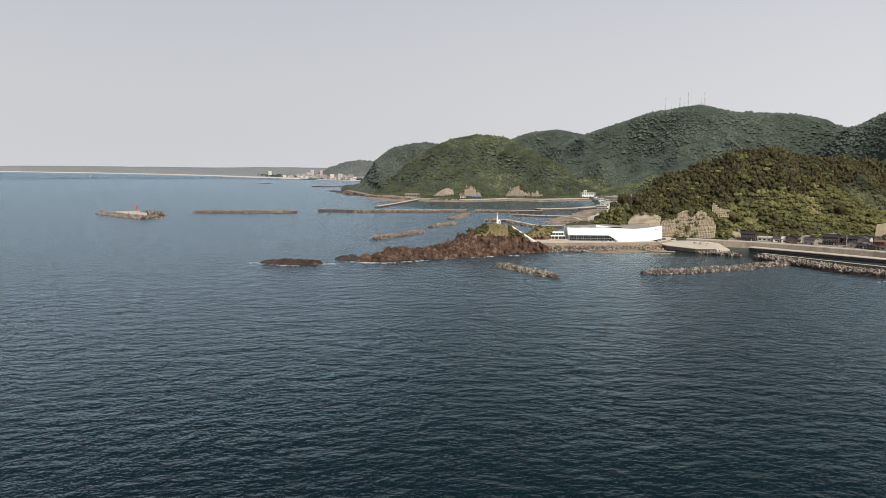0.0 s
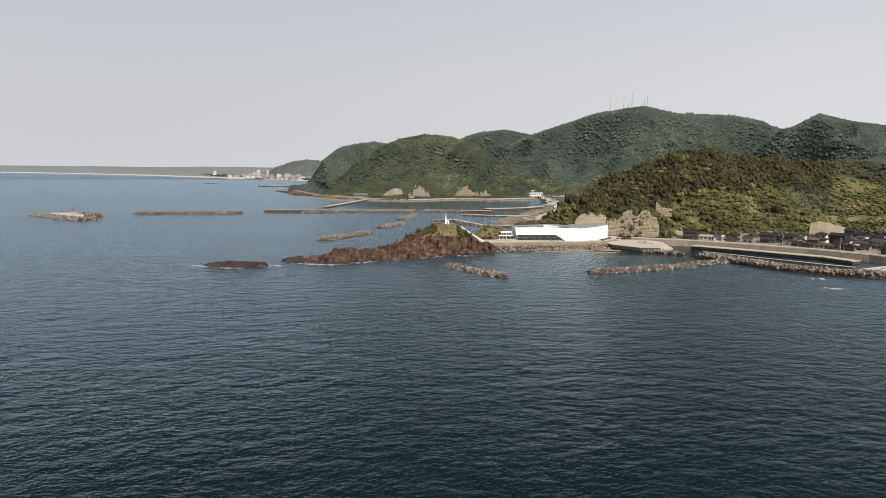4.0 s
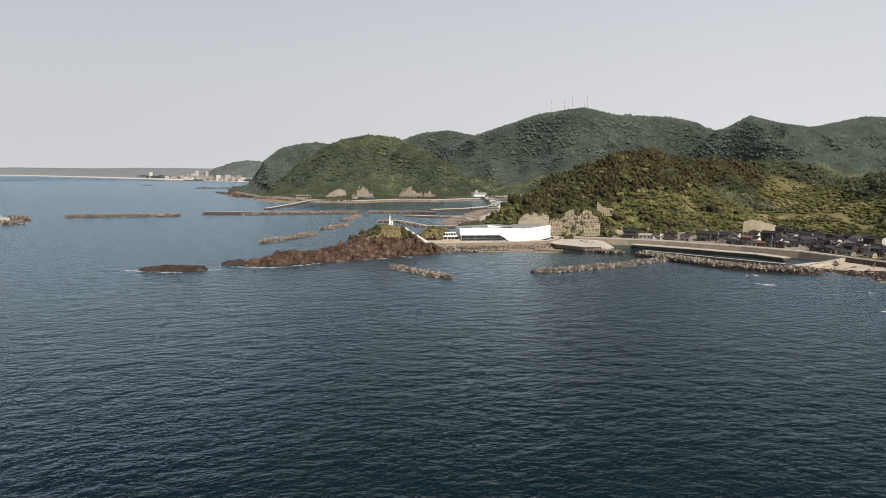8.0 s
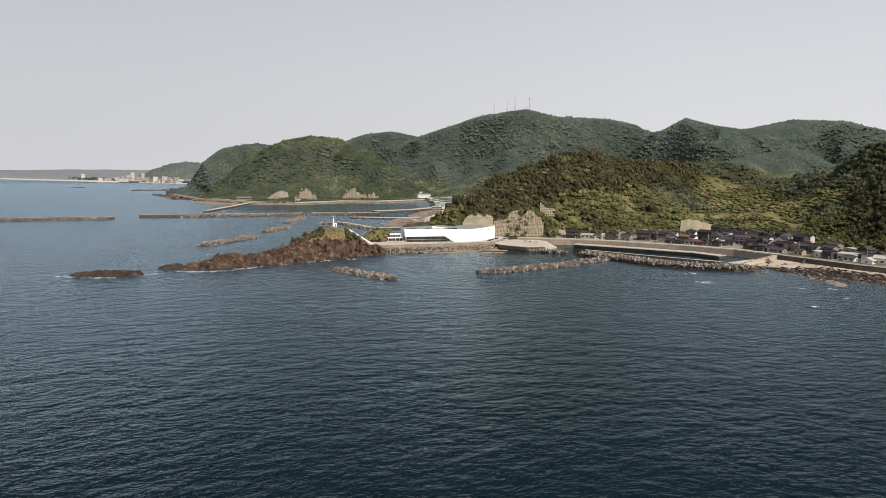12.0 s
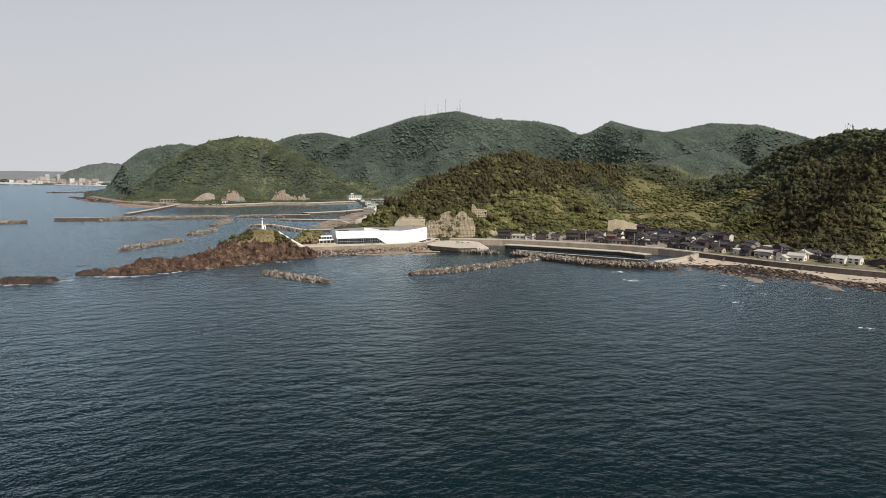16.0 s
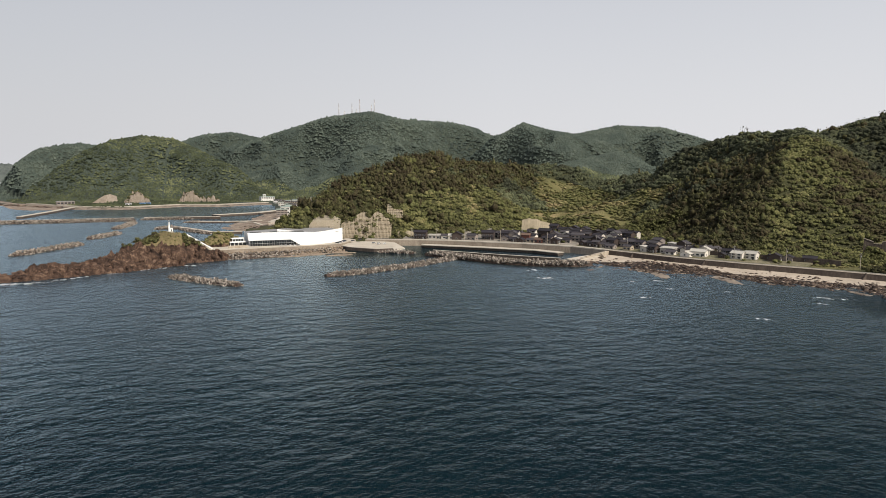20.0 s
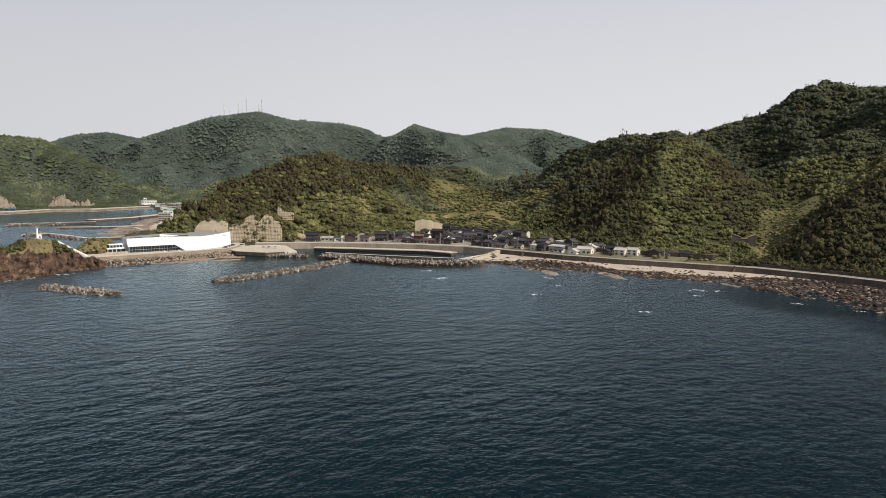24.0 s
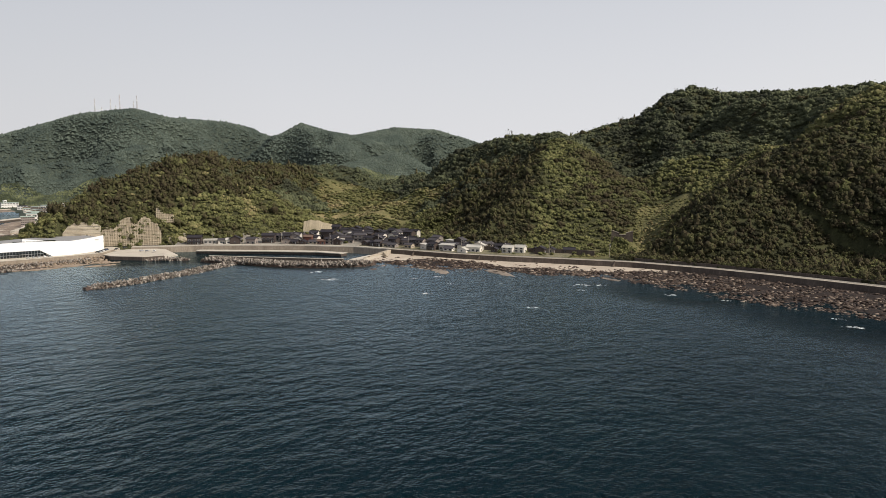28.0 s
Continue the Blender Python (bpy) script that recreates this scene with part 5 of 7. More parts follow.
# ---- the white building on the quay ----
def museum():
    top = thing("seaside_building", pose(0, 0, 5.6), "large white angular building with a sloped glass recess", "building")
    F0, F1, F2, B2, B1, B0 = Vector((122, 678)), Vector((182, 676)), Vector((218, 702)), Vector((214, 738)), Vector((170, 745)), Vector((124, 722))
    Z = 12.5
    u = (F1 - F0).normalized()
    n = Vector((u.y, -u.x))
    # front slab with the recess cut out below a sloping edge
    L = (F1 - F0).length
    prof = [(-1.6, 5.6), (37.5, 5.6), (46.5, 0), (L, 0), (L, Z - 0.7), (0.55 * L, Z + 0.3), (-2.6, Z)]
    bm = bmesh.new()
    fr = [bm.verts.new((F0.x + u.x * s, F0.y + u.y * s, z)) for s, z in prof]
    bk = [bm.verts.new((F0.x + u.x * s - n.x * 4.5, F0.y + u.y * s - n.y * 4.5, z)) for s, z in prof]
    bm.faces.new(fr), bm.faces.new(list(reversed(bk)))
    for i in range(len(prof)):
        j = (i + 1) % len(prof)
        bm.faces.new((fr[j], fr[i], bk[i], bk[j]))
    bmesh.ops.recalc_face_normals(bm, faces=bm.faces)
    part("front_wall", bm, M["white"], top)
    # curved wing towards the landing
    bm = bmesh.new()
    arc = []
    for i in range(9):
        t = i / 8
        c = F1 + (F2 - F1) * t + Vector((0.55, -0.84)) * 2.2 * math.sin(math.pi * t)
        arc.append(c)
    ins = [c + Vector((-0.5, 0.85)) * 1.2 for c in arc]
    hgt = [Z - 0.7 + 1.4 * (i / 8) for i in range(9)]
    rows = [[bm.verts.new((p.x, p.y, z)) for p, z in ((a, 0), (a, h), (b, h), (b, 0))] for a, b, h in zip(arc, ins, hgt)]
    for a, b in zip(rows, rows[1:]):
        for j in range(4):
            bm.faces.new((a[j], a[(j + 1) % 4], b[(j + 1) % 4], b[j]))
    bm.faces.new(rows[0]), bm.faces.new(list(reversed(rows[-1])))
    bmesh.ops.recalc_face_normals(bm, faces=bm.faces)
    part("curved_wall", bm, M["white"], top)
    bm = bmesh.new()
    prism(bm, [(p.x, p.y) for p in [F0 - n * 4.6 + u * 0.3, F1 - n * 4.6, F2 + Vector((-1.5, 1.2)), B2, B1, B0]], 0, Z - 1.6)
    part("body", bm, M["white"], top)
    bm = bmesh.new()
    prism(bm, [(p.x, p.y) for p in [F0 - n * 4.7 + u * 0.4, F1 - n * 4.8, F2 + Vector((-1.8, 1.8)), B2 + Vector((-0.5, -0.5)), B1 + Vector((0, -0.5)), B0 + Vector((0.5, -0.5))]], Z - 1.55, Z - 1.3)
    part("roof", bm, M["rooftop"], top, "grey flat roof")
    # roof strips and skylight
    for s, w in ((0.12, 10), (0.42, 9), (0.62, 12), (0.8, 9)):
        p = F0 + (F1 - F0) * s - n * 16
        bm = bmesh.new()
        box(bm, -w / 2, w / 2, -3, 3, Z - 1.3, Z - 0.3)
        bmesh.ops.transform(bm, matrix=Matrix.Translation((p.x, p.y, 0)) @ Matrix.Rotation(math.atan2(u.y, u.x), 4, "Z"), verts=bm.verts[:])
        part("roof_light", bm, M["glass"], top, "dark roof light")
    bm = bmesh.new()
    prism(bm, [(-9, -1.5), (9, -1.5), (9, 1.5), (-9, 1.5)], Z - 1.4, lambda x, y: Z + (1.6 if x < 0 else -0.6))
    p = F0 + (F1 - F0) * 0.62 - n * 20
    bmesh.ops.transform(bm, matrix=Matrix.Translation((p.x, p.y, 0)) @ Matrix.Rotation(math.atan2(u.y, u.x), 4, "Z"), verts=bm.verts[:])
    part("roof_fin", bm, M["white"], top, "white sloping roof fin")
    # glazing inside the recess
    for i in range(19):
        s = 0.2 + i * 2.25
        bm = bmesh.new()
        zt = min(5.5, 0.2 + (46.0 - s) * 0.6)
        if zt < 0.9:
            continue
        for s0, s1, dep, m, nm in ((s + 0.1, s + 2.15, 3.6, "glass", "window_pane"), (s - 0.05, s + 0.05, 3.5, "iron", "mullion")):
            bm = bmesh.new()
            pts = [(F0.x + u.x * q - n.x * dd, F0.y + u.y * q - n.y * dd) for q, dd in ((s0, dep), (s1, dep), (s1, dep + 0.25), (s0, dep + 0.25))]
            prism(bm, pts, 0.1, zt)
            part(nm, bm, M[m], top)
    bm = bmesh.new()
    pts = [(F0.x + u.x * q - n.x * dd, F0.y + u.y * q - n.y * dd) for q, dd in ((-1, 2.9), (40.5, 2.9), (40.5, 3.3), (-1, 3.3))]
    prism(bm, pts, 2.4, 2.55)
    part("floor_band", bm, M["white"], top, "white floor band across the glass")
    # plain bar where the sign stands on the curved wall
    bm = bmesh.new()
    box(bm, -2.6, 2.6, -0.05, 0.05, 10.2, 10.7, Matrix.Translation((209.5, 693.2, 0)) @ Matrix.Rotation(radians(36), 4, "Z"))
    part("sign_bar", bm, M["iron"], top, "thin grey sign lettering as a bar")


museum()

bm = bmesh.new()
prism(bm, [(86, 662), (160, 666), (206, 674), (234, 708), (230, 760), (120, 752), (90, 732), (77, 690)], 3, 5.62)
tagged(part("forecourt", bm, M["pave"]), "pale paved forecourt on the quay", "pavement", kind="structure")


def planter(x, y, w, turn):
    top = thing("planter_wall", pose(x, y, 5.62, 0, 0, turn), "low concrete planter wall on the quay", "wall")
    for i in range(int(w / 3)):
        bm = bmesh.new()
        box(bm, i * 3 + 0.04, i * 3 + 2.96, -0.4, 0.4, 0, 2.4)
        part("panel", bm, M["concrete"], top)


planter(101, 672, 18, 2)


def pavilion(x, y, turn):
    top = thing("pavilion", pose(x, y, 5.62, 0, 0, turn), "small white terraced pavilion with glazed front", "building")
    for z, w, d in ((0, 15, 10), (3.4, 11, 8)):
        bm = bmesh.new()
        box(bm, -w / 2 + 0.4, w / 2 - 0.4, -d / 2 + 0.4, d / 2 - 0.4, z, z + 3.0)
        part("glazed_storey", bm, M["glass"], top, "dark glazed storey")
        bm = bmesh.new()
        box(bm, -w / 2, w / 2, -d / 2, d / 2, z + 3.0, z + 3.4)
        part("slab", bm, M["white"], top)
        for k in range(5):
            bm = bmesh.new()
            q = -w / 2 + 0.3 + k * (w - 0.6) / 4
            box(bm, q - 0.15, q + 0.15, -d / 2 + 0.05, -d / 2 + 0.35, z, z + 3.0)
            part("column", bm, M["white"], top)
        bm = bmesh.new()
        box(bm, -w / 2, w / 2, -d / 2, -d / 2 + 0.1, z + 3.4, z + 4.3)
        part("parapet", bm, M["white"], top)


pavilion(113, 697, 4)


# ---- parked cars ----
CARPAINT = [mat("car_paint_" + n, [c, c], 1, 0.3, spec=0.6) for n, c in (("white", (0.7, 0.7, 0.7)), ("dark", (0.03, 0.03, 0.035)), ("silver", (0.4, 0.41, 0.43)), ("blue", (0.04, 0.08, 0.18)), ("red", (0.3, 0.03, 0.03)))]
M["tyre"] = mat("black_rubber", [(0.015, 0.015, 0.015), (0.03, 0.03, 0.03)], 4, 0.9)
CARNAMES = ("white", "black", "silver", "dark blue", "red")


def car(x, y, z, turn, paint):
    top = thing("car", pose(x, y, z, 0, 0, turn), CARNAMES[paint] + " parked car on concrete paving", "car", "parked cars")
    bm = bmesh.new()
    side = [(-2.15, 0.35), (2.15, 0.35), (2.2, 0.75), (1.5, 0.9), (-1.9, 0.95), (-2.2, 0.8)]
    lo = [bm.verts.new((a, -0.82, b)) for a, b in side]
    hi = [bm.verts.new((a, 0.82, b)) for a, b in side]
    bm.faces.new(lo), bm.faces.new(list(reversed(hi)))
    for i in range(6):
        bm.faces.new((lo[(i + 1) % 6], lo[i], hi[i], hi[(i + 1) % 6]))
    bmesh.ops.recalc_face_normals(bm, faces=bm.faces)
    part("body", bm, CARPAINT[paint], top)
    bm = bmesh.new()
    vs = box(bm, -1.8, 0.9, -0.76, 0.76, 0.92, 1.42)
    for v in vs[4:]:
        v.co.x = v.co.x * 0.75 - 0.1
        v.co.y *= 0.85
    part("windows", bm, M["glass"], top, "dark car windows")
    bm = bmesh.new()
    box(bm, -1.42, 0.55, -0.64, 0.64, 1.425, 1.47)
    part("roof", bm, CARPAINT[paint], top)
    for a in (-1.35, 1.35):
        for b in (-0.78, 0.78):
            bm = bmesh.new()
            bmesh.ops.create_cone(bm, cap_ends=True, segments=10, radius1=0.33, radius2=0.33, depth=0.2, matrix=Matrix.Translation((a, b, 0.33)) @ Matrix.Rotation(radians(90), 4, "X"))
            part("wheel", bm, M["tyre"], top)


for i in range(7):
    car(205 + i * 2.2, 678.5 + i * 3.0, 5.64, 128, (1, 2, 1, 0, 1, 3, 1)[i])
for i in range(5):
    car(149 + i * 4.1, 671 + 0.1 * i, 5.64, 86, (0, 2, 0, 0, 2)[i])
car(226, 693, 5.64, 40, 1)
car(236, 700, 5.64, 20, 1)
for x, y, t, c in ((246, 672, 30, 2), (251, 668, 50, 0), (243, 678, 10, 2)):
    car(x, y, 4.05, t, c)


# ---- village ----
def tone(name, c, rough=0.85, scale=0.6):
    return mat(name, [tuple(v * 0.72 for v in c), c, tuple(min(0.85, v * 1.2) for v in c)], scale, rough, 0.02, 4.0, 7, per="object", amount=0.4)


WALLS = {"dark": tone("dark_boarding", (0.062, 0.047, 0.042)), "white": tone("pale_plaster", (0.62, 0.58, 0.52)), "grey": tone("grey_siding", (0.25, 0.215, 0.195)),
         "beige": tone("beige_siding", (0.38, 0.32, 0.24)), "red": tone("rust_siding", (0.17, 0.07, 0.055)), "barn": tone("tan_boarding", (0.25, 0.19, 0.13)), "shed": tone("galvanised_sheet", (0.45, 0.42, 0.38))}
ROOFS = [tone("black_glazed_tiles", (0.025, 0.022, 0.027), 0.7, 1.5), tone("grey_roof_tiles", (0.055, 0.05, 0.055), 0.75, 1.5), tone("brown_roof_sheet", (0.13, 0.085, 0.065), 0.7, 1.5), tone("pale_roof_sheet", (0.42, 0.4, 0.36), 0.6, 1.5)]
M["frame"] = mat("window_frame", [(0.3, 0.3, 0.3), (0.42, 0.42, 0.42)], 2, 0.5)
PANE = bpy.data.meshes.new("window_pane")
_b = bmesh.new()
box(_b, -0.5, 0.5, -0.06, 0.02, -0.5, 0.5)
_b.to_mesh(PANE), _b.free()
PANE.materials.append(M["glass"])
FRAME = bpy.data.meshes.new("window_frame")
_b = bmesh.new()
for q in ((-0.56, -0.5, -0.56, 0.56), (0.5, 0.56, -0.56, 0.56), (-0.5, 0.5, 0.5, 0.56), (-0.5, 0.5, -0.56, -0.5)):
    box(_b, q[0], q[1], -0.1, 0.02, q[2], q[3])
_b.to_mesh(FRAME), _b.free()
FRAME.materials.append(M["frame"])
LABELS = {"dark": "dark timber house with a black tiled gable roof", "white": "pale plastered house with a dark gable roof", "grey": "grey sided house with a tiled gable roof",
          "beige": "low beige house with a grey roof", "red": "rust-red house with a sheet metal roof", "barn": "wide tan boarded barn with a brown roof", "shed": "low open shed with a pale sheet roof"}
hrng = random.Random(5)
WALL_LINE = [Vector(p) for p in (SOUTH[3:] + VILLAGE[1:])]


def sea_turn(x, y):
    """Turn of a house whose front faces the nearest stretch of sea wall."""
    best = None
    for a, b in zip(WALL_LINE, WALL_LINE[1:]):
        d = b - a
        u = max(0, min(1, (Vector((x, y)) - a).dot(d) / d.length_squared))
        dist = (Vector((x, y)) - a - d * u).length
        if best is None or dist < best[0]:
            best = (dist, math.degrees(math.atan2(d.y, d.x)))
    return best[1] + 180


def shore_shift(x, y):
    """The western half of the village stands closer to the water than its eastern half."""
    k = float(np.interp(math.degrees(math.atan2(x, y)), [29, 34.5], [0.967, 1.0]))
    return x * k, y * k


PLOTS = []


def house(kind, x, y, w, d, h, back=False):
    far = math.hypot(x, y)
    x, y = shore_shift(x, y)
    if math.hypot(x, y) < far - 8:
        w, d, h = w * 0.84, d * 0.9, h * 0.8
    else:
        w, d, h = w * 0.88, d * 0.88, h * 0.9
    PLOTS.append((x, y))
    style, storeys = kind.rstrip("12"), 2 if kind.endswith("2") else 1
    z = float(ground_height(np.array([x]), np.array([y]))[0])
    away = min((Vector((x, y)) - a - (b - a) * max(0, min(1, (Vector((x, y)) - a).dot(b - a) / (b - a).length_squared))).length for a, b in zip(WALL_LINE, WALL_LINE[1:]))
    z = max(z, 6.3 + max(0.0, away - 9) * float(np.interp(y, [440, 530], [0.042, 0.08]))) - 0.1
    turn = sea_turn(x, y) + hrng.uniform(-9, 9)
    if hrng.random() < 0.35 and w < 12:
        turn += 90
        w, d = d, w
    top = thing("shed" if style == "shed" else "barn" if style == "barn" else "house", pose(x, y, z, 0, 0, turn), LABELS[style], "shed" if style in ("shed", "barn") else "house", "houses of the fishing village")
    rise = d * 0.23 if style != "shed" else 0.7
    eave = max(2.3, h - rise)
    bm = bmesh.new()
    if style == "shed":
        ends = [(-d / 2, -1), (d / 2, -1), (d / 2, eave + rise), (-d / 2, eave)]
    else:
        ends = [(-d / 2, -1), (d / 2, -1), (d / 2, eave), (0, eave + rise), (-d / 2, eave)]
    a = [bm.verts.new((-w / 2, q, k)) for q, k in ends]
    b = [bm.verts.new((w / 2, q, k)) for q, k in ends]
    bm.faces.new(list(reversed(a))), bm.faces.new(b)
    for i in range(len(ends)):
        j = (i + 1) % len(ends)
        bm.faces.new((a[i], a[j], b[j], b[i]))
    bmesh.ops.recalc_face_normals(bm, faces=bm.faces)
    part("wall", bm, WALLS[style], top)
    roof = {"shed": 3, "barn": 2, "red": 2, "beige": 1, "grey": hrng.choice((1, 0)), "white": hrng.choice((0, 1, 0, 3))}.get(style, hrng.choice((0, 0, 1)))
    o = 0.7
    slopes = ((-d / 2 - o, 0, -1), (0, d / 2 + o, 1)) if style != "shed" else ((-d / 2 - o, d / 2 + o, -1),)
    for q0, q1, s in slopes:
        bm = bmesh.new()
        k = rise / (d / 2) if style != "shed" else rise / d
        zz = (lambda q: eave + rise - abs(q) * k) if style != "shed" else (lambda q: eave + (q + d / 2) * k)
        pts = [(q0, zz(q0) + 0.02), (q1, zz(q1) + 0.02), (q1, zz(q1) + 0.3), (q0, zz(q0) + 0.3)]
        a = [bm.verts.new((-w / 2 - o, q, e)) for q, e in pts]
        b = [bm.verts.new((w / 2 + o, q, e)) for q, e in pts]
        bm.faces.new(list(reversed(a))), bm.faces.new(b)
        for i in range(4):
            j = (i + 1) % 4
            bm.faces.new((a[i], a[j], b[j], b[i]))
        bmesh.ops.recalc_face_normals(bm, faces=bm.faces)
        part("roof_slope", bm, ROOFS[roof], top)
    if style not in ("shed",):
        bm = bmesh.new()
        box(bm, -w / 2 - o, w / 2 + o, -0.25, 0.25, eave + rise + 0.2, eave + rise + 0.5)
        part("roof_ridge", bm, ROOFS[roof], top)
    if storeys == 2 and eave > 4.6:
        bm = bmesh.new()
        vs = box(bm, -w / 2 - 0.2, w / 2 + 0.2, -d / 2 - 1.2, -d / 2 + 0.0, 2.75, 2.9)
        for v in vs:
            if v.co.y > -d / 2 - 0.5:
                v.co.z += 0.5
        part("porch_roof", bm, ROOFS[roof], top)
    n = max(1, int(w / 3.6))
    for level in range(storeys):
        zc = 1.45 if level == 0 else min(eave - 0.9, 4.3)
        if level == 1 and eave < 4.4:
            continue
        for i in range(n):
            q = -w / 2 + (i + 0.5) * w / n
            win = new("window", FRAME)
            win.parent = top
            win.location, win.scale = (q, -d / 2 - 0.005, zc), (min(2.2, w / n * 0.6), 1, 1.3 if level == 0 else 1.1)
            pane = new("window_pane", PANE)
            pane.parent = win
        if not back and level == 0:
            for s in (-1, 1):
                win = new("window", FRAME)
                win.parent = top
                win.matrix_basis = Matrix.Translation((s * (w / 2 + 0.005), 0, zc)) @ Matrix.Rotation(radians(90 * s), 4, "Z") @ Matrix.Diagonal((1.4, 1, 1.1, 1))
                pane = new("window_pane", PANE)
                pane.parent = win
    bm = bmesh.new()
    box(bm, w * 0.22, w * 0.22 + 1.1, -d / 2 - 0.07, -d / 2 + 0.02, 0, 2.05)
    part("door", bm, M["frame"] if style == "dark" else M["glass"], top)
    return top


house("dark2", 308, 710, 15.6, 8.5, 10.8)
house("shed", 322, 704, 14.5, 8.0, 4.8)
house("white1", 330, 696, 7.2, 7.0, 6.0)
house("white1", 335, 690, 6.0, 7.0, 6.6)
house("dark2", 340, 686, 11.9, 8.5, 9.6)
house("grey1", 352, 674, 11.8, 7.0, 7.7)
house("dark2", 368, 668, 14.8, 8.5, 11.3)
house("dark2", 381, 657, 11.8, 8.5, 9.5)
house("grey2", 388, 650, 8.3, 8.5, 9.5)
house("red1", 391, 629, 9.8, 7.0, 8.7)
house("white2", 397, 625, 8.1, 8.5, 7.5)
house("dark2", 409, 621, 15.0, 8.5, 11.0)
house("beige1", 412, 594, 13.5, 7.0, 6.2)
house("grey2", 423, 584, 13.5, 8.5, 9.0)
house("beige1", 425, 566, 12.2, 7.0, 6.6)
house("white2", 429, 556, 5.4, 8.5, 7.1)
house("dark2", 427, 536, 10.6, 8.5, 8.6)
house("grey1", 435, 528, 12.8, 7.0, 6.4)
house("dark2", 439, 518, 14.7, 8.5, 7.5)
house("dark1", 442, 500, 12.5, 7.0, 5.8)
house("shed", 438, 475, 14.0, 8.0, 5.6)
house("white2", 444, 462, 5.5, 8.5, 6.1)
house("white2", 446, 448, 14.3, 8.5, 6.5)
house("grey2", 465, 456, 9.1, 8.5, 6.7)
house("dark1", 455, 432, 5.9, 7.0, 4.5)
house("white2", 461, 421, 10.7, 8.5, 6.9)
house("white2", 468, 414, 10.2, 8.5, 6.9)
house("dark1", 477, 405, 5.8, 7.0, 4.5)
house("grey1", 484, 393, 8.2, 7.0, 5.0)
house("dark1", 492, 380, 10.6, 7.0, 5.0)
house("white2", 437, 537, 8.8, 8.4, 8.1, True)
house("dark1", 431, 549, 9.7, 8.7, 4.9, True)
house("dark2", 427, 559, 11.0, 7.9, 8.1, True)
house("grey2", 424, 570, 12.2, 7.7, 7.2, True)
house("grey1", 449, 545, 12.0, 9.0, 5.0, True)
house("white2", 445, 559, 9.4, 8.6, 8.5, True)
house("white2", 438, 571, 11.5, 8.9, 8.1, True)
house("dark2", 433, 584, 11.9, 8.8, 8.8, True)
house("dark2", 464, 557, 11.7, 7.6, 8.6, True)
house("white2", 459, 571, 10.5, 7.8, 8.6, True)
house("dark1", 451, 581, 10.8, 7.5, 5.3, True)
house("white2", 475, 562, 10.5, 7.9, 7.2, True)
house("grey2", 471, 573, 10.2, 8.9, 8.2, True)
house("dark2", 466, 586, 9.0, 9.0, 8.1, True)
house("grey1", 462, 597, 11.6, 8.0, 4.8, True)
house("grey2", 418, 594, 12.1, 7.7, 7.6, True)
house("grey2", 412, 608, 12.2, 8.7, 8.5, True)
house("dark2", 409, 619, 10.5, 8.4, 7.8, True)
house("grey1", 403, 633, 9.6, 7.9, 5.1, True)
house("dark1", 398, 643, 8.7, 8.0, 5.4, True)
house("grey1", 437, 590, 8.7, 7.7, 4.7, True)
house("dark2", 430, 599, 10.4, 7.5, 8.3, True)
house("grey2", 427, 611, 10.5, 8.0, 7.7, True)
house("white2", 412, 651, 10.0, 8.1, 7.7, True)
house("dark2", 445, 599, 9.3, 8.0, 7.4, True)
house("grey2", 440, 609, 8.5, 8.6, 8.5, True)
house("grey2", 439, 621, 9.2, 8.1, 8.2, True)
house("grey1", 431, 646, 10.7, 8.5, 4.6, True)
house("dark1", 461, 604, 8.7, 8.4, 5.4, True)
house("grey2", 456, 617, 10.2, 8.5, 7.9, True)
house("dark2", 451, 629, 9.4, 7.9, 8.1, True)
house("grey1", 445, 641, 10.2, 8.1, 5.5, True)
house("dark2", 442, 653, 10.0, 8.8, 8.5, True)
house("white2", 394, 655, 9.0, 8.5, 8.7, True)
house("white2", 388, 664, 11.1, 8.8, 8.5, True)
house("white2", 380, 672, 8.9, 8.0, 8.1, True)
house("grey1", 404, 667, 10.9, 7.5, 4.7, True)
house("grey1", 387, 687, 10.1, 8.3, 5.2, True)
house("white2", 458, 454, 12.0, 7.8, 7.2, True)
house("grey1", 455, 466, 11.9, 7.5, 4.7, True)
house("dark1", 451, 478, 11.8, 8.9, 5.2, True)
house("grey1", 447, 488, 8.9, 9.0, 5.2, True)
house("grey2", 444, 499, 11.4, 7.7, 8.4, True)
house("grey2", 438, 510, 8.7, 8.0, 8.1, True)
house("grey1", 473, 456, 8.8, 9.0, 5.2, True)
house("dark1", 468, 470, 11.0, 8.6, 5.0, True)
house("dark2", 463, 483, 10.9, 8.9, 8.1, True)
house("grey2", 457, 508, 10.0, 7.9, 8.7, True)
house("grey1", 449, 521, 11.5, 7.7, 5.3, True)


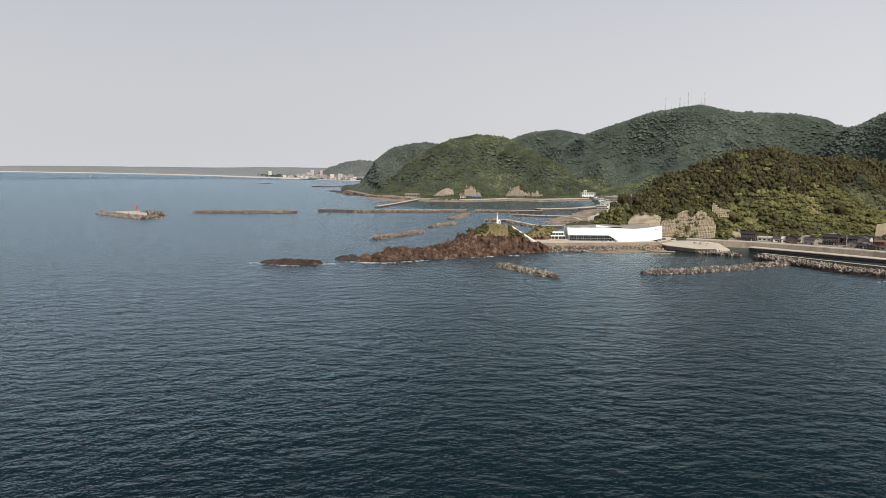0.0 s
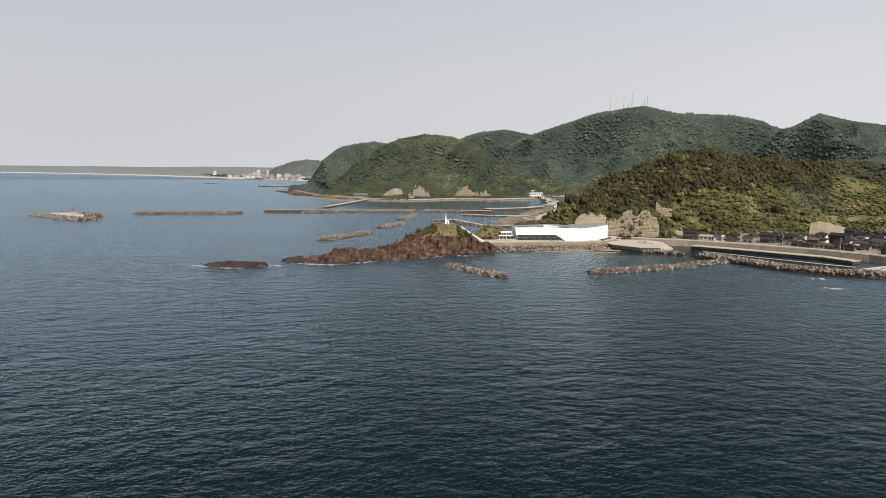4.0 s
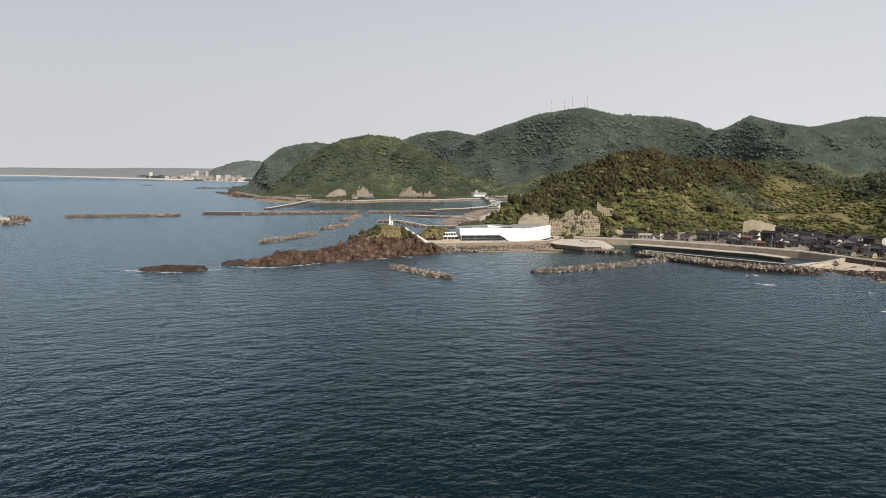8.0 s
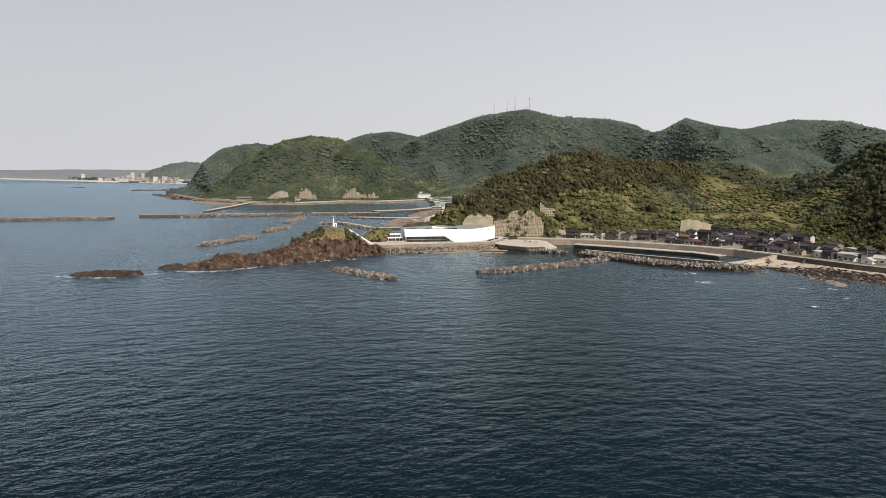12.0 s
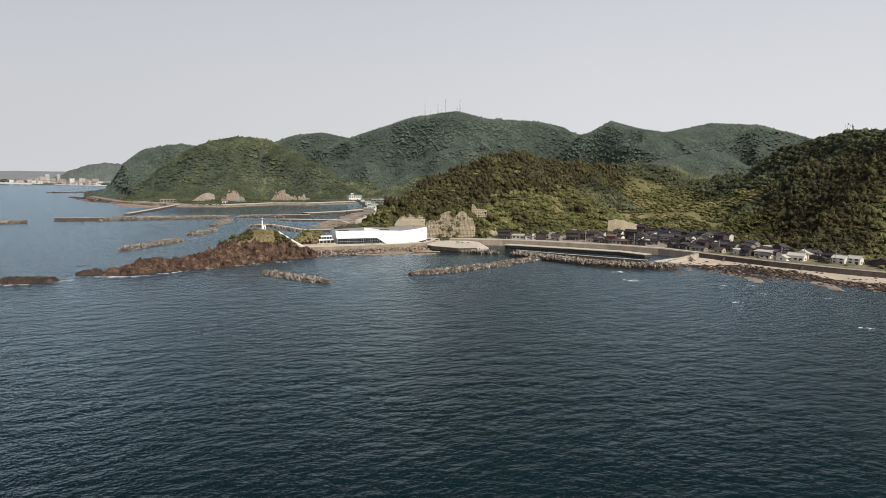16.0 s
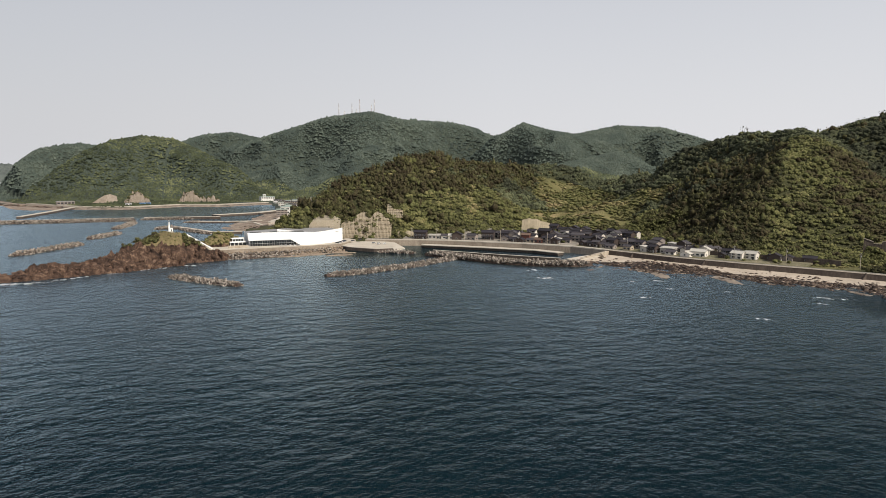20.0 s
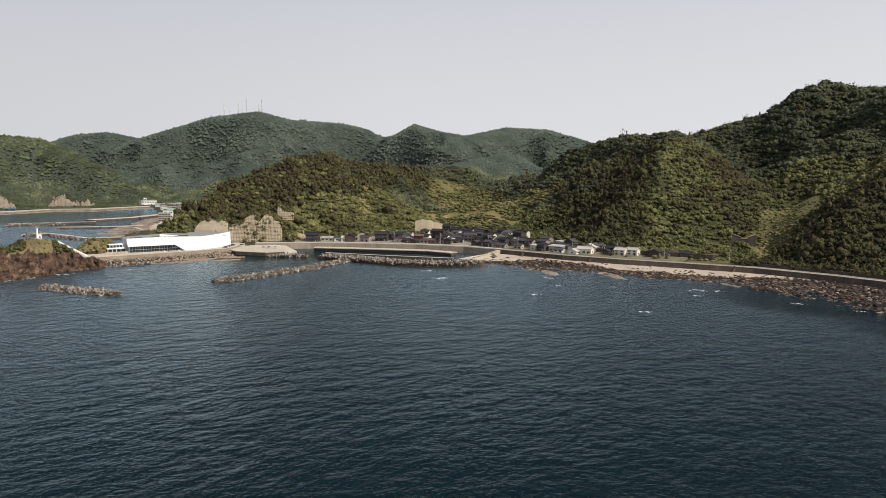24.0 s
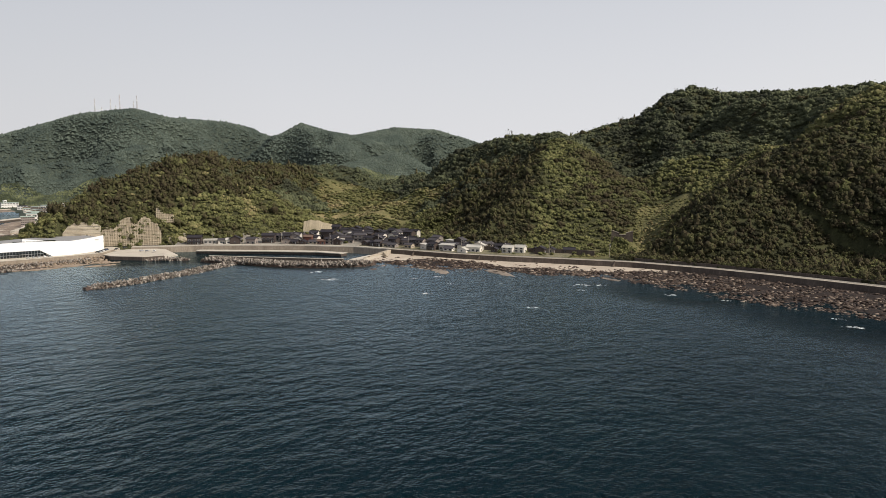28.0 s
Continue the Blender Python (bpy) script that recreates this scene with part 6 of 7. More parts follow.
# smaller houses and sheds that fill the gaps of the rows behind the sea wall
filler = random.Random(77)
line = resample([(468, 350), (441, 404), (423, 452), (408, 521), (397, 560), (369, 602), (322, 652), (296, 673)], 8.5)
for row, (off, share) in enumerate(((14, 0.85), (24, 0.7), (35, 0.6), (46, 0.5))):
    for a, b in zip(line, line[1:]):
        n = Vector((b.y - a.y, -(b.x - a.x))).normalized()
        if n.x + n.y < 0:
            n = -n
        p = (a + b) / 2 + n * (off + filler.uniform(-1.5, 1.5))
        if filler.random() > share * (0.3 if a.y < 440 else 1.0) or (row > 0 and a.x < 345) or (row > 1 and a.y < 420) or min(math.hypot(p.x - q[0], p.y - q[1]) for q in PLOTS) < 7.6:
            continue
        k = 1 / float(np.interp(math.degrees(math.atan2(p.x, p.y)), [29, 34.5], [0.967, 1.0]))
        style = filler.choice(("dark1", "dark2", "dark1", "white1", "white2", "grey1", "grey2", "beige1", "shed", "red1" if row == 0 else "dark2"))
        house(style, p.x * k, p.y * k, filler.uniform(7.5, 10.5), filler.uniform(6.5, 8), filler.uniform(4.2, 5.4) if style[-1] != "2" else filler.uniform(6.4, 7.6), row > 0)


# garden bushes and small trees between the houses
spots = []
for a, b in zip(line, line[1:]):
    n = Vector((b.y - a.y, -(b.x - a.x))).normalized()
    if n.x + n.y < 0:
        n = -n
    for off in (18, 29, 40, 48, 56, 64, 72, 80):
        p = (a + b) / 2 + n * (off + filler.uniform(-4, 4)) + (b - a) * filler.uniform(-0.5, 0.5)
        away = off - 9
        if a.y < 470 and off > 36 or off < 44 and filler.random() < 0.5 or min(math.hypot(p.x - q[0], p.y - q[1]) for q in PLOTS) < 5.5:
            continue
        for k in range(1 if off < 44 else 3):
            x, y = p.x + filler.uniform(-2.5, 2.5), p.y + filler.uniform(-2.5, 2.5)
            spots.append((x, y, max(float(ground_height(np.array([x]), np.array([y]))[0]), 6.2 + away * float(np.interp(y, [440, 530], [0.042, 0.08])))))
shrubs("green garden bushes and small trees among the village houses", spots, 4.2, 0.5)


def utility_pole(x, y):
    x, y = shore_shift(x, y)
    z = float(ground_height(np.array([x]), np.array([y]))[0])
    top = thing("utility_pole", pose(x, y, z, 0, 0, sea_turn(x, y)), "tall grey concrete utility pole with crossarms", "pole", "utility poles of the village")
    bm = bmesh.new()
    bmesh.ops.create_cone(bm, cap_ends=True, segments=8, radius1=0.24, radius2=0.15, depth=12.5, matrix=Matrix.Translation((0, 0, 5.75)))
    part("pole", bm, M["concrete"], top)
    for k in (11.2, 10.3):
        bm = bmesh.new()
        box(bm, -1.0, 1.0, -0.08, 0.08, k, k + 0.14)
        part("crossarm", bm, M["iron"], top)
    bm = bmesh.new()
    bmesh.ops.create_cone(bm, cap_ends=True, segments=8, radius1=0.28, radius2=0.28, depth=0.9, matrix=Matrix.Translation((0.4, 0, 9.3)))
    part("transformer", bm, M["iron"], top)


for x, y in ((300, 716), (322, 699), (344, 676), (369, 644), (392, 592), (415, 545), (424, 512), (440, 458), (447, 442), (456, 421), (478, 390), (500, 345)):
    utility_pole(x, y)

# row of fence posts and a guard rail along the upper road edge
rail = tagged(new("guard_rail"), "thin dark guard rail along the coast road", "railing", kind="structure")
pts = resample([(500, 138), (504.5, 216), (504.5, 262), (497, 320)], 7)
for a, b in zip(pts, pts[1:]):
    bm = bmesh.new()
    box(bm, -0.08, 0.08, -0.08, 0.08, 7.6, 10.2, Matrix.Translation((a.x, a.y, 0)))
    part("post", bm, M["darkconc"], rail)
for z in (9.2, 10.0):
    part("rail", strip_mesh(pts, [(-0.05, z), (-0.05, z + 0.07), (0.05, z + 0.07), (0.05, z)]), M["darkconc"], rail)


# low white house with a pale roof in the fields, and a bare earth cutting behind the village
def cutting(name, label, x, y, z, w, h, turn, material):
    bm = bmesh.new()
    n = 14
    lo, hi = [], []
    for i in range(n + 1):
        t = i / n
        lo.append(bm.verts.new((-w / 2 + w * t, -0.35 * h, -2)))
        hi.append(bm.verts.new((-w / 2 + w * t, 0.5 * h + 1.2 * noise.noise(Vector((x + t * 5, y, 0))), h * (0.55 + 0.45 * math.sin(math.pi * min(1, 0.25 + t * 0.9))) + 1.2 * noise.noise(Vector((x, y + t * 7, 1))))))
    for i in range(n):
        bm.faces.new((lo[i], lo[i + 1], hi[i + 1], hi[i]))
    base = [bm.verts.new((v.co.x, v.co.y + 2.5, v.co.z - 1.5)) for v in hi]
    for i in range(n):
        bm.faces.new((hi[i], hi[i + 1], base[i + 1], base[i]))
    ob = part(name, bm, M[material])
    ob.matrix_world = pose(x, y, z, 0, 0, turn)
    return tagged(ob, label, "slope", kind="structure")


cutting("earth_cutting", "tan netted rock cutting behind the road", 293, 704, 5.5, 30, 8.0, sea_turn(292, 703) - 4, "khaki")
cutting("earth_cutting", "bare pale concrete-sprayed cutting above the village", 443, 690, 13.0, 34, 10, -38, "khaki")


# ---- slope frames on the cut cliff above the landing ----
def slope_frame(name, label, a, b, z0, tops, lean, du, dv, beams=True, material="cliff"):
    """A cut slope from a to b (plan) with a stepped top line, held by a grid of concrete beams; each beam is a piece."""
    A, B = Vector(a), Vector(b)
    u = (B - A).normalized()
    n = Vector((u.y, -u.x))
    L = (B - A).length
    top = tagged(new(name), label, "slope")

    def at(s, z, out):
        back = (z - z0) * lean
        p = A + u * s - n * (back - out)
        return Vector((p.x, p.y, z))

    def top_at(s):
        k = s / L * (len(tops) - 1)
        i = min(int(k), len(tops) - 2)
        return tops[i] + (tops[i + 1] - tops[i]) * (k - i)

    cols = [i * L / 40 for i in range(41)]
    bm = bmesh.new()
    grid = []
    for s in cols:
        zt = top_at(s)
        grid.append([bm.verts.new(at(s, z0 + (zt - z0) * j / 10, -0.9 + 0.4 * noise.noise(Vector((s * 0.3, j * 0.7, L))))) for j in range(11)])
    for p, q in zip(grid, grid[1:]):
        for j in range(10):
            bm.faces.new((p[j], q[j], q[j + 1], p[j + 1]))
    part("cut_face", bm, M[material], top, smooth=True)
    def beam(p0, p1, w):
        bm = bmesh.new()
        d = (p1 - p0).normalized()
        side = d.cross(Vector((n.x, n.y, 0.2))).normalized() * w
        out = Vector((n.x, n.y, 0.3)) * 0.55
        vs = [bm.verts.new(q) for q in (p0 - side, p0 + side, p0 + side + out, p0 - side + out, p1 - side, p1 + side, p1 + side + out, p1 - side + out)]
        for f in ((0, 1, 2, 3), (7, 6, 5, 4), (0, 4, 5, 1), (1, 5, 6, 2), (2, 6, 7, 3), (3, 7, 4, 0)):
            bm.faces.new([vs[i] for i in f])
        part("beam", bm, M["lattice"], top)
    if beams:
        s = 0.3
        while s < L:
            k = s
            zt = top_at(k) + random.uniform(-1.2, 0.6)
            mid = z0 + (zt - z0) * 0.5
            k1, k2 = k + random.uniform(-0.5, 0.5), k + random.uniform(-0.8, 0.8)
            beam(at(k, z0, -0.2), at(k1, mid, -0.1), 0.14)
            beam(at(k1, mid, -0.1), at(k2, zt, -0.3), 0.14)
            s += du
    z = z0 + 1
    while z < max(tops):
        run = [s for s in cols if top_at(s) > z]
        groups, last = [], None
        for s in run:
            if last is None or s - last > L / 40 * 1.5:
                groups.append([s, s])
            groups[-1][1] = s
            last = s
        for g in groups:
            if g[1] - g[0] > 1:
                beam(at(g[0], z, -0.2), at(g[1], z + random.uniform(-0.5, 0.5), -0.2), 0.14)
        z += dv
    for i in range(int(L * 1.4)):
        s = random.uniform(0, L)
        p = at(s, top_at(s), -2.2 - 5 * random.random())
        EDGE.append((p.x, p.y, p.z - 1.5))
    return top


EDGE = []
slope_frame("sprayed_slope", "tan sprayed-concrete slope with horizontal ledges", (193, 741), (223, 728), 6, [19, 26, 28, 29, 29, 28.5, 28, 25], 0.5, 3, 1.15, False, "sprayed")
slope_frame("slope_frame", "cut cliff held by a tan grid of concrete beams", (223, 728), (247, 715), 6, [20, 24, 24, 23, 29, 32, 33, 33], 0.55, 1.5, 1.35, True, "khaki")
slope_frame("slope_frame", "cut cliff held by a tan grid of concrete beams", (247, 715), (271, 703), 6, [31, 26, 28, 32, 33, 33, 31, 28, 27, 25, 17], 0.55, 1.5, 1.35, True, "khaki")
slope_frame("slope_frame", "small upper slope with a concrete beam grid", (275, 723), (290, 717), 26.5, [43, 42, 36, 35, 36, 34], 0.45, 1.9, 1.8, True, "khaki")

for s, z1 in ((0.0, 20), (0.32, 18), (0.5, 26), (0.66, 22)):
    for k in range(7):
        q = k / 6 + random.uniform(-0.08, 0.08)
        EDGE.append((223 + 48 * s + 9 * q + random.uniform(-2, 2), 728 - 25 * s + 10 * q + 1.0, 6 + z1 * q * 0.9 - 1.0))
spots = []
for i in range(46):
    t, k = random.random(), random.random()
    spots.append((225 + 46 * t - 0.5 * 22 * k + 3, 728 - 25 * t + 0.5 * 24 * k + 2, 6 + 22 * k))
shrubs("small shrubs growing through the slope frames", spots, 2.4, 0.6)
shrubs("bushes hanging over the rim of the cut slopes", EDGE, 7.0, 0.34)
gap = []
for i in range(90):
    x, y = 270 + 42 * random.random(), 700 + 20 * random.random()
    gap.append((x, y, 5.6 + max(0.0, (y - 704) * 0.75 - 0.1 * abs(x - 292))))
shrubs("green bushes round the netted cutting", gap, 4.0, 0.45)
# small bare hollow above the fields
dam = thing("check_dam", pose(556, 369, 9, 0, 0, -56), "dark concrete check dam with a notched crest in the gully", "dam")
for name, x0, x1, h0, h1 in (("wing_wall", -10, -3, 14.5, 12), ("spillway", -3, 2.5, 10.5, 10.5), ("wing_wall", 2.5, 9, 12, 14)):
    bm = bmesh.new()
    for v in box(bm, x0, x1, -1.2, 1.5, -4, 1):
        if v.co.z > 0:
            v.co.z = h0 if v.co.x < (x0 + x1) / 2 else h1
            v.co.y = 0.2 + 0.4 * (v.co.y > 0)
    part(name, bm, M["darkconc"], dam)
    bm = bmesh.new()
    for v in box(bm, x0, x1, -0.1, 1.0, 0, 0.5):
        v.co.z += h0 if v.co.x < (x0 + x1) / 2 else h1
    part("crest", bm, M["concrete"], dam)
front, steep = [], []
for i in range(120):
    x, y = 528 + 24 * random.random(), 350 + 22 * random.random()
    front.append((x, y, float(ground_height(np.array([x]), np.array([y]))[0])))
for i in range(520):
    x, y = 530 + 52 * random.random(), 608 + 36 * random.random()
    z0, z1 = (float(ground_height(np.array([x * k]), np.array([y * k]))[0]) for k in (1.0, 1.008))
    steep.append((x, y, z0 + (z1 - z0) * random.random()))
shrubs("dark green bushes clinging to the steep side of the spur", steep, 5.0, 0.35)
foot = []
for i in range(420):
    y = 110 + 215 * random.random()
    x = float(np.interp(y, [-60, 138, 216, 262, 318], [478, 496, 501, 501, 494])) + 1.6 + 9 * random.random()
    foot.append((x, y, max(7.4, float(ground_height(np.array([x]), np.array([y]))[0]) - 0.5)))
shrubs("dark scrub over the retaining wall at the foot of the slope", foot, 3.6, 0.24)
shrubs("bright green bushes in front of the check dam", front, 5.0, 0.62)


# ---- single trees beside the white building ----
M["bark"] = mat("bark", [(0.05, 0.035, 0.025), (0.1, 0.075, 0.055)], 1.0, 0.95, 0.05, 6.0, 6)
trng = np.random.default_rng(51)


def tree(x, y, w, h, tint, label):
    z = float(ground_height(np.array([x]), np.array([y]))[0])
    top = thing("tree", pose(x, y, z), label, "tree", "trees behind the white building")
    bm = bmesh.new()
    bmesh.ops.create_cone(bm, cap_ends=True, segments=8, radius1=0.35, radius2=0.15, depth=h * 0.7, matrix=Matrix.Translation((0, 0, h * 0.3)))
    for a in range(4):
        bmesh.ops.create_cone(bm, cap_ends=False, segments=5, radius1=0.14, radius2=0.05, depth=h * 0.4,
                              matrix=Matrix.Translation((0, 0, h * 0.45)) @ Matrix.Rotation(a * 1.6, 4, "Z") @ Matrix.Rotation(0.8, 4, "X") @ Matrix.Translation((0, 0, h * 0.2)))
    part("trunk", bm, M["bark"], top)
    v, f = crown_shape(trng, 9, 90)
    v = v * np.array((w, w, h))
    ob = np_mesh("crown", v, f, M["leaf"], np.clip(tint + 0.2 * (trng.random(len(v)) - 0.5), 0, 1))
    ob.parent = top


for x, y, w, h, t in ((152, 764, 9, 9, 0.5), (160, 768, 10, 10, 0.6), (168, 762, 11, 11, 0.66), (176, 770, 11, 13, 0.55), (183, 762, 10, 12, 0.7), (190, 768, 11, 12, 0.5), (172, 778, 12, 13, 0.4), (186, 778, 11, 14, 0.45), (196, 756, 9, 10, 0.62), (160, 757, 7, 6, 0.72), (178, 755, 8, 7, 0.8), (188, 752, 8, 7, 0.7)):
    tree(x, y, w, h, t, "bright green broadleaf tree behind the white building")
for x, y, w, h in ((196, 778, 12, 22), (200, 772, 10, 18), (190, 782, 12, 20)):
    tree(x, y, w, h, 0.08, "tall dark reddish tree at the edge of the wood")


# ---- far harbour shore ----
for line, label in (([(160, 1760, 7, 9), (169, 1766, 19, 12), (178, 1770, 27, 15), (188, 1768, 24, 14), (197, 1764, 15, 12), (212, 1756, 9, 10)], "bare tan rock cliff at the foot of the wooded hill"),
                    ([(222, 1752, 12, 10), (230, 1753, 15, 9), (238, 1752, 8, 9)], "low bare rock outcrop on the far shore"), ([(46, 1750, 9, 10), (54, 1756, 20, 12), (64, 1760, 28, 15), (73, 1758, 25, 12), (84, 1754, 12, 11)], "dark bare rock cliff under trees")):
    X, Y, Z, _, U = rocky_hill("bluff", label, line, 1.0, 99, 7, 57, 2.4, "cliff")
    cap = np.argwhere((U > 0.45) & (Z > 8))
    pick = cap[rng.choice(len(cap), 26)]
    shrubs("dark green bushes on the rock bluff", [(X[i, j], Y[i, j] + 2, Z[i, j] - 1) for i, j in pick], 6.0, 0.3)
slope_frame("bare_slope", "smooth pale tan cut slope on the far shore", (-30, 1746), (28, 1757), 2, [3, 9, 16, 22, 24, 20], 1.1, 9, 99, False, "cliff")
part_beach = part("far_beach", strip_mesh([(352, 1676), (222, 1596), (150, 1628), (43, 1544), (-50, 1580), (-120, 1695), (-205, 1845), (-318, 2220)], [(-9, -1.0), (2, 1.2), (14, 2.2), (26, 3.2), (26, -1)]), M["tidal"])
tagged(part_beach, "narrow stony beach on the far shore of the harbour", "beach", kind="structure")
part_road = part("shore_road", strip_mesh([(352, 1712), (222, 1640), (150, 1668), (43, 1592), (-40, 1630), (-100, 1720), (-168, 1850)], [(0, 1.0), (0, 4.2), (7, 4.2), (7, 1.0)]), M["pave"])
tagged(part_road, "pale road along the far shore", "road", kind="structure")
rng = np.random.default_rng(61)
spots, sizes = [], []
for i in range(420):
    t = rng.random()
    a, b = ((-205, 1850), (-318, 2225)) if t < 0.6 else ((-50, 1585), (-205, 1850))
    s = rng.random()
    spots.append((a[0] + (b[0] - a[0]) * s - 25 * rng.random() ** 1.5 * (1.6 if t < 0.6 else 1), a[1] + (b[1] - a[1]) * s + 6 * rng.normal(), 0.2 + 0.5 * rng.random()))
    sizes.append(2 + 6 * rng.random() ** 2)
for i in range(60):
    spots.append((-330 - 160 * rng.random(), 2640 + 60 * rng.random(), 0.2))
    sizes.append(3 + 6 * rng.random())
for i in range(18):
    spots.append((-800 + 60 * rng.random(), 3060 + 30 * rng.random(), 0.2))
    sizes.append(3 + 6 * rng.random())
scatter_rocks("far_reefs", "dark flat reefs off the far shore", spots, sizes, 0.25, "shelf", rng)
spots, sizes = [], []
for i in range(240):
    spots.append((165 + 45 * rng.random(), 935 + 60 * rng.random(), 0.2 + 0.8 * rng.random()))
    sizes.append(1.2 + 2.5 * rng.random() ** 2)
scatter_rocks("basin_rocks", "dark rocks along the inner basin", spots, sizes, 0.4, "shelf", rng)
# rock flat that falls dry at low water inside the harbour, with a pale path
def tidal_flat(ring, label):
    rx, ry = [q[0] for q in ring], [q[1] for q in ring]
    X, Y = np.meshgrid(np.arange(min(rx) - 4, max(rx) + 4, 2.0), np.arange(min(ry) - 4, max(ry) + 4, 3.0))
    ok = inside(X, Y, ring)
    edge = to_segments(X, Y, ring + ring[:1])[0]
    Z = np.where(ok, -0.9 + 2.4 * fbm(X / 9, Y / 14, 4) + 1.1 * sstep(0, 26, edge), -1.0)
    idx = np.arange(X.size).reshape(X.shape)
    f = np.stack([idx[:-1, :-1], idx[:-1, 1:], idx[1:, 1:], idx[1:, :-1]], -1).reshape(-1, 4)
    f = f[(Z.ravel()[f] > -0.3).any(1)]
    used, inv = np.unique(f, return_inverse=True)
    v = np.stack([X.ravel(), Y.ravel(), Z.ravel()], 1)[used]
    tagged(np_mesh("tidal_flat", v, inv.reshape(-1, 4), M["tidal"], None, True), label, "rocks", kind="structure")


tidal_flat([(150, 930), (138, 985), (158, 1040), (186, 1110), (226, 1200), (262, 1300), (290, 1300), (275, 1200), (250, 1080), (222, 1000), (180, 935)], "uneven brown rock flat at low water in the harbour")
tidal_flat([(-44, 1598), (-83, 1566), (-132, 1574), (-170, 1640), (-198, 1789), (-248, 2051), (-318, 2250), (-270, 2150), (-196, 1860), (-110, 1712), (-56, 1625)], "broad brown wave-cut rock flat along the far shore")
tagged(part("harbour_path", strip_mesh([(178, 1090), (196, 1058), (196, 1000), (204, 985), (216, 1030), (244, 1110)], [(-2.2, 0.0), (-2.2, 2.4), (2.2, 2.4), (2.2, 0.0)]), M["pave"]), "pale concrete path over the rock flat", "path", kind="structure")
# sandy ground and paths of the harbour yard
for ring, z, m, label in (([(205, 1004), (236, 1084), (262, 1200), (300, 1380), (340, 1380), (300, 1200), (275, 1080), (235, 990)], 3.5, "sand", "bare sandy harbour yard"),
                          ([(212, 1040), (250, 1130), (262, 1150), (256, 1090), (226, 1030)], 3.9, "pave", "pale paved harbour path")):
    bm = bmesh.new()
    prism(bm, list(reversed(ring)), 0, z)
    bmesh.ops.recalc_face_normals(bm, faces=bm.faces)
    tagged(part("yard", bm, M[m]), label, "ground", kind="structure")

M["greenroof"] = tone("pale_green_roof", (0.3, 0.37, 0.33), 0.6, 0.3)
M["offwhite"] = tone("offwhite_render", (0.6, 0.59, 0.56), 0.8, 0.1)
M["bluewall"] = tone("blue_sheet", (0.1, 0.2, 0.34), 0.6, 0.5)
BAND = bpy.data.meshes.new("window_band")
_b = bmesh.new()
box(_b, -0.5, 0.5, -0.08, 0.05, -0.5, 0.5)
_b.to_mesh(BAND), _b.free()
BAND.materials.append(M["glass"])


def block_building(name, label, x, y, w, d, h, turn, wall, roof, group, storeys=3, z=None, bays=4):
    z = float(ground_height(np.array([x]), np.array([y]))[0]) if z is None else z
    top = thing(name, pose(x, y, z, 0, 0, turn), label, "building", group)
    bm = bmesh.new()
    box(bm, -w / 2, w / 2, -d / 2, d / 2, -4, h)
    part("wall", bm, wall, top)
    bm = bmesh.new()
    box(bm, -w / 2 - 0.4, w / 2 + 0.4, -d / 2 - 0.4, d / 2 + 0.4, h + 0.004, h + 0.8)
    part("roof", bm, roof, top)
    for k in range(storeys):
        for i in range(bays):
            ob = new("window", BAND)
            ob.parent = top
            ob.location, ob.scale = (-w / 2 + (i + 0.5) * w / bays, -d / 2 - 0.02, (k + 0.55) * h / storeys), (w / bays * 0.72, 1, h / storeys * 0.42)
    return top


block_building("hall", "white two-storey building on the hillside by the harbour", 358, 1762, 34, 18, 6, 8, M["offwhite"], M["greenroof"], "", 2, 9, 6)
block_building("tower_block", "white stair tower on the hillside building", 352, 1764, 6, 6, 11, 8, M["offwhite"], M["white"], "", 2, 9, 1)
block_building("office", "grey four-storey harbour building with a pale green roof", 255, 1140, 17, 13, 12, -14, WALLS["grey"], M["greenroof"], "", 4, 4, 8)
block_building("depot", "long low hall with a pale green roof", 292, 1215, 44, 22, 12, -12, M["offwhite"], M["greenroof"], "", 2, 4, 6)
block_building("hut", "small white hut on the far shore", 45, 1640, 12, 7, 4, 5, M["white"], M["rooftop"], "", 1, 4, 2)
block_building("hut", "long blue sheet hut on the far shore", 78, 1660, 22, 7, 4, 5, M["bluewall"], M["bluewall"], "", 1, 4, 2)
block_building("boat_house", "long grey boat house under the wooded hill", -76, 1720, 34, 12, 7, 12, WALLS["grey"], M["rooftop"], "", 1, 4, 5)
brng = random.Random(9)
for i in range(64):
    t = brng.random()
    y = 1190 + 530 * brng.random()
    x = 285 + (y - 1200) * 0.17 + 100 * t
    block_building("town_house", brng.choice(("small harbour town house with a grey roof", "small pale harbour town house")), x, y, brng.uniform(9, 18), brng.uniform(8, 12), brng.uniform(5, 9), brng.uniform(-30, 20),
                   brng.choice((WALLS["white"], WALLS["grey"], M["offwhite"], WALLS["beige"])), brng.choice((ROOFS[1], ROOFS[0], M["greenroof"], ROOFS[3])), "houses of the harbour town", 2, None, 3)


# ---- far coast, its beach and resort town ----
def shore_r(az):
    """Distance of the far waterline by bearing (degrees), in the bent far sheet."""
    true = np.interp(az, [-48, -32, -28, -24, -19, -15.5, -12, -9.5, -8.4, -7.4, -6.4], [9800, 8660, 7860, 6950, 5850, 5030, 4400, 4120, 4020, 3900, 3850])
    return np.where(true > 4200, 4200 + (true - 4200) * 0.13, true)


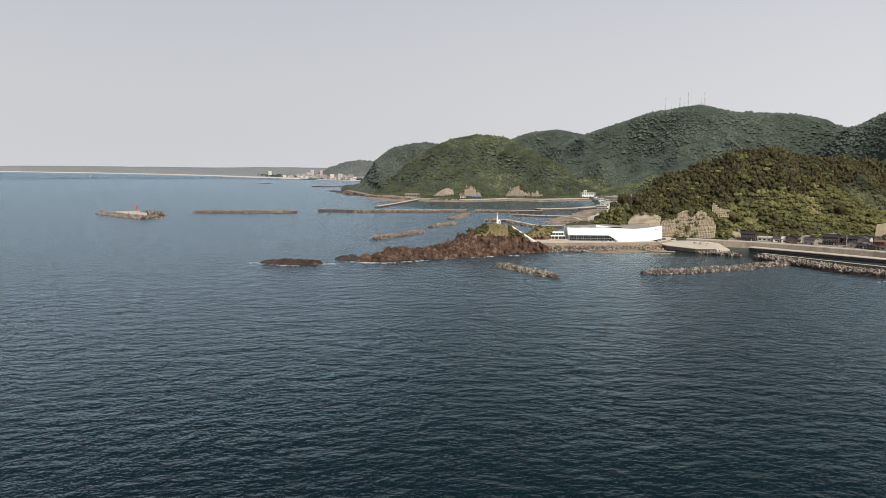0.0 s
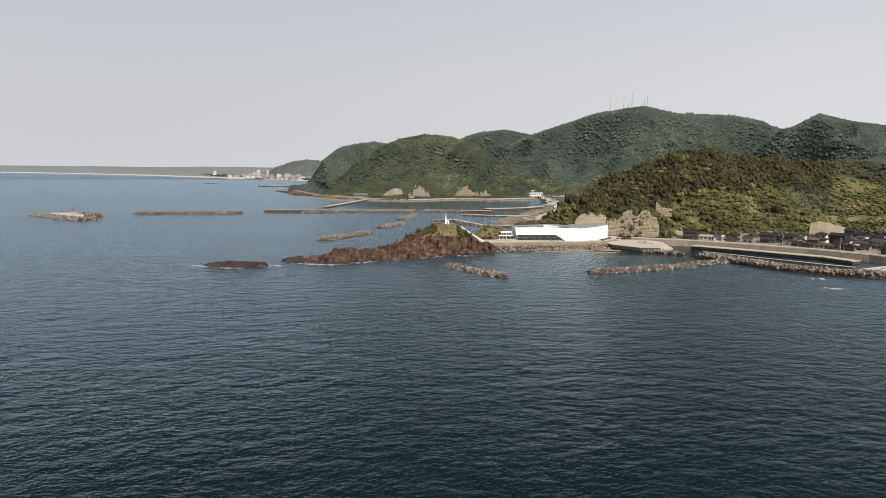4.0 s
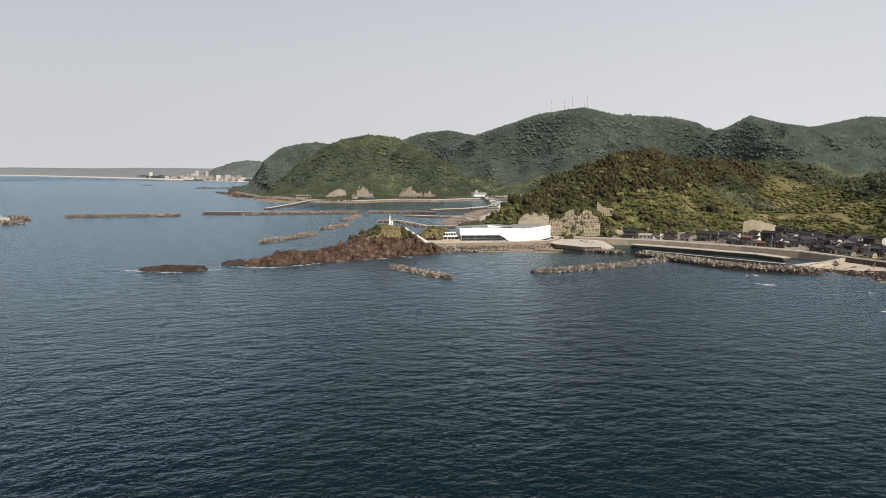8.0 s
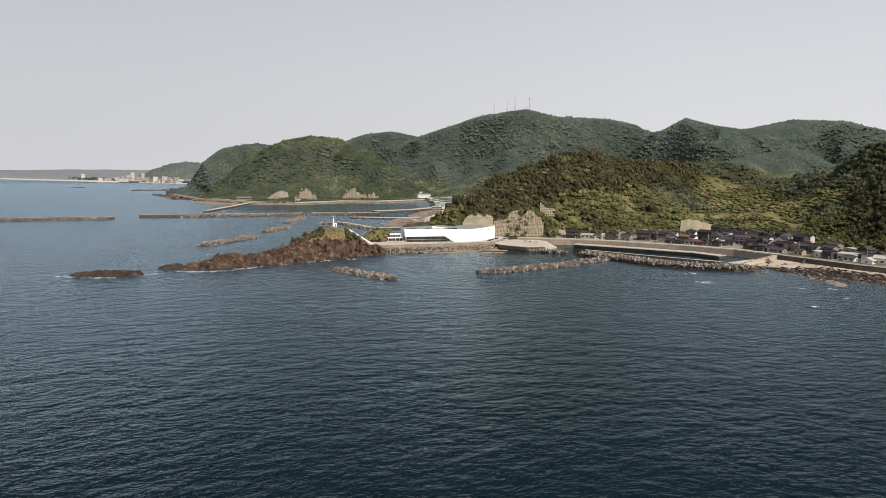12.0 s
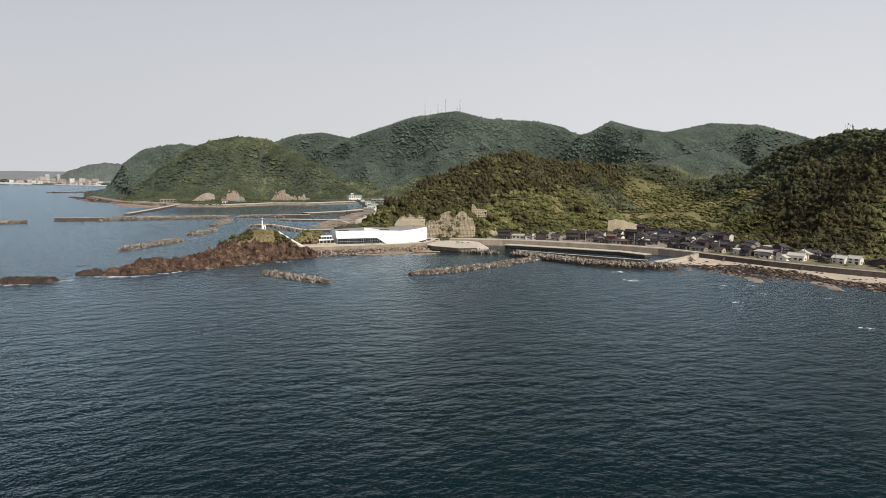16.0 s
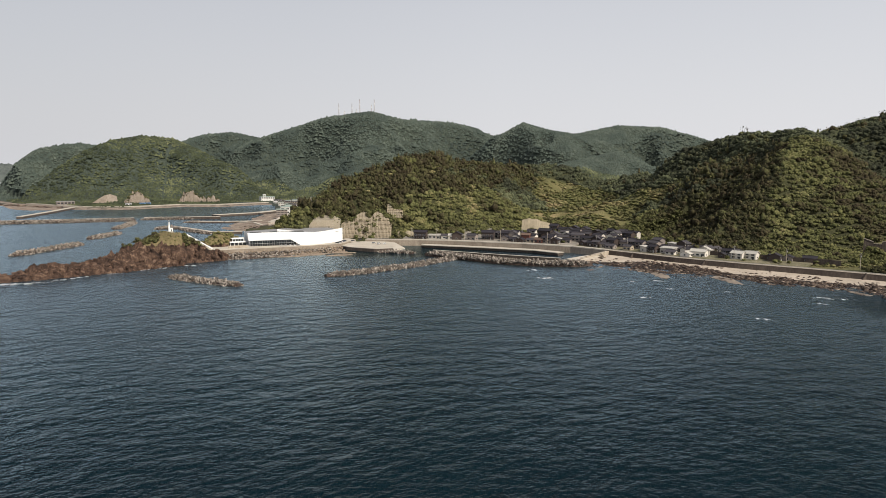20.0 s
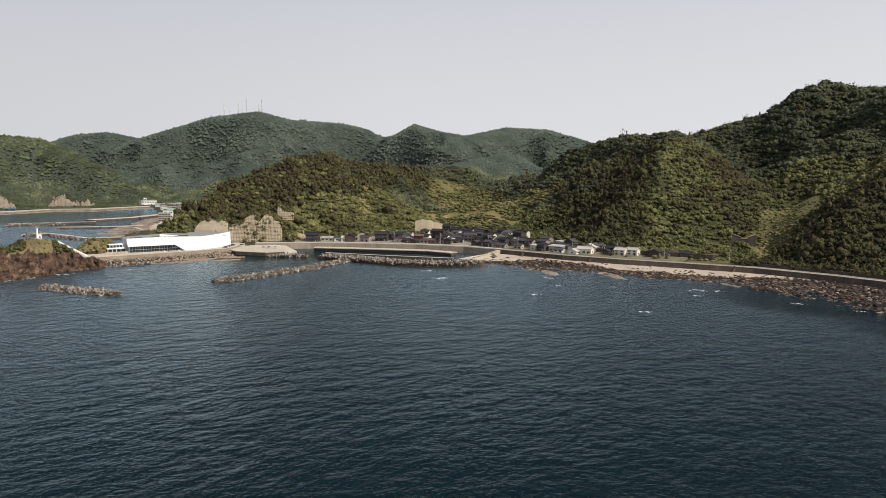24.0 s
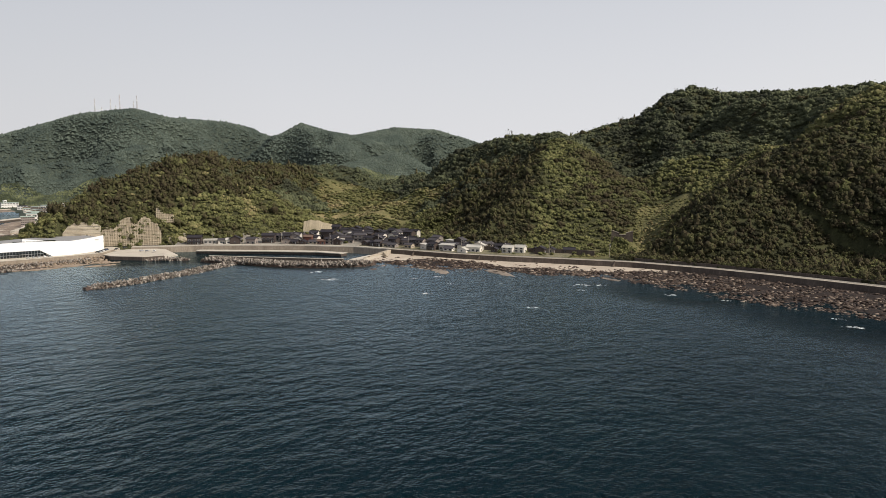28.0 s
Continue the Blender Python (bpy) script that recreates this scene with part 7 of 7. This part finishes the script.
def build_far_coast():
    az = np.linspace(-48, -6.4, 260)
    q = np.array([-0.02, 0.0, 0.05, 0.12, 0.25, 0.45, 0.7, 1.0])
    A, Q = np.meshgrid(az, q, indexing="ij")
    r0 = shore_r(A)
    R = r0 + Q * np.maximum(60.0, 4870 - r0)
    base = far_lift(R)
    ridge = 14 + 22 * vnoise(A * 0.21 + 3, A * 0 + 1.5) + 9 * vnoise(A * 0.9, A * 0 + 7)
    target = 63 + 0.35 * (ridge - 25)
    z = base + np.interp(Q, [-0.02, 0.0, 0.05, 0.12], [-2, 0.2, 4, 7]) + np.clip((Q - 0.12) / 0.88, 0, 1) ** 0.8 * np.maximum(0, target - far_lift(np.full(A.shape, 4870.0)) - 4)
    x, y = R * np.sin(np.radians(A)), R * np.cos(np.radians(A))
    v = np.stack([x, y, z], -1).reshape(-1, 3)
    idx = np.arange(A.size).reshape(A.shape)
    f = np.stack([idx[:-1, :-1], idx[1:, :-1], idx[1:, 1:], idx[:-1, 1:]], -1).reshape(-1, 4)[:, ::-1]
    col = np.tile(np.arange(len(q) - 1), len(az) - 1)
    for nm, keep, m, label in (("far_beach", col < 2, "pale_sand", "long pale beach along the far coast"), ("far_coast", col >= 2, "hazed_land", "low wooded far coast and hills, haze put into their colour")):
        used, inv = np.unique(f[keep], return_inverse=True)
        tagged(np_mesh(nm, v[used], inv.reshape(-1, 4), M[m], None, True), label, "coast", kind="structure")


# bluish grey woods: kilometres of haze painted into the base colour
M["hazed_land"] = mat("hazed_coast_woods", [(0.13, 0.145, 0.15), (0.165, 0.18, 0.185), (0.2, 0.212, 0.22)], 0.01, 0.95, 0.0, None, 6)
build_far_coast()


def build_town_hill():
    """The wooded hill that stands behind the resort town, on the bent far sheet."""
    az = np.linspace(-11.5, -2.5, 150)
    q = np.linspace(0, 1, 24)
    A, Q = np.meshgrid(az, q, indexing="ij")
    R = 4190 + 260 * Q
    crest = 75 + 4400 * np.interp(A, [-11.5, -10.2, -9.5, -8.9, -8.35, -7.6, -6.8, -6.0, -5.0, -2.5], [-0.0164, -0.0105, -0.005, 0.0002, 0.004, 0.0075, 0.0098, 0.0085, 0.009, 0.004])
    crest += 8 * (fbm(A * 3, A * 0 + 2.5, 3) - 0.5) + 7 * (fbm(A * 16, A * 0 + 4.5, 2) - 0.5)
    z = 2 + (crest - 2) * np.sin(np.clip(Q, 0, 1) * math.pi / 2) ** 0.8 + 14 * (fbm(A * 9, Q * 12, 3) - 0.5)
    x, y = R * np.sin(np.radians(A)), R * np.cos(np.radians(A))
    idx = np.arange(A.size).reshape(A.shape)
    f = np.stack([idx[:-1, :-1], idx[1:, :-1], idx[1:, 1:], idx[:-1, 1:]], -1).reshape(-1, 4)[:, ::-1]
    tagged(np_mesh("far_hill", np.stack([x, y, z], -1).reshape(-1, 3), f, M["far_hill"], None, False), "distant wooded hill behind the resort town, greyed by painted haze", "hill", kind="structure")


# the town hill carries painted haze too, darker than the coast
M["far_hill"] = mat("hazed_hill_woods", [(0.05, 0.062, 0.06), (0.082, 0.096, 0.09), (0.12, 0.132, 0.118)], 0.02, 0.95, 6.0, 0.06, 6)
build_town_hill()
TOWN = [M["offwhite"], tone("tan_tower", (0.36, 0.31, 0.285), 0.8, 0.1), tone("brown_tower", (0.27, 0.215, 0.195), 0.8, 0.1), tone("pink_tower", (0.47, 0.415, 0.395), 0.8, 0.1)]
for az, r, w, h, c in ((-13.7, 4130, 22, 46, 0), (-12.6, 4130, 26, 20, 0), (-11.5, 4110, 30, 26, 3), (-11.1, 4090, 22, 34, 1), (-10.7, 4080, 36, 44, 3), (-10.45, 4070, 24, 62, 0), (-10.0, 4060, 34, 36, 1), (-9.75, 4080, 20, 70, 3),
                       (-9.5, 4050, 40, 36, 1), (-9.15, 4040, 30, 24, 2), (-8.9, 4030, 30, 42, 0), (-8.6, 4020, 26, 30, 1), (-8.25, 4000, 34, 46, 0), (-7.95, 3990, 26, 38, 1), (-7.7, 3980, 34, 30, 3), (-7.4, 3960, 38, 42, 1), (-7.1, 3940, 30, 26, 0), (-8.0, 3900, 40, 16, 2), (-9.3, 3980, 50, 14, 0), (-10.3, 4020, 60, 14, 2)):
    r = float(shore_r(az)) + 38 + (w * 7 + h * 3) % 40
    block_building("hotel", "pale multi-storey seaside hotel on the far coast", r * math.sin(radians(az)), r * math.cos(radians(az)), w * 0.8, 16, h * 0.72, -az, TOWN[c], M["rooftop"], "hotels on the far coast", max(3, int(h / 5)), float(far_lift(np.array(r))) + 3, max(3, int(w / 6)))

trng = random.Random(23)
for i in range(90):
    az = -7.1 - 5.2 * trng.random() ** 1.4
    r = float(shore_r(az)) + 34 + 70 * trng.random()
    block_building("seaside_house", "low pale building in the far resort town", r * math.sin(radians(az)), r * math.cos(radians(az)), trng.uniform(12, 30), 12, trng.uniform(6, 15), -az, trng.choice(TOWN), trng.choice((M["rooftop"], ROOFS[1], ROOFS[2])), "houses of the far resort town", 2, float(far_lift(np.array(r))) + 3.5, 3)


far_trees = []
for i in range(420):
    az = -6.6 - 8.0 * trng.random() ** 1.3
    r = float(shore_r(az)) + 45 + 90 * trng.random()
    far_trees.append((r * math.sin(radians(az)), r * math.cos(radians(az)), float(far_lift(np.array(r))) + 3.5))
far_trees = np.array(far_trees)
rng = np.random.default_rng(83)
w = 14 + 14 * rng.random(len(far_trees))
# these trees take the mountain foliage, haze included in its colour
scatter("town_trees", "trees among the buildings of the far resort town, haze in their grey-green", far_trees, [crown_shape(rng, 3, 6) for _ in range(5)], w, w * 0.5, 0.5 * rng.random(len(w)), rng, 0.1, "hazed_leaf")


# ---- masts on the mountain ----
def mast(x, y, h, w, red):
    z = float(ground_height(np.array([x]), np.array([y]))[0])
    top = thing("radio_mast", pose(x, y, z), "slender steel lattice radio mast on the mountain top", "mast", "radio masts on the mountain")
    for a in range(4):
        bm = bmesh.new()
        sx, sy = ((1, 1), (1, -1), (-1, -1), (-1, 1))[a]
        p0, p1 = Vector((sx * w, sy * w, 0)), Vector((sx * w * 0.35, sy * w * 0.35, h))
        k = 0.22
        vs = [bm.verts.new(p + Vector(o) * k) for p in (p0, p1) for o in ((-1, -1, 0), (1, -1, 0), (1, 1, 0), (-1, 1, 0))]
        for f in ((0, 1, 5, 4), (1, 2, 6, 5), (2, 3, 7, 6), (3, 0, 4, 7)):
            bm.faces.new([vs[i] for i in f])
        part("leg", bm, M["iron"], top)
    n = int(h / 5)
    for i in range(n):
        bm = bmesh.new()
        t = i / n
        k = w * (1 - 0.65 * t) + 0.3
        box(bm, -k, k, -k, k, h * t, h * t + 0.6)
        part("brace", bm, M["red"] if i % 4 == 1 and red else M["iron"], top)
    bm = bmesh.new()
    box(bm, -w * 0.9, w * 0.9, -w * 0.9, w * 0.9, h * 0.62, h * 0.62 + 3)
    part("antenna_drum", bm, M["white"], top, "pale antenna drums")


for x, y, h, w, red in ((692, 2246, 56, 1.6, True), (709, 2240, 26, 1.8, False), (729, 2224, 52, 1.5, True), (740, 2214, 26, 1.6, False), (749, 2206, 64, 1.8, True), (775, 2168, 26, 1.4, False), (783, 2163, 50, 1.6, False)):
    mast(x, y, h * 0.8, w * 0.9, red)
